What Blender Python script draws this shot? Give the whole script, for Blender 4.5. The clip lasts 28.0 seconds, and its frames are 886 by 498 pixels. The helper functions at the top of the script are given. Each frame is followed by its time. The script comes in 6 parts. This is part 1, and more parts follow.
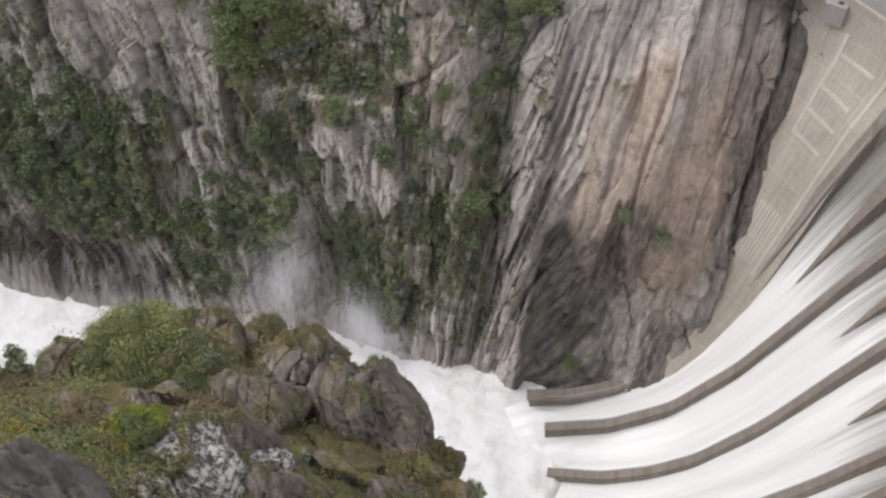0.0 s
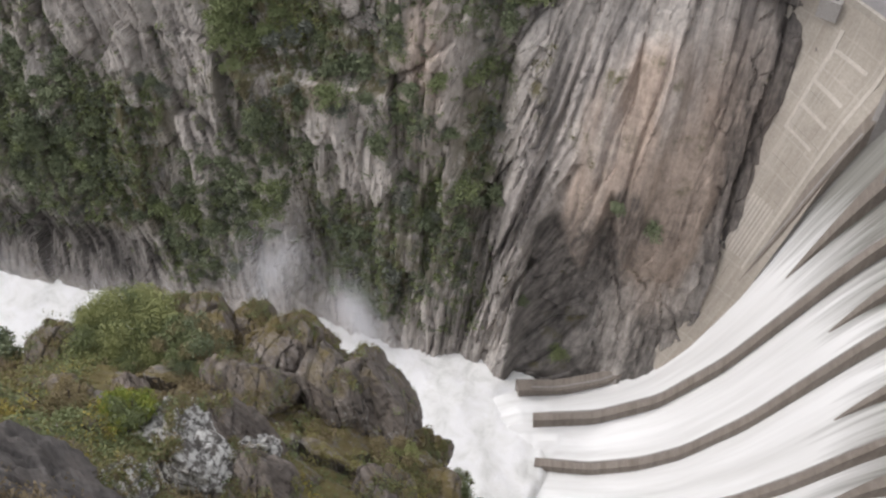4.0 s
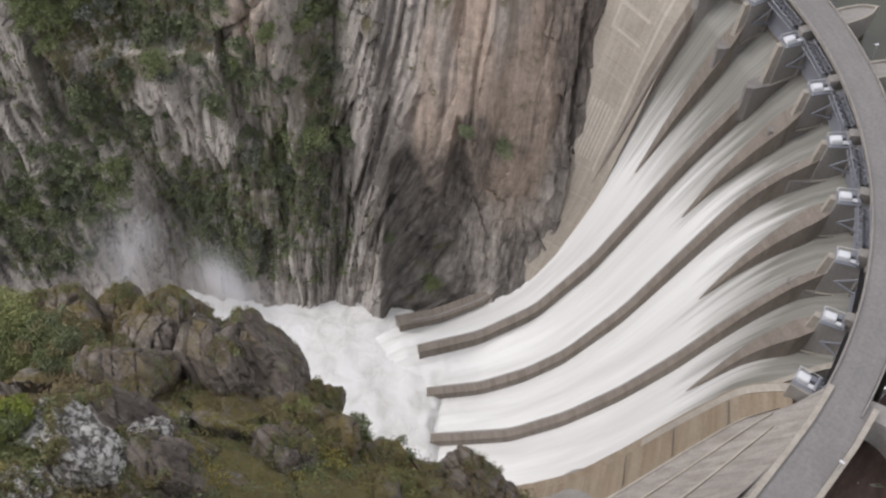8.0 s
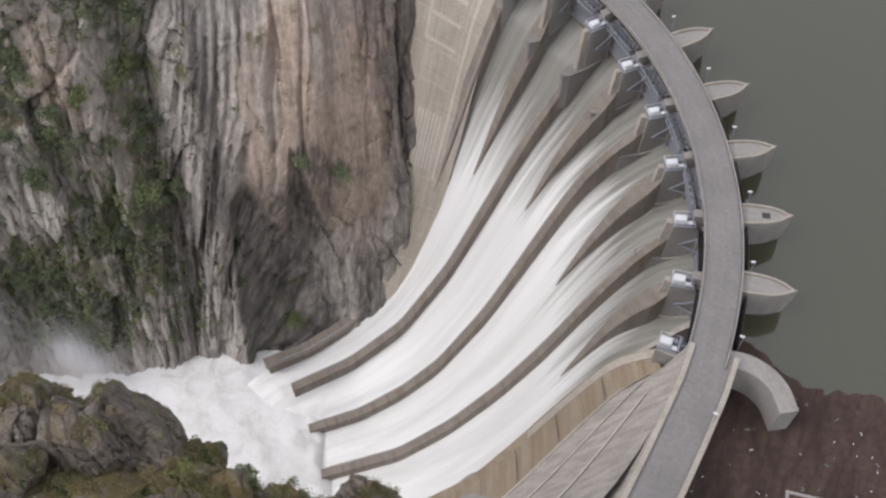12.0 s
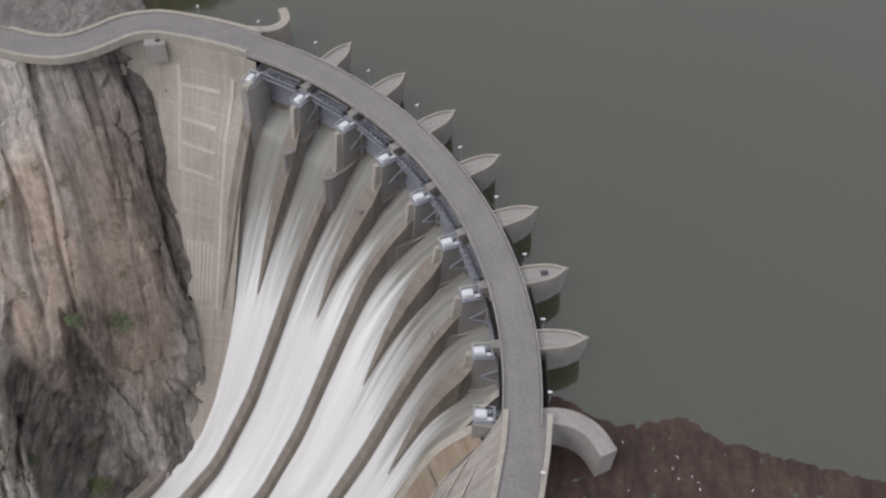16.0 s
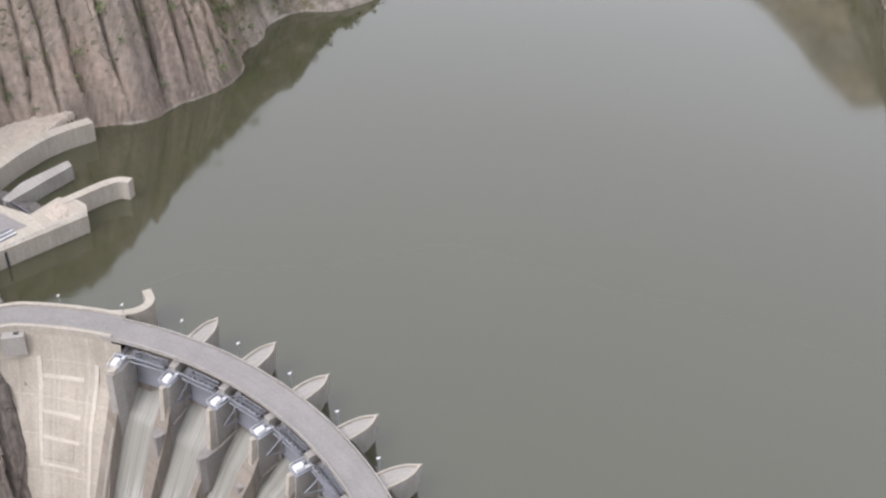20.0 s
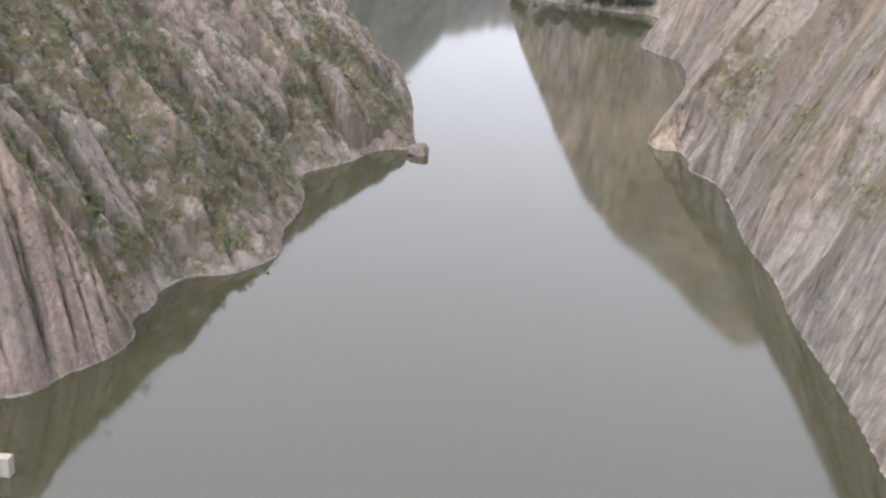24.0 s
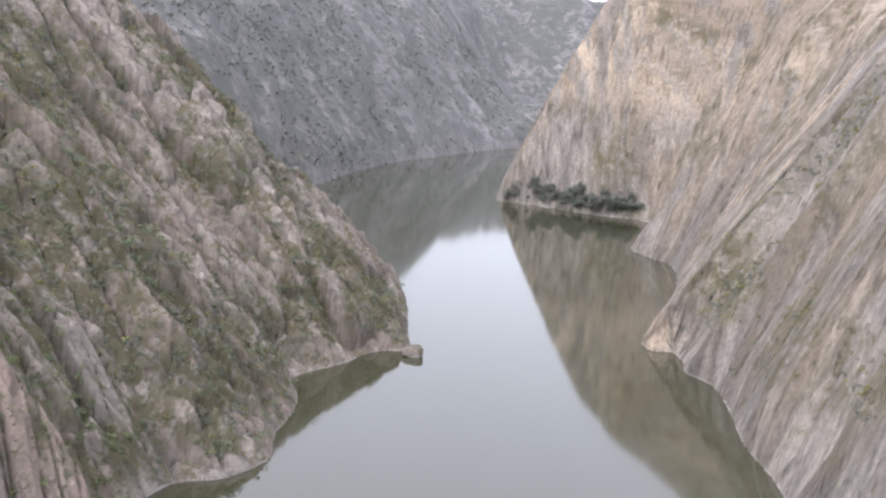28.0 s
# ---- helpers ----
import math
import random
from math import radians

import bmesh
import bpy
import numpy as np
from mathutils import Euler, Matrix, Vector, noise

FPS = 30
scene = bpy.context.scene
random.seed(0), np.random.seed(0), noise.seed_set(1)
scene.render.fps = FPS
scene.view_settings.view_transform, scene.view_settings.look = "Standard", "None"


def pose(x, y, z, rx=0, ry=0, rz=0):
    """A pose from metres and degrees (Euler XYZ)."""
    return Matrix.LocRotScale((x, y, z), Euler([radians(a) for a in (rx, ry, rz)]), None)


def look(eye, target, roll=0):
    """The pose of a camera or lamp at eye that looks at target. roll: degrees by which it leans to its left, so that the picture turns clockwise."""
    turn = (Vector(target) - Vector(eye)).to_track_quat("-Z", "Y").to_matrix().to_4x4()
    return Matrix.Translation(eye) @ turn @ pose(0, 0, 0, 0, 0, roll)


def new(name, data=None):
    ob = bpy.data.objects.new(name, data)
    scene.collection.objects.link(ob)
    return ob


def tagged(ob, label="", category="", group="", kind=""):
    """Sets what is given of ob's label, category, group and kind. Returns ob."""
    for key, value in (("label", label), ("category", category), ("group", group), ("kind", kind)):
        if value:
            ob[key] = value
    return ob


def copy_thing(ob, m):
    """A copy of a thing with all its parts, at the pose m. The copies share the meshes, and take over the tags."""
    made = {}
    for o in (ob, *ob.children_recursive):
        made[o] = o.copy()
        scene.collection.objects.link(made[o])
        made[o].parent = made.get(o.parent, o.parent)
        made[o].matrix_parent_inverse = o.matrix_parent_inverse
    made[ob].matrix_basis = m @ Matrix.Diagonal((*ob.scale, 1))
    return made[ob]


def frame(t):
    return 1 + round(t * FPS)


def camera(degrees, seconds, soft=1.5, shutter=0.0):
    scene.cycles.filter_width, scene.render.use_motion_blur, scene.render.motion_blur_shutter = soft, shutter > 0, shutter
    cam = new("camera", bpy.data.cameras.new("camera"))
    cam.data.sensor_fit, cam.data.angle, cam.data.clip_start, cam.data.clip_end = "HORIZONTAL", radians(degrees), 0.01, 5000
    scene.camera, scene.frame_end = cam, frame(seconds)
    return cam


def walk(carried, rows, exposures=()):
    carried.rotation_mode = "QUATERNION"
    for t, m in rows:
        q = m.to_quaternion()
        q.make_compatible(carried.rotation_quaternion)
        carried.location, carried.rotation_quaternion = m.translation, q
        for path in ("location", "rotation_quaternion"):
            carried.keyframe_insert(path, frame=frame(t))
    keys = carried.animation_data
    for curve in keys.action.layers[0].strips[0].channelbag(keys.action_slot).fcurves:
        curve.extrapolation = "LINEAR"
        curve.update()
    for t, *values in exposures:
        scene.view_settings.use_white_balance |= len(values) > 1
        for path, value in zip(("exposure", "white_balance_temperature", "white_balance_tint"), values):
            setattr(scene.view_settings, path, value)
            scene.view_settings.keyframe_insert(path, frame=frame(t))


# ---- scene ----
# The walk: the camera stands at one lookout and turns. Each row: seconds, yaw, pitch, roll in degrees.
EYE = (0.0, 0.0, 178.48)
TURNS = [
    (0, 53.31, -53.66, -5.67), (0.5, 54.49, -52.89, -6.12), (1, 54.69, -51.71, -5.86), (1.5, 53.94, -51.14, -5.10),
    (2, 54.23, -51.30, -5.26), (2.5, 54.35, -51.70, -5.13), (3, 53.89, -52.57, -4.71), (3.5, 53.27, -53.63, -4.33),
    (5.5, 49.45, -55.73, -4.13), (6, 47.86, -56.72, -4.14), (6.5, 45.74, -57.62, -3.96), (7, 42.95, -58.01, -3.38),
    (7.5, 40.51, -58.19, -2.79), (8, 39.01, -58.22, -2.52), (8.5, 37.47, -58.91, -2.52), (9, 36.75, -58.81, -2.77),
    (9.5, 34.08, -58.34, -2.19), (10, 31.08, -58.08, -1.69), (10.5, 30.53, -57.82, -1.49), (11, 28.80, -57.75, -1.04),
    (11.5, 26.67, -57.44, -0.49), (12, 23.56, -57.21, 0.15), (12.5, 20.50, -57.07, 0.76), (14.5, 10.98, -55.23, 2.40),
    (15, 9.10, -53.57, 2.89), (15.5, 6.42, -52.24, 3.39), (16, 3.66, -50.94, 3.84), (16.5, 1.34, -49.58, 4.12),
    (17, -0.00, -47.00, 4.11), (17.5, -0.78, -45.12, 4.05), (18, -2.15, -43.19, 4.05), (18.5, -2.22, -39.99, 3.98),
    (19, -2.34, -39.36, 3.89), (19.5, -3.27, -37.78, 3.88), (20, -4.63, -35.91, 3.94), (20.5, -5.58, -33.70, 3.93),
    (21, -6.53, -32.17, 3.83), (21.5, -7.64, -30.39, 3.91), (23.5, -9.58, -23.35, 3.78), (24, -10.12, -21.25, 3.74),
    (24.5, -10.30, -19.75, 3.69), (25, -10.29, -18.36, 3.72), (25.5, -10.22, -17.24, 3.71), (26, -10.13, -15.74, 3.70),
    (26.5, -10.04, -14.52, 3.65), (27, -9.91, -12.95, 3.64), (27.5, -9.82, -11.66, 3.66), (28, -9.70, -9.90, 3.54),
]


def aim(yaw, pitch, roll):
    a, b = radians(yaw), radians(pitch)
    ahead = Vector((-math.sin(a) * math.cos(b), math.cos(a) * math.cos(b), math.sin(b)))
    return look(EYE, Vector(EYE) + 100 * ahead, roll)


cam = camera(47.24, 28.0, soft=2.4)
walk(cam, [(t, aim(y, p, r)) for t, y, p, r in TURNS], exposures=[(0, 0.2, 6450, 13), (6, 0.18, 6430, 13), (7, 0.06, 6440, 13), (8, 0.0, 6450, 13), (12.5, 0.03, 6380, 14), (15, -0.1, 6380, 14), (16, -0.12, 6280, 13), (17, 0.03, 6250, 14), (18, 0.45, 6300, 14), (20, 0.81, 6330, 14.5), (24, 0.92, 6250, 16.5), (28, 0.94, 6020, 17)])

# ---- light: a bright overcast sky with a weak, wide sun ----
SUN_EL, SUN_AZ = radians(48), radians(235)
world = bpy.data.worlds.new("world")
scene.world = world
world.use_nodes = True
wn, wl = world.node_tree.nodes, world.node_tree.links
sky = wn.new("ShaderNodeTexSky")
sky.sky_type, sky.sun_disc = "NISHITA", False
sky.sun_elevation, sky.sun_rotation = SUN_EL, SUN_AZ
sky.altitude, sky.air_density, sky.dust_density, sky.ozone_density = 400, 1.0, 4.0, 1.0
grey = wn.new("ShaderNodeHueSaturation")
grey.inputs["Saturation"].default_value = 0.32
wl.new(sky.outputs[0], grey.inputs["Color"])
cloud = wn.new("ShaderNodeMix")
cloud.data_type = "RGBA"
cloud.inputs[0].default_value = 0.6
cloud.inputs[7].default_value = (6.0, 6.1, 6.25, 1)
wl.new(grey.outputs[0], cloud.inputs[6])
wl.new(cloud.outputs[2], wn["Background"].inputs["Color"])
wn["Background"].inputs["Strength"].default_value = 0.185
sun = new("sun", bpy.data.lights.new("sun", "SUN"))
sun.data.energy, sun.data.angle, sun.data.color = 0.8, radians(25), (1.0, 0.965, 0.92)
sun.matrix_world = look((math.sin(SUN_AZ) * 300 * math.cos(SUN_EL), math.cos(SUN_AZ) * 300 * math.cos(SUN_EL), 300 * math.sin(SUN_EL)), (0, 0, 0))


# ---- noise on arrays ----
def cell(ix, iy, iz, seed):
    h = (ix.astype(np.int64) * 374761393 + iy.astype(np.int64) * 668265263 + iz.astype(np.int64) * 2147483647 + seed * 974711) & 0xFFFFFFFF
    h = ((h ^ (h >> 13)) * 1274126177) & 0xFFFFFFFF
    h = ((h ^ (h >> 16)) * 2246822519) & 0xFFFFFFFF
    return ((h ^ (h >> 15)) & 0xFFFF) / 32767.5 - 1


def smooth_noise(x, y, z, seed=0):
    x, y, z = np.broadcast_arrays(np.asarray(x, float), np.asarray(y, float), np.asarray(z, float))
    ix, iy, iz = np.floor(x), np.floor(y), np.floor(z)
    fx, fy, fz = x - ix, y - iy, z - iz
    fx, fy, fz = (q * q * (3 - 2 * q) for q in (fx, fy, fz))
    out = 0
    for a in (0, 1):
        for b in (0, 1):
            for c in (0, 1):
                w = (fx if a else 1 - fx) * (fy if b else 1 - fy) * (fz if c else 1 - fz)
                out = out + w * cell(ix + a, iy + b, iz + c, seed)
    return out


def fbm(x, y, z, octaves=4, seed=0):
    out, amp = 0, 1.0
    for k in range(octaves):
        out = out + amp * smooth_noise(x, y, z, seed + k)
        x, y, z, amp = np.asarray(x) * 2.03, np.asarray(y) * 2.03, np.asarray(z) * 2.03, amp * 0.5
    return out / 1.9


def ridged(x, y, z, octaves=4, seed=0):
    out, amp = 0, 1.0
    for k in range(octaves):
        out = out + amp * (1 - 2 * np.abs(smooth_noise(x, y, z, seed + k)))
        x, y, z, amp = np.asarray(x) * 2.03, np.asarray(y) * 2.03, np.asarray(z) * 2.03, amp * 0.5
    return out / 1.9


def plates(u, v, seed, tilt=1.0):
    """Joint-bounded slabs: each cell's own lift and tilt, the distance to its edge, and a random tone."""
    u, v = np.broadcast_arrays(np.asarray(u, float), np.asarray(v, float))
    iu, iv, o = np.floor(u), np.floor(v), np.zeros(u.shape)
    f1, f2 = np.full(u.shape, 9.0), np.full(u.shape, 9.0)
    cu, cv, ku, kv = o.copy(), o.copy(), o.copy(), o.copy()
    for a in (-1, 0, 1):
        for b in (-1, 0, 1):
            ju, jv = iu + a, iv + b
            pu, pv = ju + 0.5 + 0.42 * cell(ju, jv, o, seed), jv + 0.5 + 0.42 * cell(ju, jv, o, seed + 1)
            d = np.hypot(u - pu, v - pv)
            near = d < f1
            f2 = np.where(near, f1, np.minimum(f2, d))
            f1 = np.where(near, d, f1)
            cu, cv, ku, kv = np.where(near, pu, cu), np.where(near, pv, cv), np.where(near, ju, ku), np.where(near, jv, kv)
    h = cell(ku, kv, o, seed + 2) + tilt * 1.6 * (cell(ku, kv, o, seed + 3) * (u - cu) + cell(ku, kv, o, seed + 4) * (v - cv))
    return h, f2 - f1, cell(ku, kv, o, seed + 5)


def bump_at(u, v, u0, v0, ru, rv):
    return np.exp(-((u - u0) / ru) ** 2 - ((v - v0) / rv) ** 2)


# ---- materials ----
def material(name, rough=0.8, metal=0.0):
    m = bpy.data.materials.new(name)
    m.use_nodes = True
    b = m.node_tree.nodes["Principled BSDF"]
    b.inputs["Roughness"].default_value, b.inputs["Metallic"].default_value = rough, metal
    return m, m.node_tree.nodes, m.node_tree.links, b


def coords(nodes, links, scale, kind="Object", turn=(0, 0, 0)):
    tc, mp = nodes.new("ShaderNodeTexCoord"), nodes.new("ShaderNodeMapping")
    mp.inputs["Scale"].default_value = scale
    mp.inputs["Rotation"].default_value = [radians(a) for a in turn]
    links.new(tc.outputs[kind], mp.inputs["Vector"])
    return mp.outputs[0]


def grain(nodes, links, vec, scale, detail=6, rough=0.6, distort=0.0):
    n = nodes.new("ShaderNodeTexNoise")
    n.inputs["Scale"].default_value, n.inputs["Detail"].default_value = scale, detail
    n.inputs["Roughness"].default_value, n.inputs["Distortion"].default_value = rough, distort
    links.new(vec, n.inputs["Vector"])
    return n.outputs["Fac"]


def ramp(nodes, links, fac, stops):
    r = nodes.new("ShaderNodeValToRGB")
    while len(r.color_ramp.elements) < len(stops):
        r.color_ramp.elements.new(0.5)
    for e, (at, col) in zip(r.color_ramp.elements, stops):
        e.position, e.color = at, (*col, 1) if len(col) == 3 else col
    links.new(fac, r.inputs[0])
    return r.outputs[0]


def blend(nodes, links, fac, a, b, mode="MIX"):
    m = nodes.new("ShaderNodeMix")
    m.data_type, m.blend_type = "RGBA", mode
    for sock, val in ((m.inputs[0], fac), (m.inputs[6], a), (m.inputs[7], b)):
        if hasattr(val, "links"):
            links.new(val, sock)
        elif isinstance(val, tuple):
            sock.default_value = (*val, 1)
        else:
            sock.default_value = val
    return m.outputs[2]


def relief(nodes, links, bsdf, height, strength, distance):
    b = nodes.new("ShaderNodeBump")
    b.inputs["Strength"].default_value, b.inputs["Distance"].default_value = strength, distance
    links.new(height, b.inputs["Height"])
    links.new(b.outputs[0], bsdf.inputs["Normal"])


def up_facing(nodes, links, lo, hi):
    g, s, r = nodes.new("ShaderNodeNewGeometry"), nodes.new("ShaderNodeSeparateXYZ"), nodes.new("ShaderNodeMapRange")
    links.new(g.outputs["Normal"], s.inputs[0])
    links.new(s.outputs[2], r.inputs[0])
    r.inputs[1].default_value, r.inputs[2].default_value = lo, hi
    return r.outputs[0]


def times(nodes, links, a, b, op="MULTIPLY"):
    m = nodes.new("ShaderNodeMath")
    m.operation = op
    m.use_clamp = True
    for sock, val in zip(m.inputs, (a, b)):
        if hasattr(val, "links"):
            links.new(val, sock)
        else:
            sock.default_value = val
    return m.outputs[0]


def rock_material(name, dark, mid, light, streak, lean=0.0, grass=0.5, green=(0.075, 0.085, 0.035), size=1.0, warm=(0.40, 0.31, 0.25), crack=0.3, lichen=0.0, ring=False, dry=(0.12, 0.085, 0.045)):
    """Weathered granite: stains down the slope, blotches, cracks; the mesh's colour layer gives dark seeps and painted
    shade, warm and sunlit faces, and turf.
    """
    m, n, l, b = material(name, 0.92)
    at = n.new("ShaderNodeAttribute")
    at.attribute_name = "wear_shade"
    sep = n.new("ShaderNodeSeparateColor")
    l.new(at.outputs["Color"], sep.inputs[0])
    along = coords(n, l, (streak / size, 0.17 * streak / size, 1), "UV", (0, 0, lean))
    plain = coords(n, l, (1 / size, 1 / size, 1 / size))
    stains = grain(n, l, along, 0.22, 8, 0.62, 0.5)
    thin = grain(n, l, along, 0.9, 5, 0.6, 0.3)
    blotch = grain(n, l, plain, 0.035, 6, 0.62)
    fine = grain(n, l, plain, 0.45, 7, 0.7)
    col = ramp(n, l, stains, [(0.30, dark), (0.43, mid), (0.58, light), (0.74, mid)])
    tone = ramp(n, l, blotch, [(0.36, dark), (0.50, mid), (0.64, light)])
    col = blend(n, l, 0.45, col, tone)
    col = blend(n, l, times(n, l, sep.outputs[1], 0.85), col, blend(n, l, blotch, warm, tuple(c * 0.7 for c in warm)))
    # Red channel: damp seeps, and shade of hollows put into the colour.
    seep_shade = times(n, l, sep.outputs[0], ramp(n, l, thin, [(0.3, (1, 1, 1)), (0.72, (0.5, 0.5, 0.5))]))
    col = blend(n, l, times(n, l, seep_shade, 0.9), col, tuple(c * 0.32 for c in dark))
    # Alpha: slab tones, and the shade of grooves and cracks as colour.
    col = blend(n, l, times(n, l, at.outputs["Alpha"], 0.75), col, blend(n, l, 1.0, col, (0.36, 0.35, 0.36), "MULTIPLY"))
    cr = n.new("ShaderNodeTexVoronoi")
    cr.feature = "DISTANCE_TO_EDGE"
    cr.inputs["Scale"].default_value = 0.13
    l.new(coords(n, l, (streak * 0.9 / size, 0.22 / size, 1), "UV", (0, 0, lean + 8)), cr.inputs["Vector"])
    split = ramp(n, l, cr.outputs["Distance"], [(0.0, (0.3, 0.3, 0.3)), (0.06, (1, 1, 1))])
    col = blend(n, l, crack, col, blend(n, l, 1.0, col, split, "MULTIPLY"))
    col = blend(n, l, 1.0, col, ramp(n, l, thin, [(0.3, (0.80, 0.79, 0.78)), (0.65, (1.12, 1.11, 1.10))]), "MULTIPLY")
    col = blend(n, l, 1.0, col, ramp(n, l, fine, [(0.35, (0.76, 0.76, 0.76)), (0.6, (1.12, 1.11, 1.10))]), "MULTIPLY")
    patch = grain(n, l, plain, 0.07, 7, 0.68)
    veg = times(n, l, ramp(n, l, patch, [(0.62 - 0.3 * grass, (0, 0, 0)), (0.72 - 0.3 * grass, (1, 1, 1))]), up_facing(n, l, 0.34, 0.62))
    turf = times(n, l, sep.outputs[2], ramp(n, l, grain(n, l, plain, 0.16, 7, 0.7), [(0.40, (0, 0, 0)), (0.52, (1, 1, 1))]))
    veg = times(n, l, veg, turf, "ADD")
    moss = blend(n, l, fine, green, tuple(c * 0.45 for c in green))
    moss = blend(n, l, times(n, l, grain(n, l, plain, 0.2, 3), 0.9), moss, dry)
    if lichen:
        spots = times(n, l, ramp(n, l, grain(n, l, plain, 0.55, 8, 0.75), [(0.54, (0, 0, 0)), (0.62, (1, 1, 1))]), ramp(n, l, grain(n, l, plain, 0.06, 3), [(0.45, (0, 0, 0)), (0.6, (1, 1, 1))]))
        col = blend(n, l, times(n, l, spots, lichen), col, (0.42, 0.41, 0.38))
    if ring:
        # pale band that the changing water level leaves
        tc, s, r = n.new("ShaderNodeTexCoord"), n.new("ShaderNodeSeparateXYZ"), n.new("ShaderNodeMapRange")
        l.new(tc.outputs["Object"], s.inputs[0])
        l.new(s.outputs[2], r.inputs[0])
        r.inputs[1].default_value, r.inputs[2].default_value = 1.3, 0.5
        col = blend(n, l, times(n, l, r.outputs[0], ramp(n, l, grain(n, l, plain, 0.12, 5), [(0.46, (0.0, 0.0, 0.0)), (0.64, (0.65, 0.65, 0.65))])), col, (0.50, 0.47, 0.43))
    l.new(blend(n, l, veg, col, moss), b.inputs["Base Color"])
    relief(n, l, b, times(n, l, times(n, l, stains, 0.6), times(n, l, fine, 0.4), "ADD"), 0.75, 0.8 * size)
    return m


def concrete_material(name, base, stain, uv_scale=(0.5, 0.06), amount=0.6):
    m, n, l, b = material(name, 0.85)
    run = grain(n, l, coords(n, l, (uv_scale[0], uv_scale[1], 1), "UV"), 1.0, 6, 0.65, 0.3)
    big = grain(n, l, coords(n, l, (1, 1, 1)), 0.12, 5, 0.6)
    fine = grain(n, l, coords(n, l, (1, 1, 1)), 1.4, 5, 0.7)
    col = blend(n, l, times(n, l, ramp(n, l, run, [(0.4, (0, 0, 0)), (0.68, (1, 1, 1))]), amount), base, stain)
    col = blend(n, l, times(n, l, ramp(n, l, big, [(0.42, (0, 0, 0)), (0.65, (1, 1, 1))]), 0.45), col, tuple(c * 0.72 for c in base))
    col = blend(n, l, 1.0, col, ramp(n, l, fine, [(0.3, (0.82, 0.82, 0.82)), (0.7, (1.08, 1.08, 1.08))]), "MULTIPLY")
    l.new(col, b.inputs["Base Color"])
    relief(n, l, b, fine, 0.35, 0.15)
    return m


def plain_material(name, col, rough=0.6, metal=0.0, vary=0.25, scale=3.0):
    m, n, l, b = material(name, rough, metal)
    f = grain(n, l, coords(n, l, (1, 1, 1)), scale, 4, 0.6)
    l.new(blend(n, l, times(n, l, f, vary * 2), col, tuple(c * (1 - vary) for c in col)), b.inputs["Base Color"])
    return m


def leaf_material(name, a, b2, c):
    m, n, l, b = material(name, 0.75)
    g = n.new("ShaderNodeNewGeometry")
    o = n.new("ShaderNodeObjectInfo")
    spot = times(n, l, grain(n, l, coords(n, l, (1, 1, 1)), 0.11, 2), 0.45)
    mixf = times(n, l, times(n, l, g.outputs["Random Per Island"], 0.4), times(n, l, times(n, l, o.outputs["Random"], 0.25), spot, "ADD"), "ADD")
    l.new(ramp(n, l, mixf, [(0.12, a), (0.5, b2), (0.88, c)]), b.inputs["Base Color"])
    b.inputs["Subsurface Weight"].default_value = 0.0
    return m


ROCK_GORGE = rock_material("granite_gorge", (0.20, 0.188, 0.178), (0.42, 0.392, 0.365), (0.64, 0.605, 0.57), 1.0, 9, 0.2, (0.15, 0.16, 0.085), 1.0, (0.52, 0.41, 0.335), 0.1)
ROCK_SPUR = rock_material("granite_spur", (0.17, 0.153, 0.14), (0.305, 0.268, 0.238), (0.42, 0.376, 0.335), 0.22, 14, 0.5, (0.135, 0.145, 0.09), 1.5, (0.50, 0.39, 0.325), 0.1, ring=True)
# The warm colour is bright enough to carry sunlight on the upper cliff.
ROCK_WALL = rock_material("granite_wall", (0.13, 0.118, 0.106), (0.238, 0.212, 0.185), (0.36, 0.325, 0.288), 0.8, -5, 0.25, (0.14, 0.14, 0.08), 1.8, (0.62, 0.50, 0.37), 0.1, ring=True)
# Far rock greyed and blued: the haze of distance is in its colours.
ROCK_FAR_HAZED = rock_material("hazed_granite_far", (0.135, 0.132, 0.132), (0.20, 0.194, 0.192), (0.29, 0.28, 0.275), 0.35, 20, 0.6, (0.145, 0.155, 0.145), 3.0, (0.34, 0.31, 0.30), 0.1, dry=(0.125, 0.12, 0.115))
ROCK_NEAR = rock_material("granite_near", (0.10, 0.09, 0.085), (0.21, 0.19, 0.176), (0.38, 0.35, 0.325), 1.1, 20, 0.62, (0.24, 0.215, 0.075), 0.22, (0.20, 0.15, 0.09), 0.12, 0.8)
ROCK_CRAG = rock_material("granite_crag", (0.11, 0.093, 0.082), (0.20, 0.172, 0.15), (0.33, 0.295, 0.26), 1.1, 20, -0.25, (0.20, 0.165, 0.055), 0.22, (0.24, 0.17, 0.10), 0.15, 0.7)
ROCK_BARE = rock_material("bare_granite", (0.07, 0.064, 0.062), (0.13, 0.12, 0.114), (0.22, 0.205, 0.195), 1.1, 20, -1.0, (0.17, 0.155, 0.055), 0.25, crack=0.15)
SOIL = rock_material("mossy_ground", (0.045, 0.04, 0.027), (0.095, 0.08, 0.042), (0.15, 0.12, 0.07), 1.5, 0, 1.5, (0.105, 0.11, 0.03), 0.14)
CONCRETE = concrete_material("concrete", (0.38, 0.36, 0.34), (0.27, 0.245, 0.22))
CONCRETE_PALE = concrete_material("pale_concrete", (0.46, 0.42, 0.365), (0.34, 0.30, 0.25), amount=0.55)
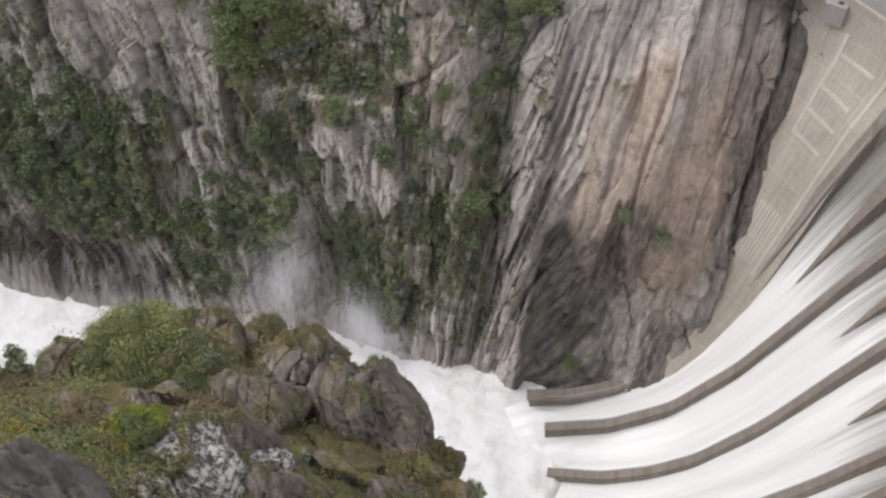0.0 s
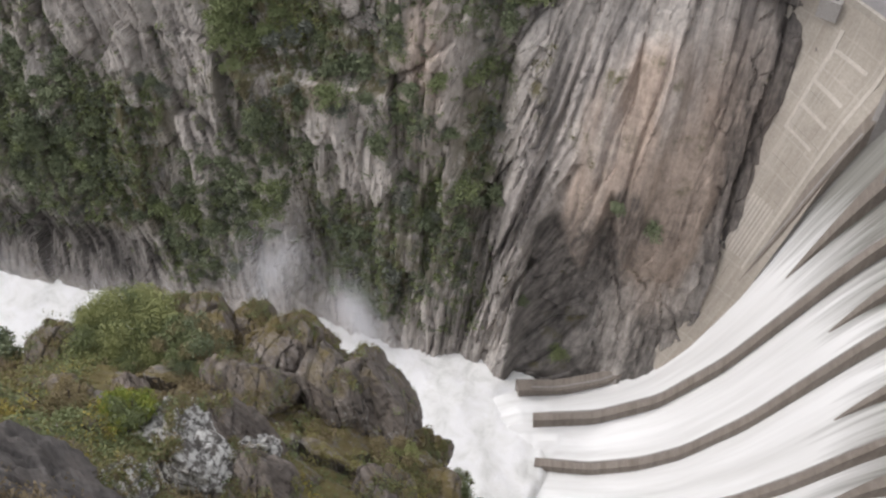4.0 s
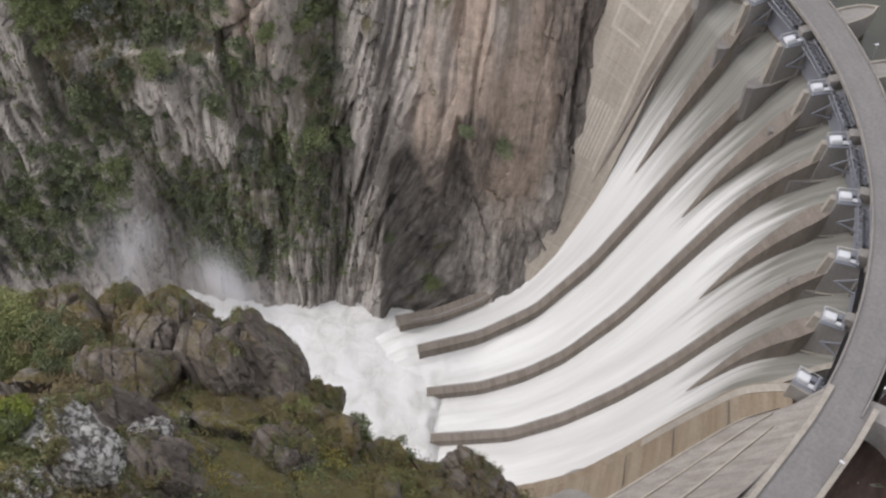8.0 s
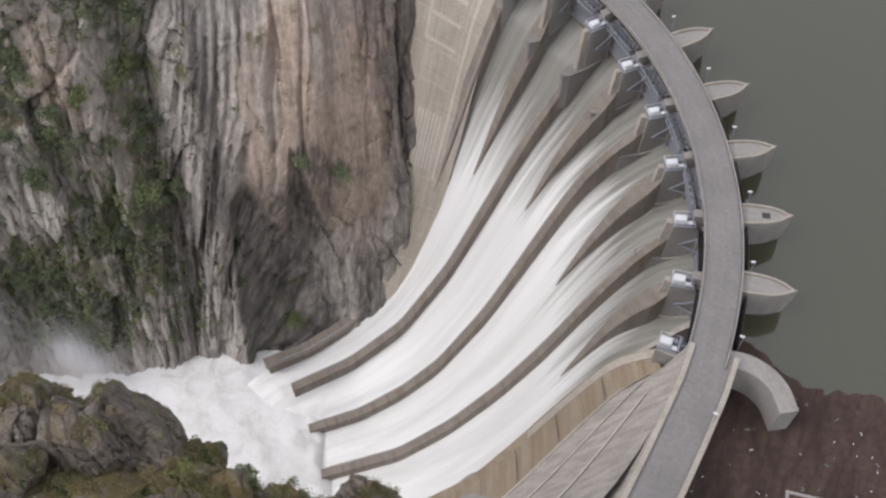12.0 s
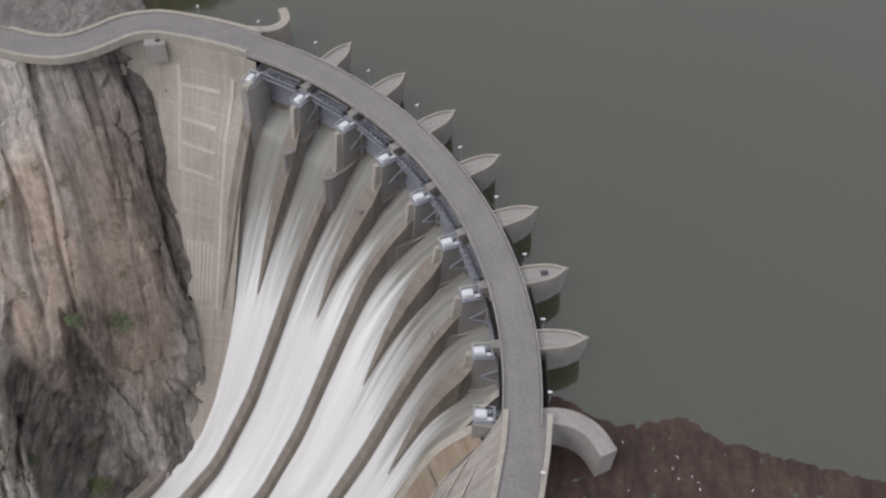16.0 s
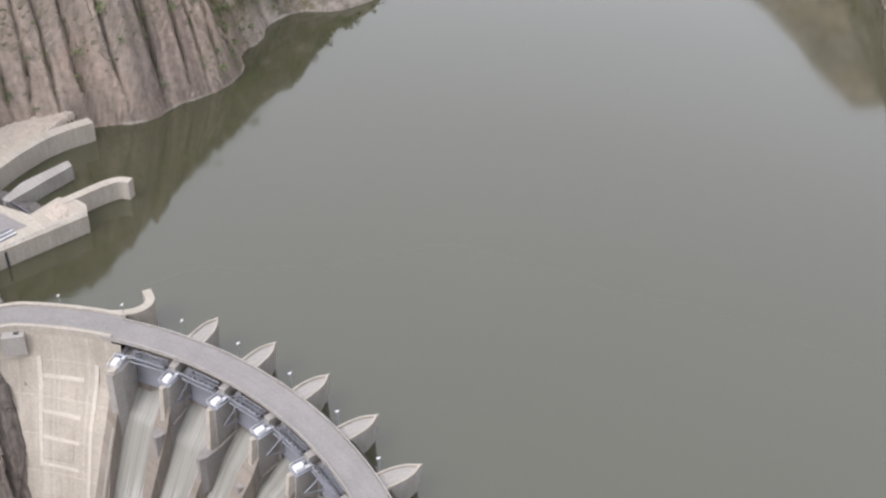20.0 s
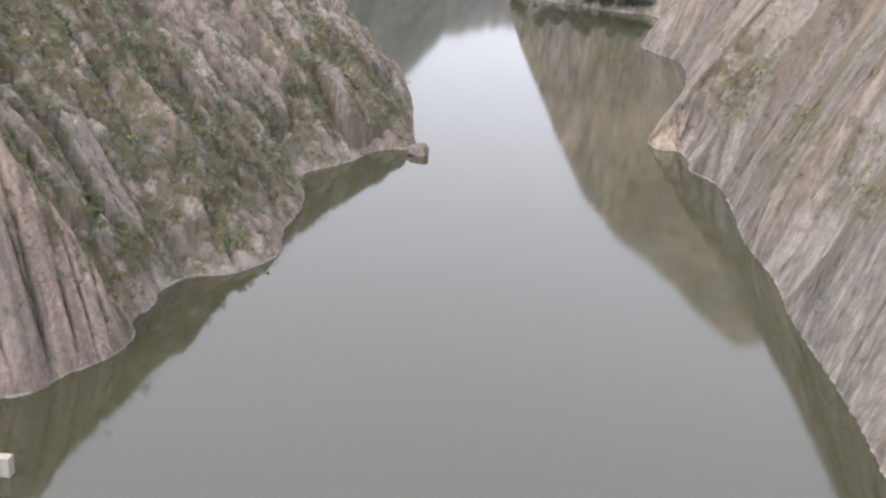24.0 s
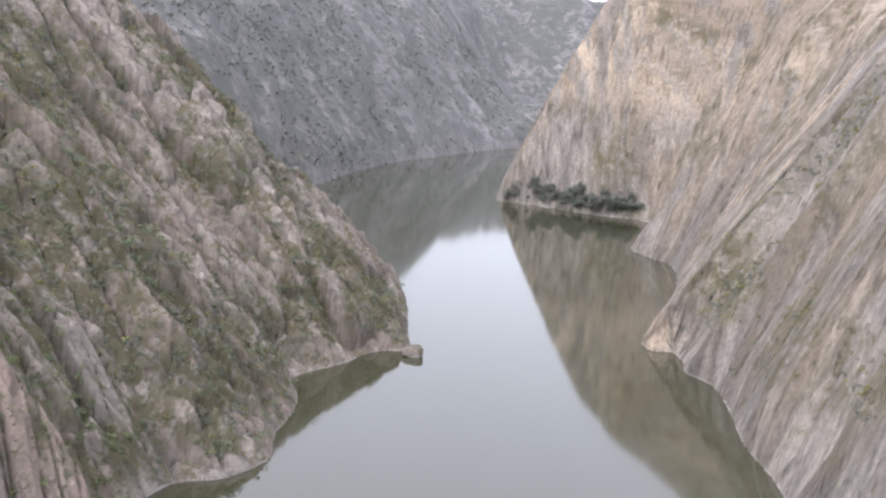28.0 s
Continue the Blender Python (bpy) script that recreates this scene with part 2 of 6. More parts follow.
def wing_material():
    """Pale concrete cast in lifts, with lime along the joints and runs down the face."""
    m = concrete_material("wing_concrete", (0.46, 0.415, 0.355), (0.33, 0.285, 0.235), (0.35, 0.03), 0.6)
    n, l = m.node_tree.nodes, m.node_tree.links
    b = n["Principled BSDF"]
    old = b.inputs["Base Color"].links[0].from_socket
    uv = coords(n, l, (1, 1, 1), "UV")
    br = n.new("ShaderNodeTexBrick")
    br.offset = 0.0
    br.inputs["Scale"].default_value, br.inputs["Brick Width"].default_value, br.inputs["Row Height"].default_value = 1.0, 9.3, 9.5
    br.inputs["Mortar Size"].default_value, br.inputs["Mortar Smooth"].default_value = 0.35, 0.8
    l.new(uv, br.inputs["Vector"])
    run = ramp(n, l, grain(n, l, coords(n, l, (0.55, 0.02, 1), "UV"), 1.0, 5, 0.6), [(0.55, (0, 0, 0)), (0.66, (1, 1, 1))])
    lime = times(n, l, times(n, l, br.outputs["Fac"], grain(n, l, uv, 0.25, 4, 0.7)), times(n, l, run, 0.55), "ADD")
    l.new(blend(n, l, times(n, l, lime, 0.45), old, (0.62, 0.575, 0.51)), b.inputs["Base Color"])
    return m


WING = wing_material()
CONCRETE_LIME = concrete_material("limed_concrete", (0.60, 0.555, 0.49), (0.47, 0.42, 0.36), amount=0.5)
CONCRETE_WALL = concrete_material("stained_concrete", (0.29, 0.252, 0.218), (0.175, 0.143, 0.116), amount=0.75)
CONCRETE_RUST = concrete_material("rusty_concrete", (0.36, 0.295, 0.22), (0.23, 0.165, 0.105), amount=0.8)
ROUGH = concrete_material("rough_concrete", (0.47, 0.435, 0.40), (0.28, 0.25, 0.22), (0.45, 0.10), 0.95)
PIT_DARK = concrete_material("dark_pit_fill", (0.17, 0.157, 0.15), (0.10, 0.09, 0.086), (0.5, 0.5), 0.8)
SAND = concrete_material("sandy_rubble", (0.50, 0.435, 0.375), (0.38, 0.325, 0.275), (0.3, 0.3), 0.6)
CONCRETE_DAMP = concrete_material("damp_concrete", (0.29, 0.272, 0.26), (0.19, 0.172, 0.16), amount=0.7)
ASPHALT = concrete_material("road_surface", (0.27, 0.255, 0.25), (0.21, 0.20, 0.195), (0.05, 0.6), 0.5)
STEEL = plain_material("blue_grey_steel", (0.29, 0.30, 0.34), 0.5, 0.3)
STEEL_PALE = plain_material("white_painted_steel", (0.78, 0.79, 0.82), 0.45)
DARK = plain_material("dark_metal", (0.05, 0.05, 0.055), 0.6)
LEAF_DARK = leaf_material("dark_leaves", (0.102, 0.127, 0.078), (0.16, 0.19, 0.108), (0.22, 0.247, 0.142))
LEAF_OLIVE = leaf_material("olive_leaves", (0.18, 0.20, 0.078), (0.275, 0.293, 0.118), (0.36, 0.37, 0.16))
# Low-contrast grey-green scrub with distance haze mixed into the colour.
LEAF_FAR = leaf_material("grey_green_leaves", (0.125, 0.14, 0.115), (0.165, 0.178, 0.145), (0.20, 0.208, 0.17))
LEAF_LIGHT = leaf_material("green_leaves", (0.098, 0.122, 0.057), (0.16, 0.19, 0.085), (0.225, 0.256, 0.118))
LEAF_BRIGHT = leaf_material("bright_leaves", (0.12, 0.15, 0.065), (0.19, 0.225, 0.10), (0.26, 0.295, 0.14))
LEAF_DRY = leaf_material("dry_leaves", (0.16, 0.135, 0.07), (0.26, 0.21, 0.115), (0.33, 0.29, 0.15))
LEAF_GORSE = leaf_material("gorse_leaves", (0.10, 0.18, 0.03), (0.22, 0.28, 0.05), (0.42, 0.36, 0.06))
LEAF_YELLOW = leaf_material("yellow_moss", (0.22, 0.18, 0.045), (0.36, 0.30, 0.07), (0.46, 0.38, 0.10))
LEAF_MOSS = leaf_material("olive_moss", (0.13, 0.125, 0.045), (0.20, 0.19, 0.068), (0.28, 0.25, 0.095))
LEAF_HEATH = leaf_material("brown_heath", (0.115, 0.088, 0.05), (0.19, 0.147, 0.083), (0.27, 0.21, 0.115))
BARK = plain_material("bark", (0.10, 0.075, 0.055), 0.9)


def lake_material():
    """Turbid brown-olive water with a smooth surface."""
    m, n, l, b = material("lake_water", 0.06)
    tone = grain(n, l, coords(n, l, (1, 1, 1)), 0.006, 3, 0.5)
    l.new(blend(n, l, tone, (0.044, 0.0445, 0.023), (0.059, 0.0595, 0.035)), b.inputs["Base Color"])
    b.inputs["IOR"].default_value, b.inputs["Specular IOR Level"].default_value = 1.6, 0.85
    relief(n, l, b, grain(n, l, coords(n, l, (0.25, 0.06, 1)), 0.5, 3, 0.5), 0.05, 0.25)
    return m


def chute_water_material():
    """Clear thin water that turns white as it takes up air down the chute; streaks run with the flow."""
    m, n, l, b = material("falling_water", 0.5)
    uv = coords(n, l, (1, 1, 1), "UV")
    streak = grain(n, l, coords(n, l, (1.1, 0.035, 1), "UV"), 1.0, 6, 0.6, 0.2)
    wide = grain(n, l, coords(n, l, (0.22, 0.018, 1), "UV"), 1.0, 4, 0.6)
    s = n.new("ShaderNodeSeparateXYZ")
    l.new(uv, s.inputs[0])
    r = n.new("ShaderNodeMapRange")
    r.inputs[1].default_value, r.inputs[2].default_value = -2.0, 42.0
    l.new(s.outputs[1], r.inputs[0])
    air = times(n, l, times(n, l, r.outputs[0], 1.0), times(n, l, times(n, l, streak, 0.5), times(n, l, wide, 0.45), "ADD"), "ADD")
    white = ramp(n, l, air, [(0.66, (0, 0, 0)), (0.98, (1, 1, 1))])
    low = ramp(n, l, streak, [(0.3, (0.19, 0.188, 0.165)), (0.7, (0.35, 0.34, 0.31))])
    hi = ramp(n, l, wide, [(0.3, (0.74, 0.74, 0.72)), (0.6, (0.90, 0.90, 0.89))])
    l.new(blend(n, l, white, low, hi), b.inputs["Base Color"])
    relief(n, l, b, streak, 0.35, 0.5)
    return m


def foam_material():
    m, n, l, b = material("white_water", 0.6)
    p = coords(n, l, (1, 1, 1))
    f = grain(n, l, p, 0.12, 7, 0.6, 0.6)
    l.new(ramp(n, l, f, [(0.28, (0.60, 0.61, 0.58)), (0.45, (0.82, 0.82, 0.80)), (0.6, (0.90, 0.90, 0.90))]), b.inputs["Base Color"])
    relief(n, l, b, grain(n, l, p, 0.5, 6, 0.65), 0.6, 0.8)
    return m


LAKE, CHUTE_WATER, FOAM = lake_material(), chute_water_material(), foam_material()
DEBRIS = rock_material("floating_debris", (0.05, 0.032, 0.027), (0.105, 0.066, 0.053), (0.17, 0.115, 0.092), 0.8, 30, 0.0, size=0.7)
SPRAY = plain_material("spray_drops", (0.9, 0.9, 0.92), 0.9, vary=0.02)


# ---- mesh helpers ----
def mesh_ob(name, verts, faces, mat, parent=None, label="", smooth=False, uv=None):
    me = bpy.data.meshes.new(name)
    me.from_pydata([tuple(map(float, v)) for v in verts], [], [tuple(map(int, f)) for f in faces])
    me.materials.append(mat)
    if smooth:
        me.polygons.foreach_set("use_smooth", np.ones(len(me.polygons), bool))
    if uv is not None:
        lay = me.uv_layers.new(name="UVMap")
        idx = np.zeros(len(me.loops), np.int32)
        me.loops.foreach_get("vertex_index", idx)
        lay.data.foreach_set("uv", np.asarray(uv, np.float32)[idx].ravel())
    me.update()
    ob = new(name, me)
    if parent is not None:
        ob.parent = parent
    if label:
        ob["label"] = label
    return ob


def part(name, bm, mat, parent, label=""):
    me = bpy.data.meshes.new(name)
    bm.to_mesh(me)
    bm.free()
    me.materials.append(mat)
    ob = new(name, me)
    ob.parent = parent
    if label:
        ob["label"] = label
    return ob


def grid_ob(name, X, mat, uv, parent=None, label="", smooth=True, flip=False, keep=None):
    nu, nv = X.shape[:2]
    i = np.arange(nu * nv).reshape(nu, nv)
    q = np.stack([i[:-1, :-1], i[1:, :-1], i[1:, 1:], i[:-1, 1:]], -1).reshape(-1, 4)
    if keep is not None:
        q = q[keep.reshape(-1)[q].any(1)]
    if flip:
        q = q[:, ::-1]
    me = bpy.data.meshes.new(name)
    me.vertices.add(nu * nv)
    me.vertices.foreach_set("co", X.reshape(-1).astype(np.float32))
    me.loops.add(q.size)
    me.loops.foreach_set("vertex_index", q.ravel().astype(np.int32))
    me.polygons.add(len(q))
    me.polygons.foreach_set("loop_start", np.arange(0, q.size, 4, dtype=np.int32))
    me.polygons.foreach_set("use_smooth", np.full(len(q), smooth))
    lay = me.uv_layers.new(name="UVMap")
    lay.data.foreach_set("uv", uv.reshape(-1, 2)[q.ravel()].astype(np.float32).ravel())
    me.materials.append(mat)
    me.update(calc_edges=True)
    ob = new(name, me)
    if parent is not None:
        ob.parent = parent
    if label:
        ob["label"] = label
    return ob


def box_bm(sx, sy, sz, m=None, bevel=0.0):
    bm = bmesh.new()
    bmesh.ops.create_cube(bm, size=1, matrix=Matrix.Diagonal((sx, sy, sz, 1)))
    if bevel:
        bmesh.ops.bevel(bm, geom=list(bm.edges), offset=bevel, segments=1, affect="EDGES")
    if m is not None:
        bm.transform(m)
    return bm


def bar_bm(a, b, w):
    a, b = Vector(a), Vector(b)
    d = b - a
    bm = bmesh.new()
    bmesh.ops.create_cone(bm, cap_ends=True, segments=6, radius1=w / 2, radius2=w / 2, depth=d.length)
    bm.transform(Matrix.Translation((a + b) / 2) @ d.to_track_quat("Z", "Y").to_matrix().to_4x4())
    return bm


def merge(bms):
    out = bmesh.new()
    for b in bms:
        me = bpy.data.meshes.new("tmp")
        b.to_mesh(me)
        b.free()
        out.from_mesh(me)
        bpy.data.meshes.remove(me)
    return out


def prism(outline, z0, z1, taper=None):
    """A solid from an outline in plan between two heights; taper: the lower outline."""
    low = taper if taper is not None else outline
    k = len(outline)
    v = [(*q[:2], z0) for q in low] + [(*q[:2], z1) for q in outline]
    f = [tuple(range(k))[::-1], tuple(range(k, 2 * k))] + [(i, (i + 1) % k, k + (i + 1) % k, k + i) for i in range(k)]
    return v, f


def resample(line, count, rounds=3):
    p = np.array(line, float)
    for _ in range(rounds):
        q = np.empty((2 * len(p) - 2, p.shape[1]))
        q[0::2], q[1::2] = 0.75 * p[:-1] + 0.25 * p[1:], 0.25 * p[:-1] + 0.75 * p[1:]
        p = np.vstack([p[:1], q, p[-1:]])
    s = np.r_[0, np.cumsum(np.hypot(*np.diff(p[:, :2], axis=0).T))]
    t = np.linspace(0, s[-1], count)
    return np.stack([np.interp(t, s, p[:, k]) for k in range(p.shape[1])], 1), t


def thing(name, label, category, group="", m=None, kind=""):
    ob = new(name)
    if m is not None:
        ob.matrix_world = m
    return tagged(ob, label, category, group, kind)


# ---- dam geometry in plan ----
CX, CY = -92.40, 96.48
A0, DA = radians(72.454), radians(-8.7644)
CREST = 9.2


def ring(r, i, z=0.0):
    a = A0 + DA * i
    return (CX + r * math.cos(a), CY + r * math.sin(a), z)


def bank(name, line, z0, z1, slope, nu, nv, mat, label, shape, category="cliff", water=None, cap=None, wear_shade=None, rounds=2, power=1.15, lean=None):
    """A rock slope above a base line, rising to the line's left; shape gives its swells in metres, cap its top; a
    colour function gives stains and painted shade.
    """
    p, u = resample(line, nu, rounds)
    d = np.gradient(p, axis=0)
    d /= np.hypot(d[:, 0], d[:, 1])[:, None]
    k = max(3, nu // 40)
    ker = np.hanning(2 * k + 3)[1:-1]
    ker /= ker.sum()
    d = np.stack([np.convolve(np.pad(d[:, c], k, "edge"), ker, "valid") for c in (0, 1)], 1)
    d /= np.hypot(d[:, 0], d[:, 1])[:, None]
    nrm = np.stack([-d[:, 1], d[:, 0]], 1)
    v = np.linspace(0, 1, nv) ** power * (z1 - z0)
    U, V = np.meshgrid(u, v, indexing="ij")
    off = V / math.tan(radians(slope))
    x, y, z = p[:, None, 0] + nrm[:, None, 0] * off, p[:, None, 1] + nrm[:, None, 1] * off, z0 + V + 0 * U
    g = shape(U, z, x, y)
    if water is not None:
        g = g * np.clip((z - water) / 18, 0.12, 1)
    s, c = math.sin(radians(slope)), math.cos(radians(slope))
    X = np.stack([x - nrm[:, None, 0] * g * s, y - nrm[:, None, 1] * g * s, z + g * c], -1)
    if cap is not None:
        top = cap(x, y)
        over = np.clip(X[..., 2] - top, 0, None)
        X[..., 2] -= over * 0.93
        X[..., 0] += nrm[:, None, 0] * over * 0.5
        X[..., 1] += nrm[:, None, 1] * over * 0.5
    side = U if lean is None else U - lean(x, y, z)
    ob = grid_ob(name, X, mat, np.stack([side, V / s], -1), smooth=False)
    tagged(ob, label, category, kind="structure")
    if wear_shade is not None:
        col = np.zeros((nu, nv, 4), np.float32)
        got = np.clip(wear_shade(U, z, x, y, g), 0, 1)
        col[..., :got.shape[-1]] = got
        ob.data.color_attributes.new("wear_shade", "FLOAT_COLOR", "POINT").data.foreach_set("color", col.ravel())
    return X


def hill(name, shore, xs, ys, step, mat, label, rise, shape, wear_shade, category="cliff", count=700, fade=9.0, shear=0.0):
    """Rock rising from a shore line, on the line's left: rise(d, x, y) is its height d metres inland, shape its swells."""
    p, t = resample(shore, count, 2)
    tan = np.gradient(p, axis=0)
    x, y = np.meshgrid(np.arange(*xs, step), np.arange(*ys, step), indexing="ij")
    near, dist = np.zeros(x.shape, int), np.zeros(x.shape)
    for k in range(len(x)):
        d2 = (x[k][:, None] - p[None, :, 0]) ** 2 + (y[k][:, None] - p[None, :, 1]) ** 2
        near[k] = d2.argmin(1)
        dist[k] = np.sqrt(d2.min(1))
    side = tan[near, 0] * (y - p[near, 1]) - tan[near, 1] * (x - p[near, 0])
    d = np.where(side > 0, dist, -dist)
    run = np.hypot(tan[:, 0], tan[:, 1])
    step_on = ((x - p[near, 0]) * tan[near, 0] + (y - p[near, 1]) * tan[near, 1]) / run[near]
    where = t[near] + np.clip(step_on, -run[near], run[near])
    base = np.where(d > 0, rise(np.clip(d, 0, None), x, y), 1.3 * d)
    g = shape(where, base, x, y)
    z = np.clip(base + g * np.clip(d / fade, 0.06, 1), -14, None)
    X = np.stack([x, y, z], -1)
    ob = grid_ob(name, X, mat, np.stack([where + shear * base, base * 1.2], -1), smooth=False, keep=z > -9)
    tagged(ob, label, category, kind="structure")
    col = np.zeros((*x.shape, 4), np.float32)
    got = np.clip(wear_shade(where, z, x, y, g), 0, 1)
    col[..., :got.shape[-1]] = got
    ob.data.color_attributes.new("wear_shade", "FLOAT_COLOR", "POINT").data.foreach_set("color", col.ravel())
    return X


# ---- setting: water, river, rock banks ----
def flat(name, outline, z, mat, label, category):
    ob = mesh_ob(name, [(x, y, z) for x, y in outline], [tuple(range(len(outline)))], mat)
    return tagged(ob, label, category, kind="structure")


lake_line = [ring(104, i)[:2] for i in np.linspace(9.5, -2.6, 60)]
lake_line = [(14, 40), (13, 60)] + lake_line + [(-160, 215), (-700, 400), (-900, 3500), (2600, 3500), (2600, 300), (300, 60), (120, 20)]
flat("water", lake_line, 0.0, LAKE, "calm olive-grey reservoir water behind the dam", "water")


def gorge_w(x, y):
    """Metres downstream from the dam's foot, along the foot of the cliff."""
    return (x + 114) * -0.816 + (y - 114) * -0.578


def gorge_lean(w):
    return np.interp(w, [-50, -20, 4, 20, 38, 62, 135], [0.05, 0.16, 0.40, 0.2, 0.0, -0.14, -0.3])


def gorge_slabs(w, z):
    """Long upright slabs, broad on the bulge beside the dam, narrow and leaf-like further down the gorge."""
    lean = w + gorge_lean(w) * (z + 45) + 1.8 * fbm(w * 0.07, z * 0.07, 0.0, 3, 2)
    zz = z + 3 * fbm(w * 0.06, z * 0.03, 5.0, 2, 3)
    broad = np.clip((2 - w) / 3, 0, 1)
    fan = np.clip((w + 0.42 * (z + 70) + 3) / 4, 0, 1) * np.clip((22 - w - 0.30 * (z + 70)) / 5, 0, 1) * np.clip((-8 - z) / 15, 0, 1)
    groove = np.sin(2 * np.pi * (lean * 0.30 + 0.9 * smooth_noise(lean * 0.12, z * 0.012, 0.0, 18))) * (0.6 + 0.4 * smooth_noise(lean * 0.5, z * 0.03, 2.0, 19))
    big = [plates(lean / 13, zz / 85, 101, 0.7), plates(lean / 9.5, zz / 30, 111, 0.9)]
    mid = [plates(lean / 5.5, zz / 34, 121, 0.7), plates(lean / 3.4, zz / 11, 131, 0.9)]
    thin = plates(lean / 1.5, zz / 9, 141, 0.8)
    block = plates(lean / 4.0 + 0.2 * smooth_noise(w * 0.2, z * 0.2, 0.0, 16), zz / 8.0, 151, 1.0)
    torn = broad * np.clip((-46 - z + 8 * smooth_noise(w * 0.1, z * 0.1, 3.0, 17)) / 8, 0, 1) + broad * np.clip((-40 - w) / 6, 0, 1) * 0.6
    torn = np.clip(torn + 0.5 * broad * np.clip((z + 12) / 8, 0, 1), 0, 1)
    seam = ridged(lean * 0.16, z * 0.01, 3.0, 3, 14)
    mix = lambda q, c: q[0][c] * broad + q[1][c] * (1 - broad)
    crack = lambda e, wide: np.exp(-np.clip(e, 0, None) / wide)
    h = mix(big, 0) * (1.5 + 1.4 * (1 - broad)) + mix(mid, 0) * (0.5 + 0.7 * (1 - broad)) + thin[0] * (0.08 + 0.32 * (1 - broad))
    h = h - crack(mix(big, 1), 0.06) * (0.8 + 0.5 * (1 - broad)) - crack(mix(mid, 1), 0.07) * (0.15 + 0.6 * (1 - broad))
    h = h * np.clip((z + 124) / 16, 0.15, 1) + fan * (1.0 * groove + 2.0 * smooth_noise(lean * 0.1, z * 0.01, 6.0, 19) + 0.3 * thin[0]) + torn * (0.7 * block[0] - 0.4 * crack(block[1], 0.07) + 1.1 * seam)
    # Random slab tones, plus painted shade in grooves, seams and cracks.
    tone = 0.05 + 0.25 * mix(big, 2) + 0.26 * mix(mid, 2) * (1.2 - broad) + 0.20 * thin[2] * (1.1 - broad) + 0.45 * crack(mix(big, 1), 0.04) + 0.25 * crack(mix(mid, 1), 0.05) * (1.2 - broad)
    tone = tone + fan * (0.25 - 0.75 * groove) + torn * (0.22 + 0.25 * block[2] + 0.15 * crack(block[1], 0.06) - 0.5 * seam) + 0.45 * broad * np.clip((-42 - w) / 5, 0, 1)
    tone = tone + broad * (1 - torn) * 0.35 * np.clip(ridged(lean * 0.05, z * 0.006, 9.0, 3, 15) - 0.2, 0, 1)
    calm = 1 - 0.5 * dome(w, z)
    return h * calm, tone * calm


def dome_edge(w, z):
    """0 in the middle of the smooth swelling slab beside the dam, 1 on its outline."""
    up = np.where(z > -55, (z + 55) / 46, (z + 55) / 60)
    return np.hypot((w + 28) / np.where(w > -28, 23, 24), up) + 0.16 * fbm(w * 0.10, z * 0.04, 8.0, 4, 30)


def dome(w, z):
    q = np.clip((1 - dome_edge(w, z)) / 0.26, 0, 1)
    return q * q * (3 - 2 * q) * np.clip((z + 80 + 22 * fbm(w * 0.14, z * 0.02, 1.0, 3, 31)) / 14, 0, 1)


def gorge_shape(u, z, x, y):
    w = gorge_w(x, y)
    g = 5.0 * fbm(w * 0.022, z * 0.014, 1.5, 3, 3) + gorge_slabs(w, z)[0] + 0.25 * fbm(w * 0.4, z * 0.3, 7.0, 3, 33)
    g = g + dome(w, z) * (3.4 + 5.0 * np.clip(1 - dome_edge(w, z) ** 2, 0, 1)) + 3 * bump_at(w, z, -22, -45, 22, 34) + 5 * bump_at(w, z, -62, -45, 22, 60) + 3 * bump_at(w, z, -48, -80, 8, 20) - 3.5 * bump_at(w, z, -46, -60, 7, 50)
    g = g - 3.0 * bump_at(w + 0.12 * z, z, -27, -30, 3, 22) - 6.5 * bump_at(w, z, 19, -40, 7, 60) + 5 * bump_at(w, z, 39, -28, 9, 24)
    g = g - 5 * bump_at(w, z, -12, -96, 13, 22) - 8 * bump_at(w, z, 70, -95, 13, 30) + 1.5 * bump_at(w, z, 172, -122, 44, 6) - 5 * bump_at(w, z, 172, -106, 40, 7) - 6 * bump_at(w, z, 185, -70, 22, 35)
    g = g - 7 * np.clip((z + 6) / 30, 0, 1) * np.clip((w + 30) / 60, 0, 1)
    nook = np.clip((3 - w) / 1.5, 0, 1) * np.clip((-58 - z) / 26, 0, 1) * np.clip((w + 34) / 8, 0, 1)
    g = g + 6 * bump_at(w, z, -6, -119, 13, 8) - 3.6 * nook + 2.5 * np.clip((w - 2) / 2, 0, 1) * np.clip((11 - w) / 3, 0, 1) * np.clip((-40 - z) / 12, 0, 1)
    fold = w + 0.16 * (z + 40) + 1.5 * smooth_noise(w * 0.05, z * 0.05, 2.0, 32)
    inner = dome(w, z) * np.clip((z + 66) / 12, 0, 1)
    g = g - inner * (2.2 * np.exp(-((fold + 18) / 1.0) ** 2) + 1.6 * np.exp(-((fold + 26.5) / 0.8) ** 2) + 2.6 * np.clip((-33 - fold) / 2, 0, 1) * np.clip((fold + 46) / 10, 0, 1))
    step = np.clip((z + 40) / 3, 0, 1) * bump_at(w, z * 0, 72, 0, 26, 1e9)
    return g - 7 * step


def gorge_cap(x, y):
    top = np.interp(gorge_w(x, y), [-30, 25, 60], [7.0, 24, 120])
    r = np.hypot(x - CX, y - CY)
    return top - 24 * np.clip((r - 100.5) / 4, 0, 1) * np.clip((x + 112) / 5, 0, 1)


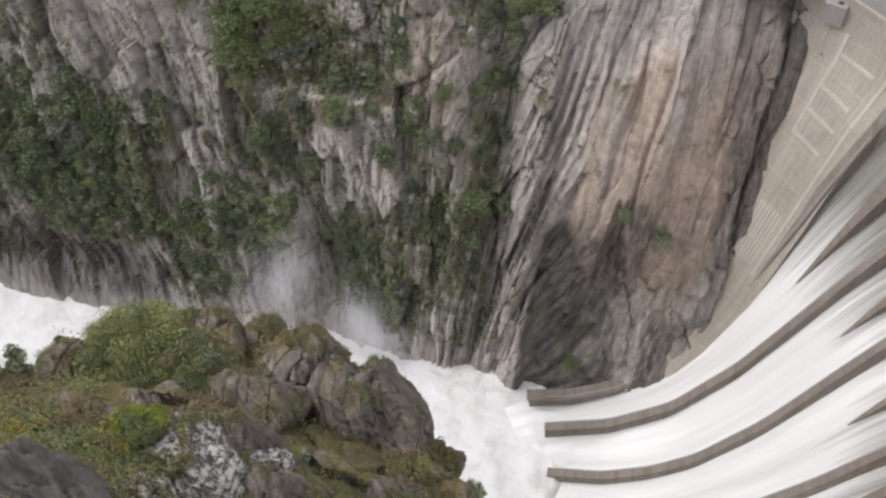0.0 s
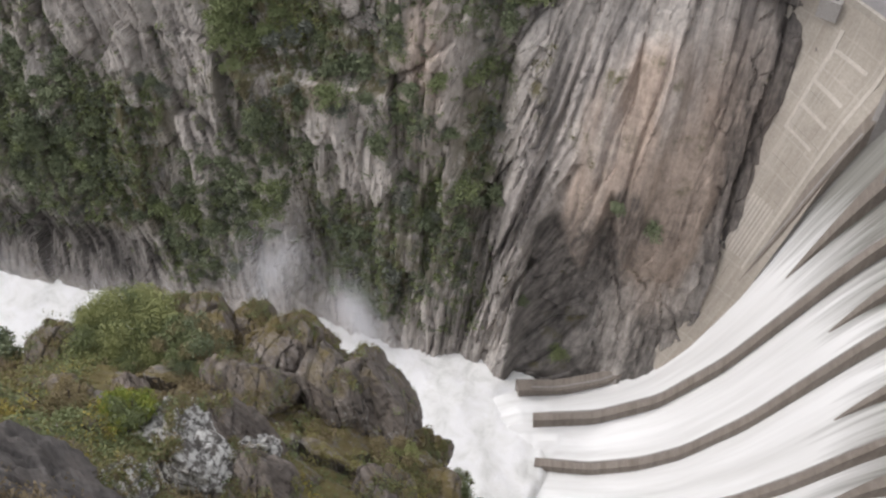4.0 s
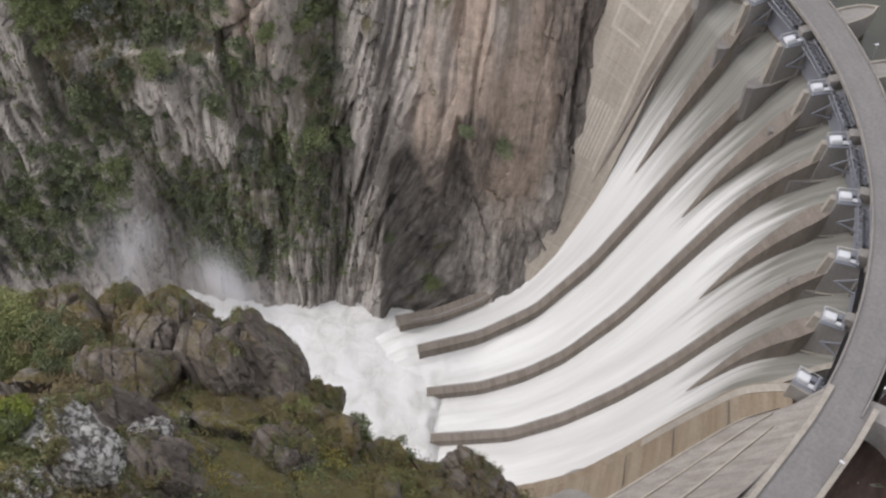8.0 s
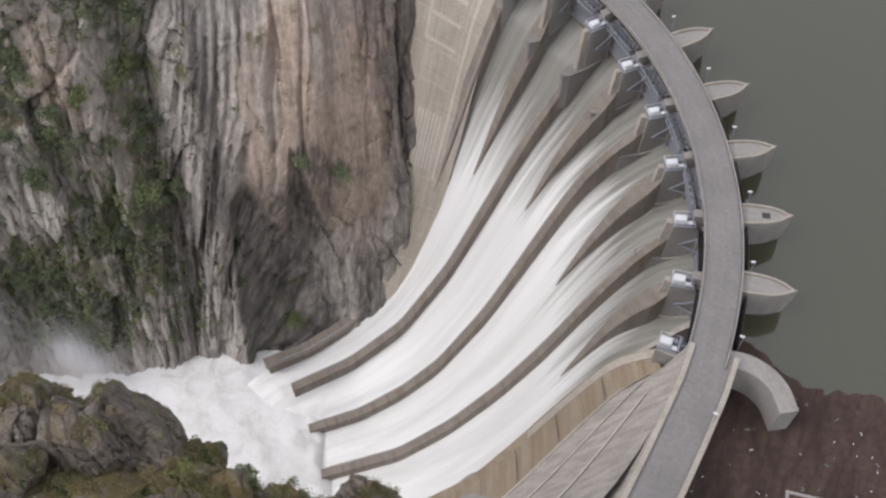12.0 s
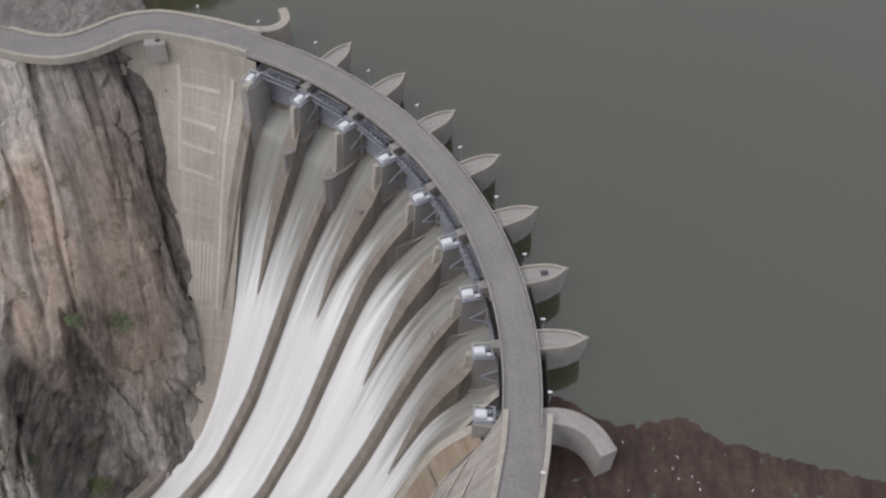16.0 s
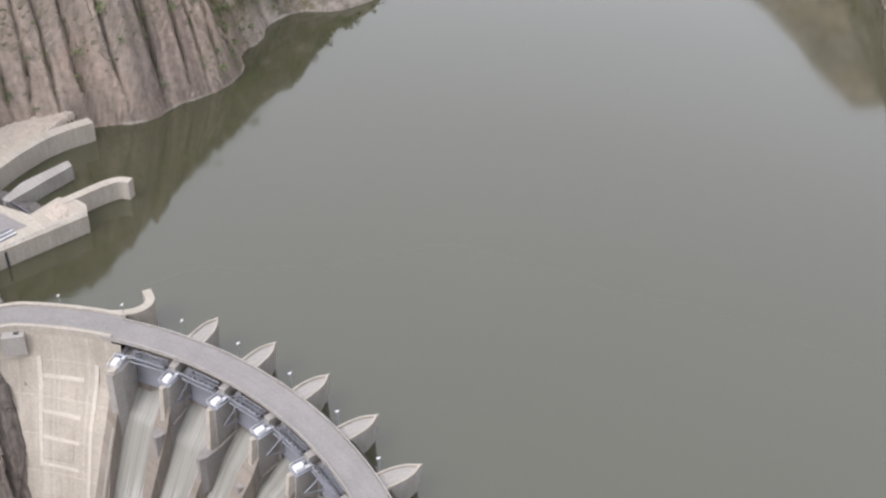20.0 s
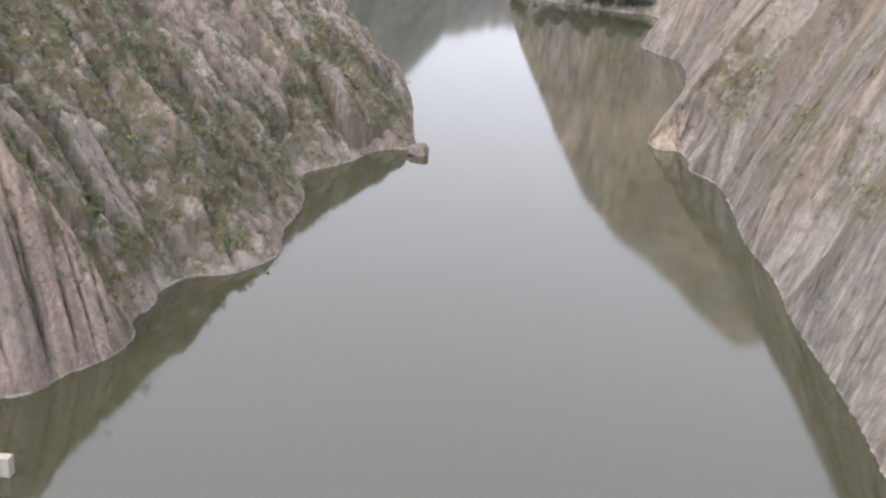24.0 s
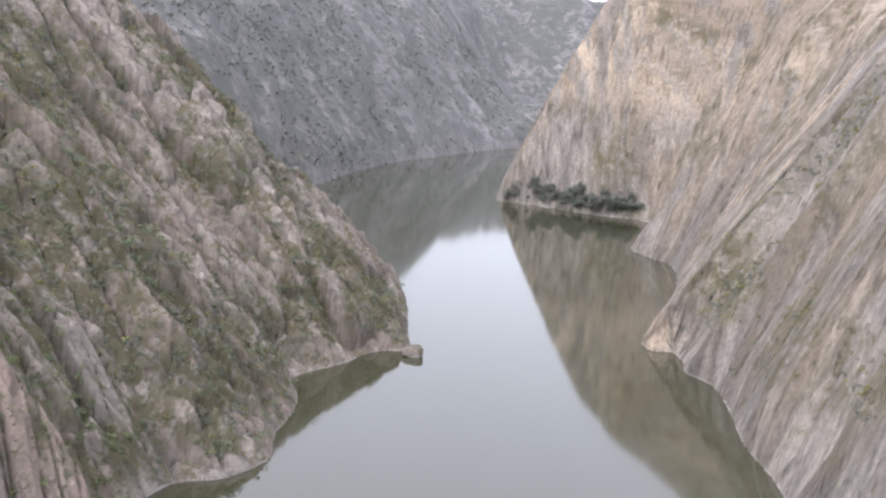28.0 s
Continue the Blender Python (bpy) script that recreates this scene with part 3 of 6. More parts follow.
def gorge_wear_shade(u, z, x, y, g):
    w = gorge_w(x, y)
    z0, z = z, z + 9 * fbm(w * 0.09, z * 0.05, 4.0, 3, 75)
    # Wet patches, plus the shade under the overhang put into the colour.
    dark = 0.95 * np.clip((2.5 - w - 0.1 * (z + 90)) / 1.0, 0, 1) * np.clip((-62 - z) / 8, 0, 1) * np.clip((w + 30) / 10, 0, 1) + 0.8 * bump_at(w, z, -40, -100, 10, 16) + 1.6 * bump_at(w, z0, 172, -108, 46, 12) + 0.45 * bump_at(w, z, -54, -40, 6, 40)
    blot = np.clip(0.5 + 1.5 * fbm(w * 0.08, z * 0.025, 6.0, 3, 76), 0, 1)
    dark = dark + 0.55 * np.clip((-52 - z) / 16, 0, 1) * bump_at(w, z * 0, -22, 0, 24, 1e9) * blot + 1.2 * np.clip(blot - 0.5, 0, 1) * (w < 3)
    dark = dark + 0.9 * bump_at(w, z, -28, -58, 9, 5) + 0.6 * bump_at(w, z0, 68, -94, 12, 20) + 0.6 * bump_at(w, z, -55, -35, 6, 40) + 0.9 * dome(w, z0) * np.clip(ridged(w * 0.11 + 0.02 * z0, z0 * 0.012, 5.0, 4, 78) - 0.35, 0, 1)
    # Gully and hollows darken with depth: shade put into the colour.
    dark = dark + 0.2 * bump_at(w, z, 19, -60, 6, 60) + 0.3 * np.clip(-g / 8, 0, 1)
    warm = 0.95 * dome(w, z0) * np.clip(0.82 + 1.0 * fbm(w * 0.12, z0 * 0.035, 9.0, 4, 77), 0, 1) + 0.3 * bump_at(w, z, -22, -60, 22, 30) + 0.5 * bump_at(w, z, -37, -84, 8, 20) + 0.9 * bump_at(w, z, -50, -30, 14, 26) + 0.8 * bump_at(w, z, 39, -28, 9, 22) + 0.5 * bump_at(w, z, -34, -60, 10, 20) + 0.7 * bump_at(w, z, 72, -45, 12, 4)
    turf = np.clip((w - 14) / 20, 0, 1) * np.clip(0.4 + 1.9 * fbm(w * 0.035, z * 0.035, 3.0, 3, 61), 0, 1) * np.clip((z + 112) / 20, 0, 1)
    turf = turf + 1.1 * bump_at(w, z0, 76, -24, 15, 12) + 0.9 * bump_at(w, z0, 168, -72, 30, 18) + 0.7 * bump_at(w, z0, 20, -45, 7, 30)
    turf = turf * np.where((z0 > -50) & (w > 105), 0.35, 1.0)
    open_ground = np.clip(1.2 * bump_at(w, z0, 64, -14, 9, 16) + 0.8 * bump_at(w, z0, 78, -25, 11, 12), 0, 1)
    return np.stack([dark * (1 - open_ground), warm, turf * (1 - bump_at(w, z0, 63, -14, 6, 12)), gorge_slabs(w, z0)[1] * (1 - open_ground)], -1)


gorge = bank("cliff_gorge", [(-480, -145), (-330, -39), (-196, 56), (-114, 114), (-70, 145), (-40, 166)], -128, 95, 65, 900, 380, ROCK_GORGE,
             "steep grey granite gorge wall with ledges and gullies", gorge_shape, cap=gorge_cap, wear_shade=gorge_wear_shade, rounds=3, lean=lambda x, y, z: gorge_lean(gorge_w(x, y)) * (z + 45))


def spur_slabs(x, y):
    q = 0.48 * x + 0.88 * y + 5 * fbm(x * 0.02, y * 0.02, 0.0, 3, 4)
    r = 0.88 * x - 0.48 * y + 4 * fbm(x * 0.03, y * 0.03, 9.0, 2, 6)
    return plates(q / 22, r / 58, 201, 0.9), plates(q / 7, r / 13, 211, 1.0), plates(q / 3.4, r / 5, 221, 1.0)


def long_ribs(x, y):
    """Smooth upright ribs of the slabs beside the intake, parted by deep gullies."""
    q, r = 0.84 * x + 0.54 * y, 0.54 * x - 0.84 * y
    a = plates(q / 10 + 0.35 * fbm(x * 0.05, y * 0.05, 0.0, 2, 7), r / 90, 231, 0.6)
    c = plates(q / 3.4 + 0.2 * fbm(x * 0.1, y * 0.1, 0.0, 2, 17), r / 34, 241, 0.6)
    return 4.2 * a[0] - 8.5 * np.exp(-a[1] / 0.10) + 1.5 * c[0] - 1.6 * np.exp(-c[1] / 0.1), a[1], 0.5 * a[2] + 0.5 * c[2]


def spur_shape(u, z, x, y):
    a, b, c = spur_slabs(x, y)
    slab = np.clip((y - 335) / 45, 0.12, 1)
    g = 16 * fbm(x * 0.008, y * 0.008, 0.4, 3, 5) + 9 * ridged((0.48 * x + 0.88 * y) * 0.011, (x - y) * 0.003, 2.0, 2, 11) * np.clip(z / 60, 0.2, 1)
    g = g + slab * (7.5 * a[0] - 7.5 * np.exp(-a[1] / 0.10)) + slab * (2.6 * b[0] - 1.6 * np.exp(-b[1] / 0.10)) + 1.1 * slab * c[0]
    g = g + (1 - slab) * (5.0 * ridged((0.48 * x + 0.88 * y) * 0.035, z * 0.002, 7.0, 2, 13) + long_ribs(x, y)[0])
    q, r = 0.84 * x + 0.54 * y, 0.54 * x - 0.84 * y
    g = g + (1 - slab) * (0.9 * ridged(q * 0.16, r * 0.02, 3.0, 4, 9) + 0.8 * plates(q / 2.6 + 0.3 * fbm(x * 0.2, y * 0.2, 0.0, 2, 18), r / 9, 251, 0.9)[0])
    return g - 2 + 0.7 * fbm(x * 0.25, y * 0.25, z * 0.2, 3, 8)


def spur_wear_shade(u, z, x, y, g):
    a, b, c = spur_slabs(x, y)
    field = 0.66 + 2.6 * fbm(x * 0.013, y * 0.013, z * 0.013, 3, 62)
    turf = np.clip(field - 0.45 * a[0] - 0.35 * b[0] + 0.5 * np.exp(-a[1] / 0.12) + 0.3 * np.exp(-b[1] / 0.12), 0, 1) * np.clip((z - 4) / 14, 0, 1) * np.clip((y - 330) / 60, 0.2, 1)
    warm = np.clip(0.35 + 0.7 * a[2] + 0.9 * fbm(x * 0.012, y * 0.012, z * 0.012, 3, 64), 0, 1) * np.clip(1.2 - y / 900, 0.15, 1) + np.clip(1 - (y - 345) / 60, 0, 1) * 0.75
    # Edges of the slabs get their crevice shade as colour.
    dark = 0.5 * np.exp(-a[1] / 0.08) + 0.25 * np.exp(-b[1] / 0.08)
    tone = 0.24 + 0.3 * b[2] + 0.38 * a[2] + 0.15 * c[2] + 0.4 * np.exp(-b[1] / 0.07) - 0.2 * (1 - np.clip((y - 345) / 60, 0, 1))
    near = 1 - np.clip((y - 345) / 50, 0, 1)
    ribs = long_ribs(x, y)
    # Gullies between the near ribs: shade painted into dark.
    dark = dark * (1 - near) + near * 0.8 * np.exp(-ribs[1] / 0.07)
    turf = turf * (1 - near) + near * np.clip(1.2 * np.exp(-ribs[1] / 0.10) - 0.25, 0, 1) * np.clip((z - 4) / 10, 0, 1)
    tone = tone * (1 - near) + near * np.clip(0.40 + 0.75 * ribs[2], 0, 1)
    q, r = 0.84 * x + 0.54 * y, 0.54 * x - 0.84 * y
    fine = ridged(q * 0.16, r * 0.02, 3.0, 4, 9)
    # Painted shade in the fine grooves, and seeps near the waterline.
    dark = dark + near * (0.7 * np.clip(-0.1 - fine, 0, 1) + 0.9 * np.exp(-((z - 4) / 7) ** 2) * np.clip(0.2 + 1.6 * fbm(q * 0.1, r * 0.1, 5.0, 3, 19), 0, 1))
    return np.stack([dark, warm * (1 - 0.5 * near), turf, tone], -1)


def spur_rise(d, x, y):
    k = np.interp(y, [300, 340, 420, 560, 900], [2.2, 1.9, 1.25, 0.98, 0.98])
    return k * d + 4 * (1 - np.exp(-d / 5))


SHORE_SPUR = [(-420, 90), (-300, 150), (-170, 222), (-132, 258), (-126, 298), (-98, 314), (-80, 317), (-74, 330), (-64, 338), (-56, 348), (-52, 362), (-57, 374), (-48, 388), (-49, 403), (-36, 420), (-20, 419), (-6, 432),
              (4, 446), (3, 474), (12, 500), (17, 530), (13, 568), (28, 582), (46, 596), (60, 619), (77, 629), (90, 622), (96, 690), (106, 770), (106, 850), (60, 930), (0, 1010), (-60, 1150), (-200, 1250)]
SPUR_LABEL = "rugged granite hillside with scrub above the water"
spur = hill("cliff_spur", SHORE_SPUR, (-430, 124), (430, 1130), 1.6, ROCK_SPUR, SPUR_LABEL, spur_rise, spur_shape, spur_wear_shade, "hillside")
ribs_near = hill("cliff_ribs", SHORE_SPUR, (-215, 42), (225, 431.6), 0.95, ROCK_SPUR, "smooth pinkish granite ribs parted by dark gullies", spur_rise, spur_shape, spur_wear_shade, "hillside")
hill("cliff_behind", SHORE_SPUR, (-430, -212), (90, 434), 4.0, ROCK_SPUR, SPUR_LABEL, spur_rise, spur_shape, spur_wear_shade, "hillside")


def far_shape(u, z, x, y):
    return 30 * fbm(x * 0.0016, y * 0.0016, 0.5, 4, 65) + 30 * ridged((x - 0.4 * y) * 0.004, (x + y) * 0.002, 1.0, 4, 66) + 16 * ridged((x + 0.15 * y) * 0.016, y * 0.005, 1.0, 4, 66) - 12


def far_wear_shade(u, z, x, y, g):
    turf = np.clip(0.6 + 1.2 * fbm(x * 0.006, y * 0.006, z * 0.006, 4, 68), 0, 1) * np.clip((z - 5) / 20, 0, 1)
    rib = ridged((x + 0.15 * y) * 0.016, y * 0.005, 1.0, 4, 66)
    # Tone darkens the hollows between ribs, as painted shade.
    return np.stack([0 * z, np.clip(fbm(x * 0.01, y * 0.01, z * 0.01, 3, 69), 0, 1), np.clip(turf - 0.6 * rib, 0, 1), np.clip(0.3 - 0.7 * rib, 0, 1)], -1)


def far_rise(d, x, y):
    """Slope up to a ridge that falls towards the east, and a farther range behind it."""
    far, az = np.hypot(x, y), np.degrees(np.arctan2(x, y))
    ridge = np.interp(az, [-20, 0, 5, 7, 9, 11, 13, 17, 22], [720, 700, 650, 610, 435, 205, 80, 60, 60])
    k = np.interp(az, [0, 8, 14], [1.02, 0.97, 0.52])
    back = np.interp(az, [8, 10.8, 12.8, 16], [600, 575, 545, 530])
    rise = ridge * (1 - np.exp(-1.25 * k * d / ridge)) * 1.12
    return rise + np.clip((far - 4150) / 650, 0, 1) * np.clip(back - rise, 0, None) + 10 * (1 - np.exp(-d / 12))


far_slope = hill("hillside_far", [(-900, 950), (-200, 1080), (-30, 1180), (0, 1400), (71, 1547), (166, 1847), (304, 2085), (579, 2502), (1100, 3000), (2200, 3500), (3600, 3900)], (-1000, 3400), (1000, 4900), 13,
                 ROCK_FAR_HAZED, "scrub-covered mountainside beyond the river's bend", far_rise, far_shape, far_wear_shade, "hillside", 400, 22)


def wall_slabs(u, z):
    q = u + 0.35 * z + 3 * fbm(u * 0.03, z * 0.02, 0.0, 2, 24)
    return plates(q / 17, z / 120, 301, 0.8), plates(q / 6, z / 46, 311, 0.8), plates(q / 2.2, z / 30, 321, 0.8)


def wall_shape(u, z, x, y):
    a, b, c = wall_slabs(u, z)
    g = 14 * fbm(x * 0.008, y * 0.008, 0.2, 3, 25) + 6 * ridged((u + 0.35 * z) * 0.02, z * 0.003, 1.0, 2, 21)
    g = g + 2.6 * a[0] - 2.5 * np.exp(-a[1] / 0.07) + 1.1 * b[0] - 0.8 * np.exp(-b[1] / 0.08) + 0.5 * c[0] + 0.6 * fbm(x * 0.15, y * 0.15, z * 0.1, 3, 28)
    return g - 2


def wall_wear_shade(u, z, x, y, g):
    a, b, c = wall_slabs(u, z)
    warm = np.clip(0.1 + 0.5 * a[2] + 1.0 * fbm(u * 0.02, z * 0.006, 2.0, 3, 71), 0, 1) * np.clip(0.3 + z / 130, 0, 1) + 1.5 * np.exp(-((x - 258) / 14) ** 2 - ((y - 645) / 16) ** 2 - ((z - 10) / 16) ** 2)
    # Pale yellow sunlight high on the bend's cliff, put into its colour.
    warm = warm + 1.3 * np.clip((z - 120) / 60, 0, 1) * np.clip(0.3 + b[2], 0, 1) * (y > 900)
    turf = np.clip(1.6 * fbm(x * 0.02, y * 0.02, z * 0.02, 3, 72) - 0.1 + 0.5 * np.exp(-a[1] / 0.10), 0, 1) * np.clip((z - 10) / 30, 0, 1)
    turf = np.clip(turf + 0.5 * (y < 720) * np.clip((z - 20) / 35, 0, 1) * np.clip(0.7 + 2 * fbm(u * 0.03, z * 0.015, 6.0, 3, 79), 0, 1), 0, 1)
    # Cracks carry painted shade; the noise term adds seep streaks.
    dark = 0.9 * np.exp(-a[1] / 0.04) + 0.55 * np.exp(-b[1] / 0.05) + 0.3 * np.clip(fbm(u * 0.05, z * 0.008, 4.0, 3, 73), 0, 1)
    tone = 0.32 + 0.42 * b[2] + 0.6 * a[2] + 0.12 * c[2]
    return np.stack([dark, warm, turf, tone], -1)


def wall_rise(d, x, y):
    k = np.interp(y, [250, 560, 690, 1000, 1400], [1.9, 1.75, 1.4, 1.6, 2.1])
    return k * np.minimum(d, 150) + 1.2 * np.clip(d - 150, 0, None) + 4 * (1 - np.exp(-d / 4))


SHORE_WALL = [(2300, 3000), (1300, 2300), (760, 1950), (400, 1660), (338, 1520), (322, 1440), (318, 1415), (362, 1393), (399, 1348), (436, 1304), (484, 1286), (492, 1220), (430, 1110), (384, 1052), (390, 1003), (402, 950), (352, 824),
              (280, 700), (254, 652), (258, 632), (273, 636), (268, 604), (259, 586), (270, 563), (260, 521), (240, 460), (235, 412), (221, 372), (213, 326), (202, 275), (180, 205), (140, 130), (90, 70), (40, 40), (15, 40), (-5, 20)]
SLABS = "bare grey-brown granite slabs plunging into the water"
left_wall = hill("cliff_slabs", SHORE_WALL, (150, 470), (150, 770), 1.7, ROCK_WALL, SLABS, wall_rise, wall_shape, wall_wear_shade, count=1400, shear=0.6)
hill("cliff_corner", SHORE_WALL, (225, 800), (766, 1720), 3.6, ROCK_WALL, "tall streaked granite cliff at the bend of the river", wall_rise, wall_shape, wall_wear_shade, count=1400, shear=0.35)


def near_shape(u, z, x, y):
    return 3 * fbm(x * 0.03, y * 0.03, z * 0.02, 4, 45) + 2 * ridged(u * 0.06, z * 0.02, 1.0, 3, 41) - 6


bank("cliff_lookout", [(22, 48), (6, 58), (-16, 52), (-96, -20), (-290, -195), (-480, -350)], -128, 172, 74, 160, 90, ROCK_GORGE, "granite cliff under the lookout", near_shape)

# far ground that closes the place: plateau behind the lookout and beyond the ridges
flat("ground", [(-4500, -4500), (4500, -4500), (4500, 4500), (-4500, 4500)], -132.0, SOIL, "rocky ground far below the cliffs", "ground")


# river of white water below the chutes
def river():
    nu, nv = 260, 120
    a = np.linspace(-10, 330, nu)[:, None] + np.zeros((1, nv))
    b = np.linspace(-62, 62, nv)[None, :] + np.zeros((nu, 1))
    fx, fy, lx, ly = -0.79, -0.613, -0.613, 0.79
    x, y = -84 + fx * a + lx * b, 87 + fy * a + ly * b
    z = -121.0 + 5.0 * np.exp(-((a - 34) / 30) ** 2) * np.exp(-((b - 4) / 38) ** 4) - 6 * np.clip((-1 + 9 * fbm(x * 0.13, y * 0.13, 0.0, 4, 53) - a) / 9, 0, 1)
    z = z + 2.2 * fbm(x * 0.05, y * 0.05, 0.3, 3, 51) + 0.9 * fbm(x * 0.22, y * 0.22, 0.7, 4, 55) * np.clip(1.4 - a / 260, 0.2, 1)
    ob = grid_ob("river", np.stack([x, y, z], -1), FOAM, np.stack([a, b], -1))
    tagged(ob, "boiling white water in the gorge below the spillway", "water", kind="structure")


river()

# ---- the dam ----
# chute dividers: plan line from the pier to the lip, and the height of the top along it
TIPS = {0: (-109.0, 109.4), 2: (-97.4, 105.4), 4: (-88.3, 97.6), 6: (-77.9, 86.0), 8: (-66.0, 72.5)}
TOPS = {
    0: [(0, -1), (5.5, -15), (11, -29.5), (17, -48), (25, -71), (35, -93), (46, -110), (60, -118), (76, -117.5), (89, -112)],
    2: [(0, -4), (4, -11), (13, -26), (18, -36), (24, -50), (37, -78), (53, -101), (71, -111), (91, -112)],
    4: [(0, 0), (6, -5), (12, -12), (16, -20), (25, -43), (35, -69), (49, -95), (60, -107), (74, -116), (91, -119)],
    6: [(0, 0), (3, -3), (8, -11), (14, -24), (23, -47), (34, -70), (47, -91), (62, -108), (86, -119)],
    8: [(0, 0), (4, -2), (9, -6), (17, -26), (26, -51), (36, -76), (49, -95), (66, -112), (76, -118)],
}
FACE = [(7.8, 99.6), (0, 98.6), (-8, 96.5), (-30, 87), (-60, 72), (-90, 57), (-132, 38)]


def face_radius(z):
    zs = [f[0] for f in FACE][::-1]
    return np.interp(z, zs, [f[1] for f in FACE][::-1])


def wing_radius(i, z):
    top0 = np.array(TOPS[0][:7])
    near = max(0, min(1, 1 + i / 2.0)) * max(0, min(1, (-z - 4) / 10))
    return float(face_radius(z)) * (1 - near) + (95 - float(np.interp(-z, -top0[:, 1], top0[:, 0])) * 0.97) * near


def dam_wing(name, i0, i1, zlow, mat, label, sunk=0.0):
    z = np.linspace(7.8, zlow, 60)
    i = np.linspace(i0, i1, 40)
    I, Z = np.meshgrid(i, z, indexing="ij")
    a = A0 + DA * I
    top0 = np.array(TOPS[0][:7])
    flush = 95 - np.interp(-Z, -top0[:, 1], top0[:, 0]) * 0.97
    near = np.clip(1 + I / 2.0, 0, 1) * (I < 0.5) * np.clip((-Z - 4) / 10, 0, 1)
    r = face_radius(Z) * (1 - near) + flush * near + 0.12 * fbm(I * 6, Z * 0.2, 1.0, 3, 60) + sunk
    X = np.stack([CX + r * np.cos(a), CY + r * np.sin(a), Z], -1)
    ob = grid_ob(name, X, mat, np.stack([I * 15, Z], -1), dam, label)
    back = X.copy()
    ab = A0 + DA * I
    back[..., 0], back[..., 1] = CX + 108.6 * np.cos(ab), CY + 108.6 * np.sin(ab)
    grid_ob("upstream_face", back, CONCRETE, np.stack([I * 15, Z], -1), dam, "", flip=True)
    return ob


dam = thing("dam", "pale concrete arch dam with a curved crest", "dam", kind="")
dam_wing("left_wing", -3.4, -0.02, -110, WING, "smooth pale concrete face with faint lift joints")
dam_wing("right_wing", 8.0, 10.6, -100, CONCRETE, "weathered grey concrete face")
dam_wing("spillway_body", -0.02, 8.0, -110, CONCRETE_WALL, "stained concrete under the chutes", 4.0)

# lift joints of the bare wing: shallow raised panels
for k in range(7):
    za, zb = -6 - 9.5 * k, -6 - 9.5 * k - 9.42
    for c in range(2):
        ia, ib = -1.45 + 0.62 * c, -1.45 + 0.62 * c + 0.614
        vs, fs = [], []
        for z in (za, zb):
            for i in np.linspace(ia, ib, 5):
                vs.append(ring(wing_radius(i, z) - 0.08, i, z))
        fs = [(q, q + 1, q + 6, q + 5) for q in range(4)]
        vs += [ring(wing_radius(i, z) + 0.6, i, z) for z in (za, zb) for i in np.linspace(ia, ib, 5)]
        fs += [(0, 5, 15, 10), (4, 14, 19, 9)] + [(q, 10 + q, 11 + q, q + 1) for q in range(4)] + [(5 + q, 6 + q, 16 + q, 15 + q) for q in range(4)]
        mesh_ob("panel", vs, fs, WING, dam, uv=[(15 * i, z) for _ in (0, 1) for z in (za, zb) for i in np.linspace(ia, ib, 5)])

def soft_profile(i, count=60):
    p = np.array(TOPS[i], float)
    s = np.linspace(0, p[-1, 0], 400)
    z = np.interp(s, p[:, 0], p[:, 1])
    k = np.hanning(45)
    z = np.convolve(np.pad(z, 22, "reflect", reflect_type="odd"), k / k.sum(), "valid")
    f = np.linspace(0, 1, count)
    return f * p[-1, 0], np.interp(f * p[-1, 0], s, z)


def divider_line(i, count=60):
    a, b = np.array(ring(95, i)[:2]), np.array(TIPS[i])
    f = np.linspace(0, 1, count)[:, None]
    s, z = soft_profile(i, count)
    return a + (b - a) * f, s, z


def divider(i, width, depth, mat, label):
    p, s, z = divider_line(i)
    d = p[-1] - p[0]
    n = np.array([-d[1], d[0]]) / np.hypot(*d)
    vs, fs, uv = [], [], []
    for k in range(len(p)):
        w = (width - 0.9 * math.exp(-(s[k] / 16) ** 2)) / 2
        jog = 0.12 * math.sin(k * 1.7)
        for side, h in ((-1, -depth), (-1, 0), (1, 0), (1, -depth)):
            vs.append((*(p[k] + n * side * w), z[k] + h + (jog if h == 0 else 0)))
            uv.append((s[k] if h else s[k] + 1, z[k] + h))
    for k in range(len(p) - 1):
        fs += [(4 * k + c, 4 * k + c + 1, 4 * k + c + 5, 4 * k + c + 4) for c in range(3)]
    e = 4 * (len(p) - 1)
    fs += [(3, 2, 1, 0), (e, e + 1, e + 2, e + 3)]
    uv = [(v[0] * 0.7 + v[1] * 0.7, v[2]) for v in vs]
    return mesh_ob("chute_wall", vs, fs, mat, dam, label, uv=uv)


for i in (0, 2, 4, 6, 8):
    divider(i, 2.7 if i else 4.0, 14.0, CONCRETE_WALL if i < 8 else CONCRETE_RUST, "damp brown-stained concrete wall beside the water")


def coping(i, k0, k1, off, width, mat, label):
    """A thin kerb along the top of a chute wall."""
    p, s, z = divider_line(i)
    d = p[-1] - p[0]
    n = np.array([-d[1], d[0]]) / np.hypot(*d)
    vs, fs = [], []
    for k in range(k0, k1):
        for side, h in ((-1, -0.3), (-1, 0.28), (1, 0.28), (1, -0.3)):
            vs.append((*(p[k] + n * (off + side * width / 2)), z[k] + h))
    for k in range(k1 - k0 - 1):
        fs += [(4 * k + c, 4 * k + c + 1, 4 * k + c + 5, 4 * k + c + 4) for c in range(3)]
    e = 4 * (k1 - k0 - 1)
    fs += [(3, 2, 1, 0), (e, e + 1, e + 2, e + 3)]
    mesh_ob("coping", vs, fs, mat, dam, label, uv=[(v[0] + v[1], v[2]) for v in vs])


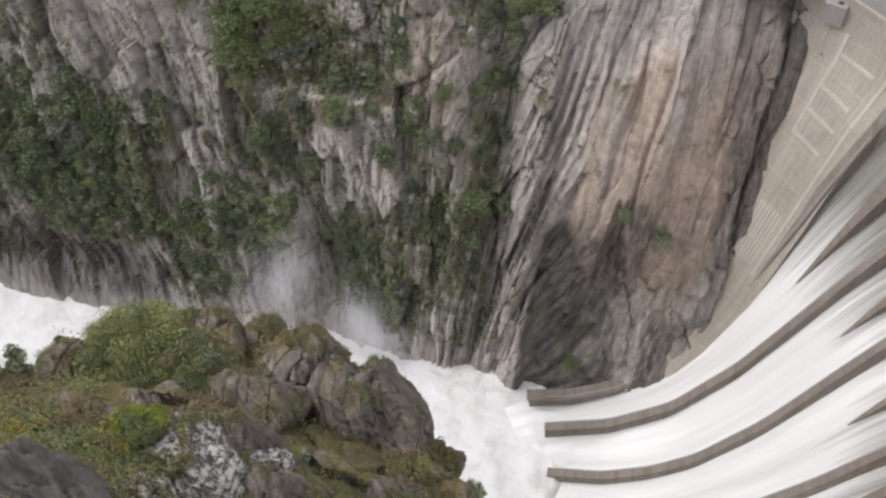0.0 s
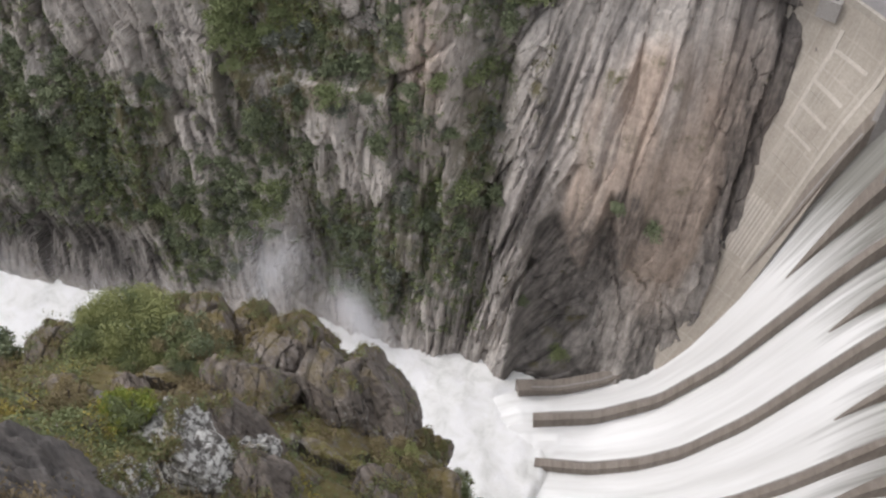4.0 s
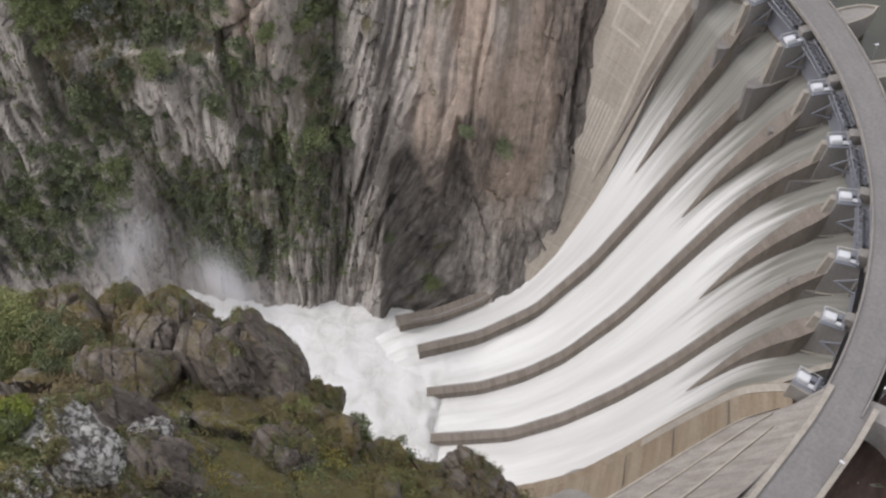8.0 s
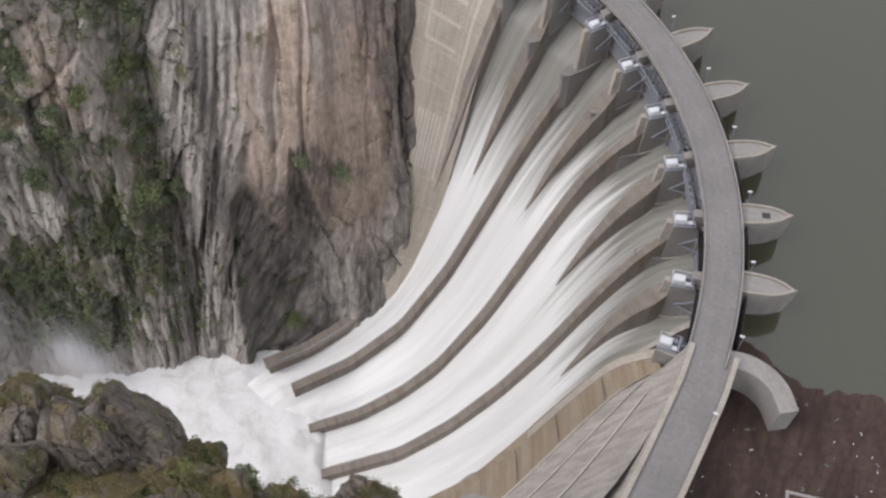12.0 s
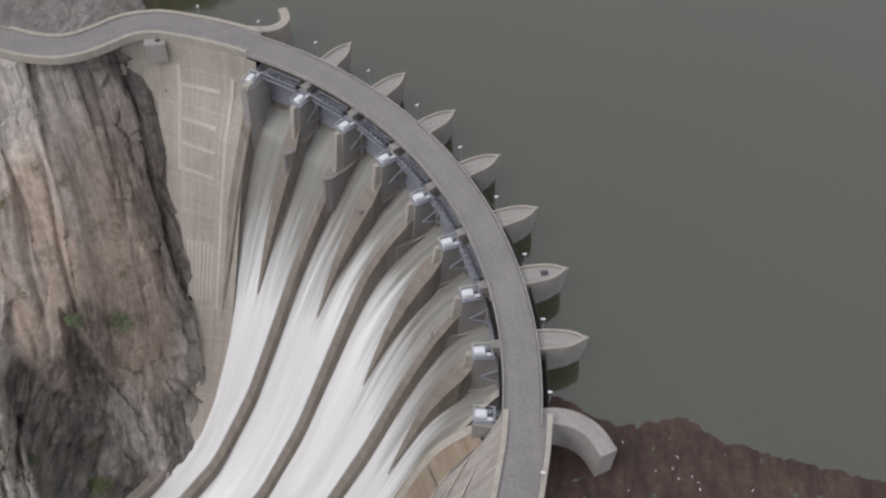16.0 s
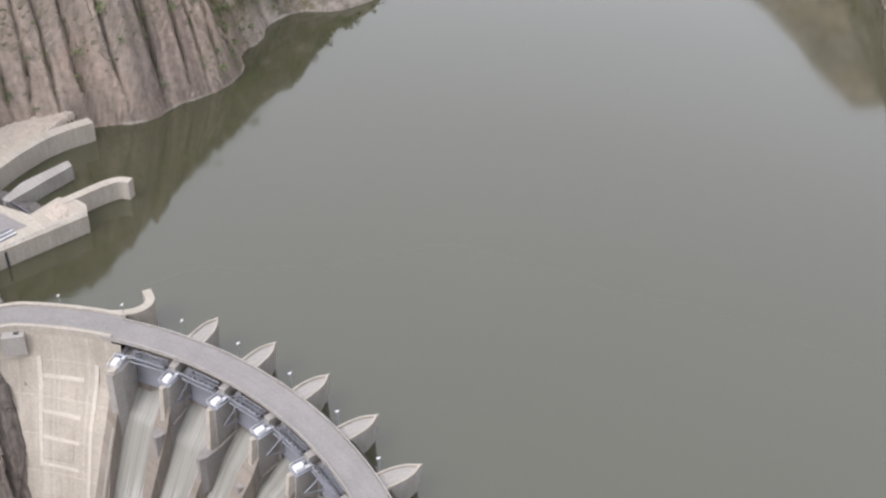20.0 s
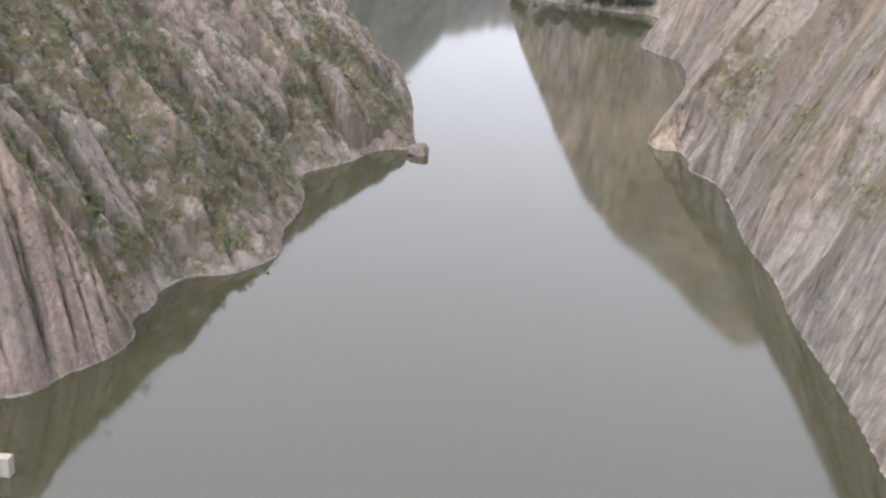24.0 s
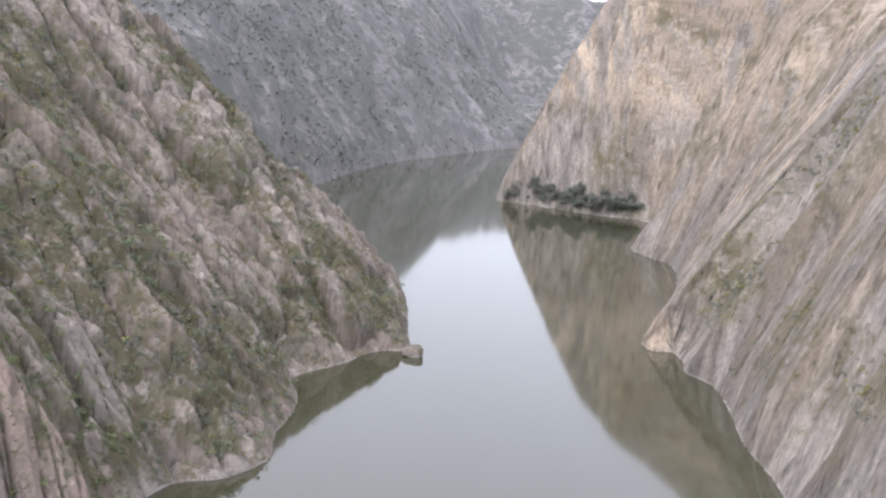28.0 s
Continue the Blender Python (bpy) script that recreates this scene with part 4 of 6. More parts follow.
coping(8, 0, 19, 0.2, 1.7, CONCRETE_PALE, "pale concrete kerb on the curved end wall")
for i in (0, 2, 4, 6):
    coping(i, 3, 57, -1.1 if i else 0.9, 0.5, CONCRETE, "worn pale edge of the chute wall")


def chute(i):
    (pa, s, za), (pb, _, zb) = divider_line(i, 90), divider_line(i + 2, 90)
    nw = 26
    w = np.linspace(0, 1, nw)
    P = pa[:, None] * (1 - w[None, :, None]) + pb[:, None] * w[None, :, None]
    Z = za[:, None] * (1 - w) + zb[:, None] * w
    run = np.linspace(0.6, 16, 16)[:, None]
    out = (P[-1] - P[-4]) / np.linalg.norm(P[-1] - P[-4], axis=-1, keepdims=True)
    P = np.concatenate([P, P[-1][None] + out[None] * run[..., None]])
    Z = np.concatenate([Z, Z[-1][None] - 0.035 * run ** 2 + 0.02 * run])
    s = np.concatenate([s, s[-1] + run[:, 0]])
    up = np.linspace(-12, -0.8, 10)
    head = np.array([[ring(95 - q, i + 2 * c)[:2] for c in w] for q in up])
    P = np.concatenate([head, P])
    Z = np.concatenate([4.6 - (4.6 - Z[0][None]) * (1 + up[:, None] / 12) ** 2, Z])
    s = np.concatenate([up, s])
    S, W = np.meshgrid(s, w * 17, indexing="ij")
    deep = 4.4 + 4.4 * np.exp(-(np.clip(S, 0, None) / 30) ** 2)
    grid_ob("chute_floor", np.dstack([P, Z - deep - 1.8])[10:-16], CONCRETE_WALL, np.stack([W, S], -1)[10:-16], dam)
    wave = 0.5 * fbm(W * 0.5, S * 0.05, i * 3.0, 3, 70) * np.clip(S / 30, 0.1, 1)
    rough = 1.3 * fbm(P[..., 0] * 0.3, P[..., 1] * 0.3, 0.5, 3, 77) * np.clip((S - 70) / 20, 0, 1)
    ob = grid_ob("chute_water", np.dstack([P, Z - deep + wave + rough]), CHUTE_WATER, np.stack([W + 20 * i, S], -1))
    tagged(ob, "white water racing down a concrete spillway chute", "water", "chute water", "stuff")


for i in (0, 2, 4, 6):
    chute(i)

# short walls that split the heads of the chutes
for i in (1, 3, 5, 7):
    vs, fs = [], []
    (pa, _, za), (pb, _, zb) = divider_line(i - 1, 91), divider_line(i + 1, 91)
    mid, zm = (pa + pb) / 2, (za + zb) / 2
    d = mid[30] - mid[0]
    n = np.array([-d[1], d[0]]) / np.hypot(*d)
    last = 20
    for k in range(last + 1):
        f = k / last
        w = 2.3 * (1 - f) ** 0.8 * min(1, 0.6 + 3 * f) + 0.15
        top = zm[k] + 0.6 - 8.0 * f ** 1.5
        for side, z in ((-1, zm[k] - 14), (-1, top), (1, top), (1, zm[k] - 14)):
            vs.append((*(mid[k] + n * side * w), z))
    for k in range(last):
        fs += [(4 * k + c, 4 * k + c + 1, 4 * k + c + 5, 4 * k + c + 4) for c in range(3)]
    e = 4 * last
    fs += [(3, 2, 1, 0), (e, e + 1, e + 2, e + 3)]
    mesh_ob("splitter_wall", vs, fs, CONCRETE_WALL, dam, "tapering rust-stained concrete splitter", uv=[(v[0] + v[1], v[2]) for v in vs])

# ---- crest road ----
road_line = [(-150, 193), (-127, 188), (-117, 186.3), (-109.5, 187.3), (-103, 192.5), (-98.0, 198.4)] + [ring(104.4, i)[:2] for i in np.linspace(-1.9, 8.2, 60)] + [(12.0, 92), (11.0, 80), (9.5, 66), (7.0, 48), (4, 30)]


def strip(line, offs, heights, count=220):
    p, s = resample(line, count, 2)
    d = np.gradient(p, axis=0)
    d /= np.hypot(d[:, 0], d[:, 1])[:, None]
    n = np.stack([-d[:, 1], d[:, 0]], 1)
    X = np.stack([np.concatenate([p + n * o, np.full((len(p), 1), h)], 1) for o, h in zip(offs, heights)], 1)
    uv = np.stack([np.repeat(s[:, None], len(offs), 1), np.repeat(np.cumsum(np.r_[0, np.abs(np.diff(offs)) + np.abs(np.diff(heights))])[None], len(p), 0)], -1)
    return X, uv


deck_line = [ring(104.4, i)[:2] for i in np.linspace(-0.35, 8.25, 60)]
left_line = road_line[:6] + [ring(104.4, i)[:2] for i in np.linspace(-1.9, -0.2, 12)]
right_line = [ring(104.4, i)[:2] for i in np.linspace(8.08, 8.5, 4)] + road_line[-5:]
X, uv = strip(deck_line, [2.4, 2.4, -4.6, -4.6, 2.4], [CREST - 1.1, CREST, CREST, CREST - 1.1, CREST - 1.1])
tagged(grid_ob("road", X, ASPHALT, uv, smooth=False, flip=True), "narrow grey bridge deck over the spillway bays", "road", kind="structure")
for side in (1, -1):
    edge = 2.5 if side > 0 else 4.7
    X, uv = strip(deck_line, [side * (edge + 0.25), side * (edge + 0.25), side * edge, side * edge], [CREST - 0.6, CREST + 0.5, CREST + 0.5, CREST - 0.6])
    tagged(grid_ob("parapet", X, CONCRETE, uv, smooth=False, flip=side > 0), "thin grey parapet of the bridge deck", "parapet", "deck parapets", "structure")
for line in (left_line, right_line):
    X, uv = strip(line, [3.9, 3.9, -3.9, -3.9, 3.9], [CREST - 1.4, CREST - 0.02, CREST - 0.02, CREST - 1.4, CREST - 1.4], 80)
    tagged(grid_ob("road", X, ASPHALT, uv, smooth=False, flip=True), "grey asphalt road along the dam's crest", "road", kind="structure")
    for side in (1, -1):
        X, uv = strip(line, [side * 4.7, side * 4.7, side * 3.7, side * 3.7], [CREST - 1.6, CREST + 0.6, CREST + 0.6, CREST - 1.6], 80)
        tagged(grid_ob("parapet", X, CONCRETE_PALE, uv, smooth=False, flip=side > 0), "low pale concrete parapet beside the crest road", "parapet", "crest parapets", "structure")


X, uv = strip(right_line, [-4.62, -4.62, -3.8, -3.8], [-20, CREST - 0.5, CREST - 0.5, -20], 80)
tagged(grid_ob("retaining_wall", X, CONCRETE, uv, smooth=False), "grey concrete retaining wall under the crest road", "wall", kind="structure")

# stepped concrete flank beside the last chute
pl, sl, zl = divider_line(8, 60)
dv = pl[-1] - pl[0]
nv8 = np.array([-dv[1], dv[0]]) / np.hypot(*dv)
f8 = np.linspace(0, 1, 60)[:, None]
e1 = np.concatenate([pl + nv8 * 1.0, zl[:, None] + 0.1], 1)
e2 = np.concatenate([pl + nv8 * (4 + 17 * f8 ** 0.7), zl[:, None] + 1 + 12 * f8 ** 0.8], 1)
e3 = strip(right_line, [-4.66], [CREST - 0.4], 80)[0][:60, 0]
for name, (ea, eb), mat, lab in (("flank", (e1, e2), CONCRETE_RUST, "rust-brown stained concrete flank"), ("upper_flank", (e2, e3), ROUGH, "rough grey concrete flank with pale diagonal streaks")):
    w = np.linspace(0, 1, 12)[None, :, None]
    X = ea[:, None] * (1 - w) + eb[:, None] * w
    X[..., 2] += 0.4 * fbm(X[..., 0] * 0.3, X[..., 1] * 0.3, X[..., 2] * 0.1, 3, 87)
    grid_ob(name, X, mat, np.stack([np.repeat(sl[:, None], 12, 1), X[..., 2]], -1), dam, lab)

# pale kerbs that climb the flank, and its upright construction joints
def on_flank(ea, eb, k, w, lift):
    q = ea[k] * (1 - w) + eb[k] * w
    return (q[0], q[1], q[2] + lift)


for ea, eb, w0, w1, k0, k1 in ((e2, e3, -0.012, 0.03, 2, 46), (e2, e3, 0.36, 0.385, 6, 34), (e2, e3, 0.66, 0.685, 10, 40)):
    vs = [on_flank(ea, eb, k, w, h) for k in range(k0, k1) for w, h in ((w0, 0.0), (w0, 0.75), (w1, 0.75), (w1, 0.0))]
    fs = [(4 * k + c, 4 * k + c + 1, 4 * k + c + 5, 4 * k + c + 4) for k in range(k1 - k0 - 1) for c in range(3)]
    mesh_ob("flank_kerb", vs, fs, CONCRETE_LIME, dam, "pale kerb climbing the flank", uv=[(v[0] + v[1], v[2]) for v in vs])
for k in range(8, 56, 6):
    vs = [on_flank(e1, e2, k, w, h) for w in np.linspace(0.02, 0.97, 6) for h in (0.55,)] + [on_flank(e1, e2, k + 0, w, 0.55) for w in np.linspace(0.02, 0.97, 6)]
    d8 = (e1[k + 1] - e1[k]) / np.linalg.norm(e1[k + 1] - e1[k]) * 0.35
    vs = vs[:6] + [(v[0] + d8[0], v[1] + d8[1], v[2] + d8[2]) for v in vs[6:]]
    vs = vs + [(v[0], v[1], v[2] - 1.0) for v in vs]
    fs = [(c, c + 1, c + 7, c + 6) for c in range(5)] + [(12 + c, 18 + c, 19 + c, 13 + c) for c in range(5)] + [(c, 12 + c, 13 + c, c + 1) for c in range(5)] + [(6 + c, 7 + c, 19 + c, 18 + c) for c in range(5)]
    mesh_ob("joint", vs, fs, CONCRETE_WALL, dam, "dark stained joint", uv=[(v[0] + v[1], v[2]) for v in vs])

# ---- piers ----
def pier():
    top = thing("spillway_pier", "boat-nosed concrete pier standing in the reservoir", "pier", "spillway piers")

    def boat(half, r0, r1, point):
        pts = [(r0, -half)] + [(r0 + (r1 - r0) * f, -half * math.cos(f ** 2.0 * math.pi / 2) ** 0.62) for f in np.linspace(0.35, 0.97, 8)] + [(r1 + point, 0)]
        return pts + [(x, -y) for x, y in pts[-2::-1]]

    v, f = prism(boat(2.45, 105.5, 117.0, 0.9), 4.6, 8.0, boat(2.4, 105.5, 116.9, 0.8))
    cap = mesh_ob("cap", v, f, CONCRETE, top, uv=[(a[1], a[2]) for a in v])
    o, q = boat(2.45, 105.5, 117.0, 0.9), boat(2.05, 105.5, 116.4, 0.4)
    k = len(o)
    v = [(*a, 8.0) for a in o] + [(*a, 8.6) for a in o] + [(*a, 8.6) for a in q] + [(*a, 8.0) for a in q]
    f = [(r * k + j, r * k + j + 1, r * k + k + j + 1, r * k + k + j) for r in range(3) for j in range(k - 1)]
    mesh_ob("rim", v, f, CONCRETE_PALE, cap, "pale concrete rim", uv=[(a[0], a[1]) for a in v])
    v, f = prism(boat(2.4, 100, 116.9, 0.8), -14, 4.6, boat(2.0, 100, 114.6, 0.5))
    mesh_ob("shaft", v, f, CONCRETE, top, "grey concrete shaft", uv=[(a[0] + a[1], a[2]) for a in v])
    v, f = prism([(98, -0.9), (106, -1.3), (106, 1.3), (98, 0.9)], 1.0, 7.6)
    mesh_ob("bearing", v, f, CONCRETE, top, uv=[(a[0] + a[1], a[2]) for a in v])
    # the pier's tail: a tall wall whose foot steps out on to the chute wall
    side = [(106, 4.6), (94.6, 4.6), (94.2, 4.2), (93.9, -7.6), (93.6, -17), (106, -17)]
    half = [1.35, 1.3, 1.2, 1.3, 1.3, 1.35]
    k = len(side)
    v = [(r, -h, z) for (r, z), h in zip(side, half)] + [(r, h, z) for (r, z), h in zip(side, half)]
    f = [tuple(range(k)), tuple(range(2 * k - 1, k - 1, -1))] + [(j, k + j, k + (j + 1) % k, (j + 1) % k) for j in range(k)]
    mesh_ob("tail_wall", v, f, CONCRETE, top, "grey concrete tail wall", uv=[(a[0] + a[1], a[2]) for a in v])
    v, f = prism([(102, -1.75), (93.6, -1.75), (89.6, -1.35), (88.2, -0.5), (88.2, 0.5), (89.6, 1.35), (93.6, 1.75), (102, 1.75)], -20, -7.9)
    mesh_ob("foot", v, f, CONCRETE_DAMP, top, "damp stained concrete foot", uv=[(a[0] + a[1], a[2]) for a in v])
    v, f = prism([(94.3, -0.75), (93.0, -0.55), (93.0, 0.55), (94.3, 0.75)], -7.9, 4.4, [(94.3, -0.95), (92.0, -0.7), (92.0, 0.7), (94.3, 0.95)])
    mesh_ob("column", v, f, CONCRETE_PALE, top, "pale concrete column under the hoist", uv=[(a[0] + a[1], a[2]) for a in v])
    for y in (-1.9, 1.9):
        part("ledge", bar_bm((94.0, y * 0.92, -7.6), (104.5, y * 0.8, -6.6), 0.5), CONCRETE_PALE, top, "pale kerb along the wall's foot")
    return top


def axis_pose(i):
    return pose(CX, CY, 0, 0, 0, math.degrees(A0 + DA * i))


first = pier()
first.matrix_world = axis_pose(1)
for i in range(2, 8):
    copy_thing(first, axis_pose(i))
# Dark plate on the cap, standing for the shade in an open hatch.
part("hatch", box_bm(1.6, 1.3, 0.12, Matrix.Translation((112.5, 0, 8.06))), DARK, [o for o in scene.objects if o.name.startswith("spillway_pier")][5], "dark plate for the shaded open hatch")


end_pier = thing("end_pier", "grey concrete end pier between the bare wing and the first bay", "pier", m=axis_pose(0))
v, f = prism([(106, -2.6), (94.5, -2.4), (92.0, -1.2), (92.0, 0.6), (94.5, 1.2), (106, 1.3)], -16, 4.6)
mesh_ob("tail_wall", v, f, CONCRETE, end_pier, uv=[(a[0] + a[1], a[2]) for a in v])
v, f = prism([(96.5, -1.6), (92.6, -1.4), (92.2, 0.2), (96.5, 0.9)], 4.6, 5.4)
mesh_ob("cap", v, f, CONCRETE_PALE, end_pier, "pale concrete cap", uv=[(a[0] + a[1], a[2]) for a in v])

# the last bay ends in a curved pale kerb and a level slab above the flank
vs, fs = [], []
bend = resample([(101.5, 7.42, 2.0), (97.5, 7.58, 0.6), (93.6, 7.82, -2.4), (90.4, 8.02, -4.8), (88.0, 8.2, -6.6)], 24, 2)[0]
for r, i, z in bend:
    for off, h in ((-0.75, -9.0), (-0.75, 0.0), (0.75, 0.0), (0.75, -9.0)):
        vs.append(ring(r, i + off / 14.4, z + h))
fs = [(4 * k + c, 4 * k + c + 1, 4 * k + c + 5, 4 * k + c + 4) for k in range(23) for c in range(3)] + [(3, 2, 1, 0), (92, 93, 94, 95)]
mesh_ob("end_kerb", vs, fs, CONCRETE_PALE, dam, "pale curved concrete kerb of the last bay", uv=[(v[0] + v[1], v[2]) for v in vs])
v, f = prism([ring(88.0, 8.12)[:2], ring(94.4, 8.02)[:2], ring(94.6, 8.3)[:2], ring(88.2, 8.36)[:2]], -9.5, -6.2)
mesh_ob("end_slab", v, f, CONCRETE_PALE, dam, "level pale slab beside the flank", uv=[(a[0] + a[1], a[2]) for a in v])

# abutment that closes the gap between the last bay, the flank and the road
low = [ring(88.6, 8.12)[:2], ring(95, 7.98)[:2], ring(102, 8.0)[:2], ring(102.5, 8.75)[:2], ring(93, 8.7)[:2]]
v, f = prism(low, -26, 0.0)
tops_z = (-5.4, -1.6, 1.5, 2.5, -3.0)
v = v[:5] + [(a[0], a[1], z) for a, z in zip(v[5:], tops_z)]
mesh_ob("abutment", v, f, CONCRETE_RUST, dam, "brown stained abutment of the last bay", uv=[(a[0] + a[1], a[2]) for a in v])
v, f = prism([ring(94.2, 7.97)[:2], ring(99.5, 7.97)[:2], ring(99.5, 8.17)[:2], ring(94.2, 8.17)[:2]], -4, 4.7)
mesh_ob("hoist_base", v, f, CONCRETE, dam, "grey concrete base under the last hoist", uv=[(a[0] + a[1], a[2]) for a in v])

# raised ribs and lift ledges on the bare wing
def wing_rib(ia, ib, za, zb, proud, name, label):
    vs = []
    zs = np.linspace(za, zb, 14) if abs(zb - za) > 3 else (za, zb)
    for z in zs:
        for i in np.linspace(ia, ib, 3):
            vs.append(ring(wing_radius(i, z) - proud, i, z))
        for i in np.linspace(ib, ia, 3):
            vs.append(ring(wing_radius(i, z) + 0.5, i, z))
    fs = [(6 * k + c, 6 * k + (c + 1) % 6, 6 * k + 6 + (c + 1) % 6, 6 * k + 6 + c) for k in range(len(zs) - 1) for c in range(6)]
    e = 6 * (len(zs) - 1)
    fs += [(5, 4, 3, 2, 1, 0), tuple(range(e, e + 6))]
    mesh_ob(name, vs, fs, CONCRETE_LIME, dam, label, uv=[(v[0] + v[1], v[2]) for v in vs])


for ia, za, zb in ((-1.52, 1, -27), (-0.52, 0, -66)):
    wing_rib(ia, ia + 0.075, za, zb, 0.2, "rib", "pale raised rib down the bare wing")
for z in (-4, -12.5, -19, -26):
    wing_rib(-1.445, -0.72, z, z - 0.9, 0.15, "ledge", "pale lift ledge across the bare wing")
for k in range(7):
    wing_rib(-1.30 + 0.1 * k, -1.25 + 0.1 * k, -46, -64, 0.15, "rib", "pale raised rib down the bare wing")


# ---- gate hoists, trusses, gates ----
def hoist():
    top = thing("gate_hoist", "white gate hoist on a blue-grey steel frame above the spillway", "hoist", "gate hoists")
    part("deck", box_bm(4.6, 3.4, 0.3, Matrix.Translation((96.4, 0.6, 4.85)), 0.05), STEEL, top)
    house = part("housing", box_bm(2.4, 1.7, 1.2, Matrix.Translation((95.6, 0.5, 5.7)), 0.2), STEEL_PALE, top, "white sheet-metal housing")
    part("lid", box_bm(2.1, 1.0, 0.14, Matrix.Translation((95.6, 0.3, 6.37)), 0.04), STEEL_PALE, house)
    part("motor", merge([bar_bm((96.9, -0.3, 5.6), (98.0, -0.3, 5.6), 0.75)]), STEEL_PALE, top, "white electric motor")
    part("gearbox", box_bm(0.9, 0.9, 0.9, Matrix.Translation((97.3, 1.1, 5.5)), 0.1), STEEL, top)
    part("drum", merge([bar_bm((98.3, -0.9, 5.7), (98.3, 2.1, 5.7), 0.9)]), STEEL, top, "grey hoist drum")
    for x in (94.2, 98.5):
        for y in (-1.0, 2.2):
            part("rail_post", bar_bm((x, y, 4.9), (x, y, 6.1), 0.1), STEEL_PALE, top)
    for x in (94.6, 97.8):
        part("bracket", bar_bm((x, 1.9, 4.7), (x, 1.2, 2.6), 0.22), STEEL, top)
    part("handrail", merge([bar_bm((94.2, -1.0, 6.1), (98.5, -1.0, 6.1), 0.1), bar_bm((94.2, 2.2, 6.1), (98.5, 2.2, 6.1), 0.1), bar_bm((94.2, -1.0, 6.1), (94.2, 2.2, 6.1), 0.1)]), STEEL_PALE, top)
    part("link_beam", box_bm(4.6, 0.45, 0.45, Matrix.Translation((100.4, 0.6, 5.6))), STEEL, top)
    return top


h = hoist()
h.matrix_world = axis_pose(0.06)
for i in range(1, 9):
    copy_thing(h, axis_pose(i + 0.06))


def truss():
    top = thing("truss_bridge", "blue-grey lattice steel walkway between two piers", "walkway", "lattice walkways")
    a, b = -4.9, 4.9
    for x in (97.6, 100.0):
        part("chord", merge([bar_bm((x, a, 5.0), (x, b, 5.0), 0.3), bar_bm((x, a, 6.6), (x, b, 6.6), 0.3)]), STEEL, top)
        for k in range(6):
            y0, y1 = a + (b - a) * k / 6, a + (b - a) * (k + 1) / 6
            part("web", merge([bar_bm((x, y0, 5.0), (x, y1, 6.6), 0.14), bar_bm((x, y0, 5.0), (x, y0, 6.6), 0.14)]), STEEL, top)
    for k in range(6):
        y0, y1 = a + (b - a) * k / 6, a + (b - a) * (k + 1) / 6
        part("lattice", merge([bar_bm((97.6, y0, 6.6), (100.0, y1, 6.6), 0.18), bar_bm((97.6, y1, 6.6), (100.0, y0, 6.6), 0.18), bar_bm((97.6, y0, 6.6), (100.0, y0, 6.6), 0.2)]), STEEL, top)
    return top


tb = truss()
tb.matrix_world = axis_pose(0.5)
for i in range(1, 6):
    copy_thing(tb, axis_pose(i + 0.5))


def gate():
    top = thing("spillway_gate", "raised curved steel spillway gate under the crest road", "gate", "spillway gates")
    y = np.linspace(-6.2, 6.2, 6)
    t = np.linspace(-0.35, 0.55, 8)
    vs = [(90.5 + rr * math.cos(q), yy, -0.5 + rr * math.sin(q)) for rr in (10.4, 10.1) for q in t for yy in y]
    fs = [(l * 48 + r * 6 + c, l * 48 + r * 6 + c + 1, l * 48 + r * 6 + c + 7, l * 48 + r * 6 + c + 6) for l in (0, 1) for r in range(7) for c in range(5)]
    mesh_ob("leaf", vs, fs, STEEL, top)
    for yy in (-4.5, 4.5):
        part("arm", merge([bar_bm((96.0, yy * 1.25, -2.0), (100.2, yy, 3.0), 0.45), bar_bm((96.0, yy * 1.25, -2.0), (100.4, yy, -2.6), 0.45)]), STEEL, top)
    return top


sg = gate()
sg.matrix_world = axis_pose(0.5)
for i in range(1, 8):
    copy_thing(sg, axis_pose(i + 0.5))


# ---- curved end walls in the reservoir ----
def wall_along(name, line, width, z0, z1, mat, label, category, count=40):
    p, s = resample(line, count, 3)
    d = np.gradient(p, axis=0)
    d /= np.hypot(d[:, 0], d[:, 1])[:, None]
    n = np.stack([-d[:, 1], d[:, 0]], 1)
    w = np.full(len(p), width / 2)
    outline = [tuple(q) for q in p + n * w[:, None]] + [tuple(q) for q in (p - n * w[:, None])[::-1]]
    k = len(p)
    v = [(*q, z0) for q in outline] + [(*q, z1) for q in outline]
    m = 2 * k
    f = [(j, (j + 1) % m, m + (j + 1) % m, m + j) for j in range(m)] + [(m + j, m + m - 1 - j, m + m - 2 - j, m + j + 1)[::-1] for j in range(k - 1)]
    ob = mesh_ob(name, v, f, mat, uv=[(a[0] + a[1], a[2]) for a in v])
    return tagged(ob, label, category)


wall_along("hook_wall", [(-78, 203.2), (-66, 203.0), (-60.5, 204.5), (-58.2, 208.5), (-60.5, 213.0)], 2.3, -12, 8.4, CONCRETE_PALE, "hook-shaped pale concrete guide wall", "guide wall")
wall_along("guide_wall", [(13.5, 99.5), (19, 100.6), (24.5, 98.6), (27.8, 93.6)], 3.6, -14, 8.2, CONCRETE, "thick curved concrete guide wall in the water", "guide wall")

# ---- intake works on the far shore ----
def slab_thing(name, outline, z0, z1, mat, label, category):
    v, f = prism(outline, z0, z1)
    return tagged(mesh_ob(name, v, f, mat, uv=[(a[0] + a[1], a[2] + 0.3 * a[0]) for a in v]), label, category)


